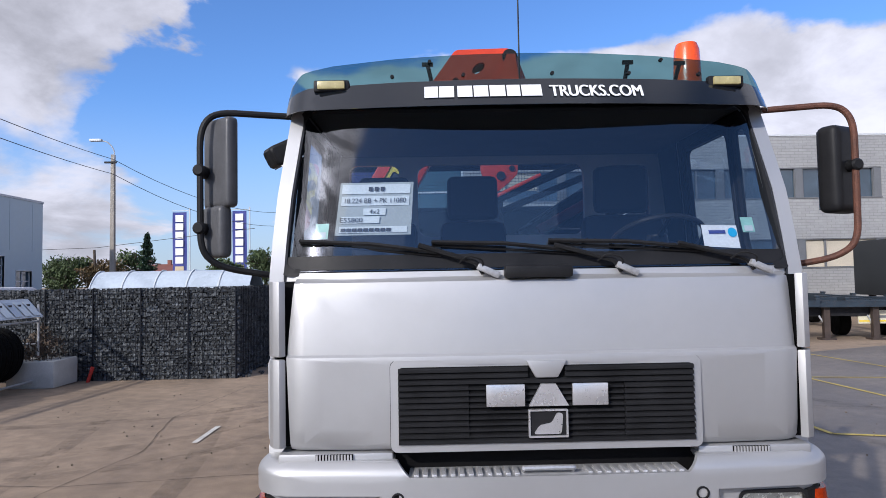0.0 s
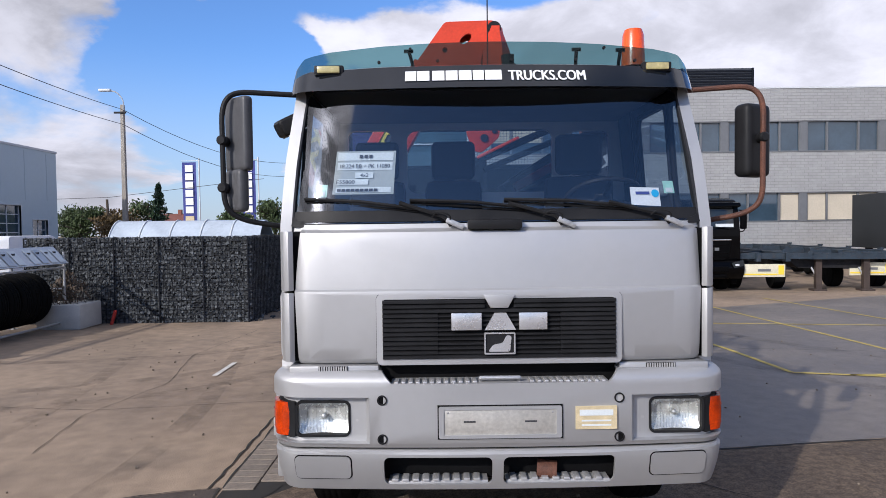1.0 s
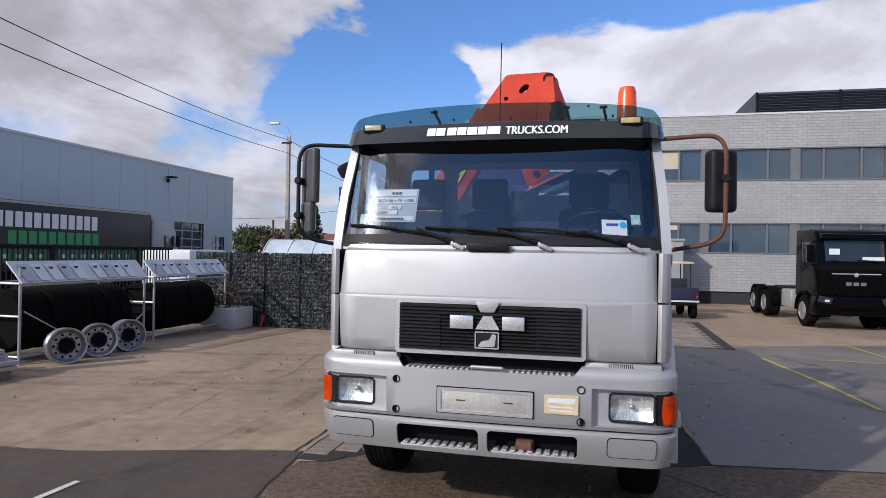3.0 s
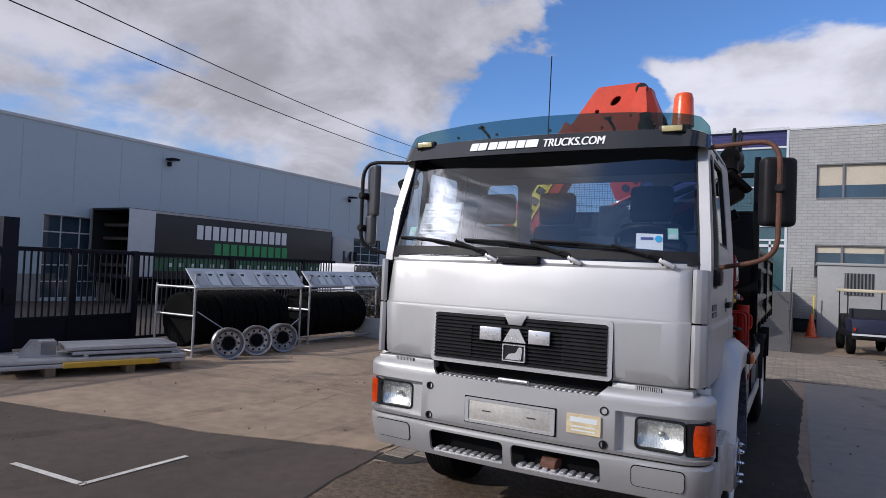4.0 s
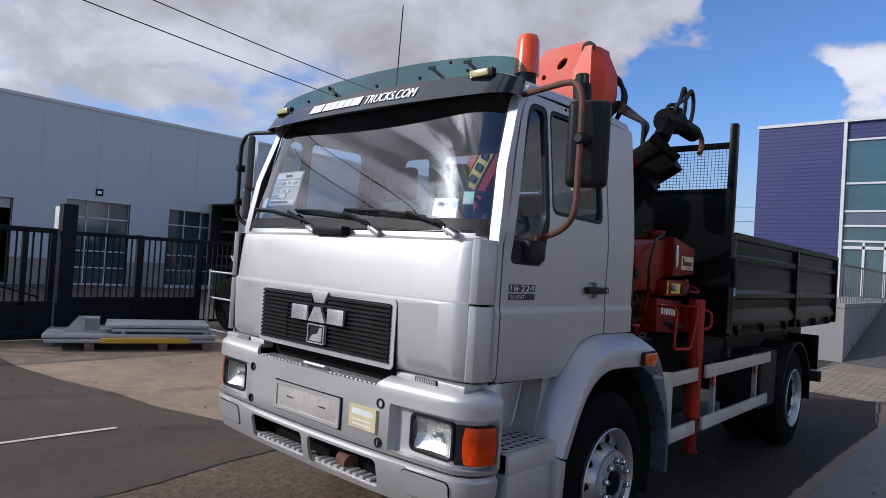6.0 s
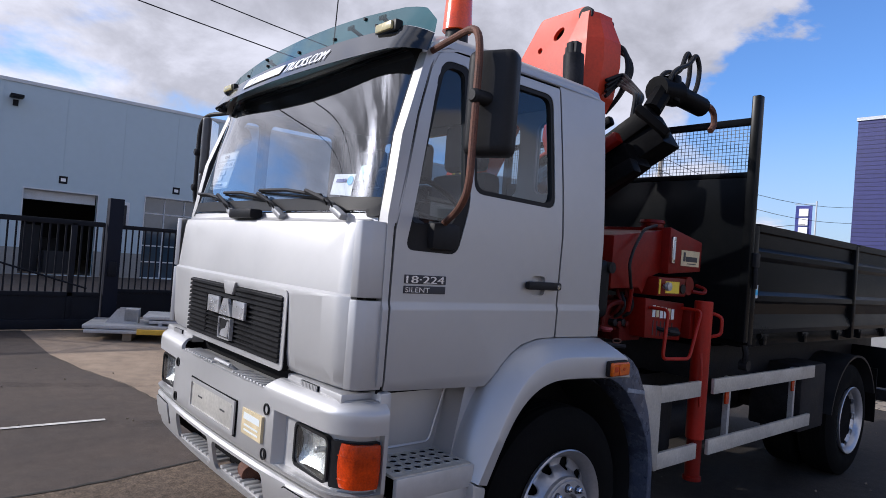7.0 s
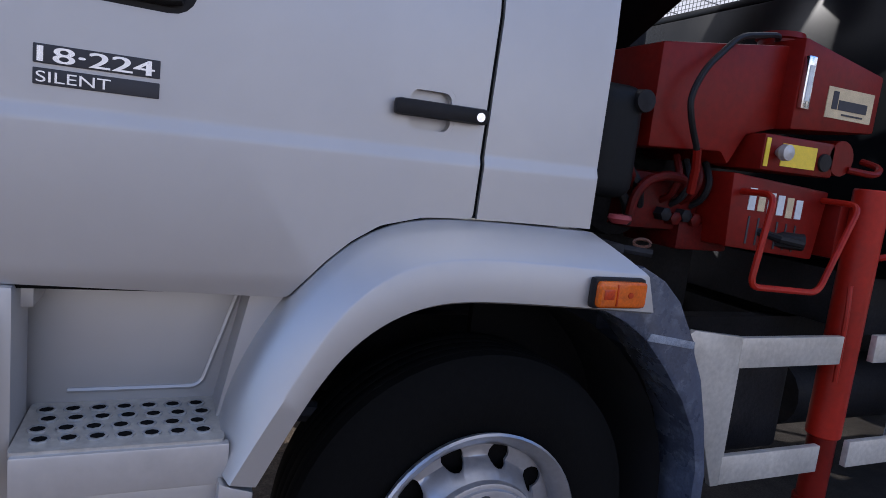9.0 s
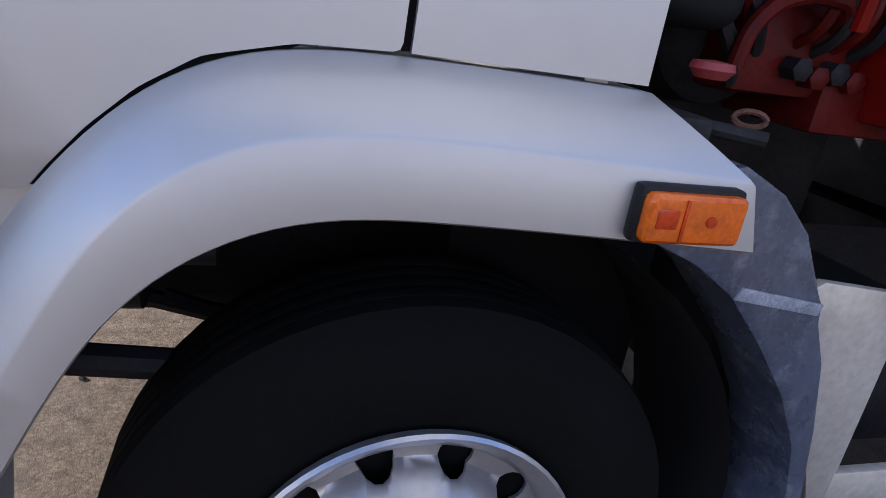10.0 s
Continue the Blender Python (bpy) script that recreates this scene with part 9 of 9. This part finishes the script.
def build_street():
    LEAF = mat("green_leaf", (0.06, 0.09, 0.03), 0.7, 0, 0.4, 1.5, 0, 60, 0, 0.3)
    FIR = mat("fir_needles", (0.025, 0.055, 0.02), 0.7, 0, 0.4, 1.5, 0, 60, 0, 0.3)
    AUT = mat("autumn_leaf", (0.12, 0.08, 0.03), 0.7, 0, 0.4, 1.5, 0, 60, 0, 0.3)
    BARK = mat("bark", (0.08, 0.06, 0.045), 0.9, 0, 0.3, 4, 0.5, 30)
    rnd = random.Random(21)
    g0 = gz(40)
    specs = [(-27.0, 44, 4.6, 1.9, LEAF, "broad"), (-24.6, 43, 5.2, 2.2, AUT, "broad"), (-22.6, 45, 5.0, 1.9, LEAF, "broad"), (-20.4, 42, 5.9, 1.5, FIR, "fir"), (-15.5, 44, 4.2, 1.9, LEAF, "broad"), (-13.0, 45, 4.9, 2.3, LEAF, "broad"), (-11.0, 46, 4.6, 2.2, AUT, "broad"), (-8.5, 46, 5.2, 2.4, LEAF, "broad"), (-29.5, 47, 4.5, 2.2, LEAF, "broad")]
    for x, y, h, r, m, kind in specs:
        t = thing("tree", "dark conical fir behind the street" if kind == "fir" else "leafy roadside tree behind the wall", "tree", group="roadside trees")
        bm = bmesh.new()
        top = Vector((x, y, g0 + h * 0.9))
        P = [Vector((x, y, g0 - 0.2)), Vector((x + 0.1, y, g0 + h * 0.4)), top]
        for a, b, ra in ((P[0], P[1], 0.16), (P[1], P[2], 0.09)):
            tube(bm, [a, b], ra, 8)
        for k in range(9):
            a = rnd.uniform(0, 6.28)
            z = g0 + h * rnd.uniform(0.3, 0.75)
            tube(bm, [(x, y, z), (x + r * 0.6 * math.cos(a), y + r * 0.6 * math.sin(a), z + (0.4 if kind != "fir" else -0.1))], 0.04, 6)
        part("trunk", bm, BARK, t)
        if kind == "fir":
            blobs = [(x, y, g0 + h * (0.2 + 0.09 * k), r * (1.0 - 0.105 * k), 0.42) for k in range(9)]
            leaves("crown", t, blobs, 420, 0.11, m, 5, "dense dark needles")
        else:
            blobs = [(x + rnd.uniform(-0.5, 0.5) * r, y + rnd.uniform(-0.4, 0.4) * r, g0 + h * rnd.uniform(0.45, 0.85), r * rnd.uniform(0.45, 0.75), r * rnd.uniform(0.35, 0.55)) for k in range(7)]
            leaves("crown", t, blobs, 420, 0.12, m, int(x * 7), "loose leafy crown")
    pole = thing("utility_pole", "concrete utility pole with a street lamp arm", "pole")
    px, py = -21.8, 40.0
    conc = mat("pole_concrete", (0.30, 0.27, 0.23), 0.8, 0, 0.15, 2)
    bm = bmesh.new()
    prism(bm, [(px - 0.16, py - 0.13), (px + 0.16, py - 0.13), (px + 0.16, py + 0.13), (px - 0.16, py + 0.13)], "z", g0, 10.6)
    for v in bm.verts:
        if v.co.z > 5:
            v.co.x = px + (v.co.x - px) * 0.6
    part("shaft", bm, conc, pole)
    arm = part("lamp_arm", tube(bmesh.new(), [(px + 0.1, py - 0.1, 10.2), (px + 0.15, py - 0.1, 10.9), (px - 0.3, py - 0.1, 11.45), (px - 0.75, py - 0.1, 11.55)], 0.04, 8, 0.4), GALV, pole)
    part("street_lamp", bx(px - 1.5, px - 0.7, py - 0.25, py + 0.05, 11.5, 11.66, 0.05), FRAMEW, arm, "pale street lamp head")
    part("cross_arm", bx(px - 0.5, px + 0.3, py - 0.2, py - 0.1, 10.0, 10.12), CHASSIS, pole)
    for z, sag in ((10.3, 1.40), (9.3, 1.2)):
        w = thing("power_line", "black overhead cable above the yard", "cable", group="overhead cables")
        a, b = Vector((px, py, z)), Vector((-12.3, -20, z + 0.2))
        pts = [a.lerp(b, k / 24) - Vector((0, 0, 4 * sag * (k / 24) * (1 - k / 24))) for k in range(25)]
        part("strand", tube(bmesh.new(), pts, 0.018, 6), INK, w)
        w2 = thing("power_line", "black overhead cable beyond the pole", "cable", group="overhead cables")
        b = Vector((-12.0, 70, z + 0.5 if z > 10 else z))
        pts = [a.lerp(b, k / 16) - Vector((0, 0, 4 * 2.2 * (k / 16) * (1 - k / 16))) for k in range(17)]
        part("strand", tube(bmesh.new(), pts, 0.02, 6), INK, w2)
    w3 = thing("power_line", "black overhead cable behind the warehouse", "cable", group="overhead cables")
    part("strand", tube(bmesh.new(), [(-40, 46, 4.4), (-26, 46, 4.7), (-14, 46, 6.0)], 0.02, 6), INK, w3)
    navy = mat("navy_flag", (0.035, 0.045, 0.22), 0.7, 0, 0.1, 2, 0.1, 20)
    for x0, y in ((-27.2, 63.0), (-20.9, 62.5)):
        f = thing("flag_pole", "navy banner flag on a white pole", "flag", group="banner flags")
        part("pole", tube(bmesh.new(), [(x0 + 1.75, y, g0), (x0 + 1.75, y, 9.6)], 0.07, 10), FRAMEW, f)
        part("top_arm", tube(bmesh.new(), [(x0 - 0.1, y, 9.35), (x0 + 1.8, y, 9.35)], 0.035, 6), FRAMEW, f)
        bm = bmesh.new()
        n = 10
        rows = [[bm.verts.new((x0 + 1.45 * i / 4, y + 0.06 * math.sin(i * 1.4 + j * 0.6), 2.6 + 6.6 * j / n)) for i in range(5)] for j in range(n + 1)]
        for p, q in zip(rows, rows[1:]):
            for i in range(4):
                bm.faces.new((p[i], p[i + 1], q[i + 1], q[i]))
        c = part("cloth", bm, navy, f)
        for k in range(6):
            part("name_bar", bx(x0 + 0.32, x0 + 1.12, y - 0.10, y - 0.085, 3.9 + 0.86 * k, 4.6 + 0.86 * k), WHITE, c)
        part("emblem", bx(x0 + 0.28, x0 + 1.17, y - 0.10, y - 0.085, 2.8, 3.6), CREAM, c)
    br = mat("red_brick_house", (0.20, 0.075, 0.05), 0.8, 0, 0.15, 2, 0.2, 30)
    tile = mat("red_roof_tiles", (0.16, 0.06, 0.045), 0.8, 0, 0.2, 2, 0.3, 20)
    for x, y, w in ((-40.7, 88, 5.0),):
        h = thing("brick_house", "red brick house with a tiled roof far off", "house", (x, y, g0), group="street houses")
        part("wall", bx(-w / 2, w / 2, 0, 7, 0, 2.7), br, h)
        part("roof", prism(bmesh.new(), [(-0.3, 2.6), (7.3, 2.6), (3.5, 5.0)], "x", -w / 2 - 0.2, w / 2 + 0.2), tile, h)
        for k in range(2):
            wn = part("window", bx(-w / 4 + k * w / 2 - 0.5, -w / 4 + k * w / 2 + 0.5, -0.05, 0.0, 1.0, 2.1), FRAMEW, h)
            part("pane", bx(-w / 4 + k * w / 2 - 0.42, -w / 4 + k * w / 2 + 0.42, -0.07, -0.05, 1.08, 2.02), PANE, wn)
        part("chimney", bx(w / 4, w / 4 + 0.5, 3.2, 3.7, 4.4, 5.6), br, h)
    v = thing("white_van", "white van parked behind the gate", "van", (-15.5, 17.5, gz(17)), 10)
    part("body", prism(bmesh.new(), soften([(0, 0.4), (5.0, 0.4), (5.0, 1.1), (4.4, 1.25), (3.9, 1.95), (3.4, 2.1), (0.05, 2.1)], 0.15), "x", -0.95, 0.95, 0.05), WHITE, v)
    part("side_glass", bx(0.945, 0.96, 2.9, 3.8, 1.25, 1.8), PANE, v)
    for x in (-0.85, 0.85):
        for y in (0.9, 4.0):
            wheel_simple(v, x, y, 0.33, 0.33, 0.22)


build_street()
build_paving()
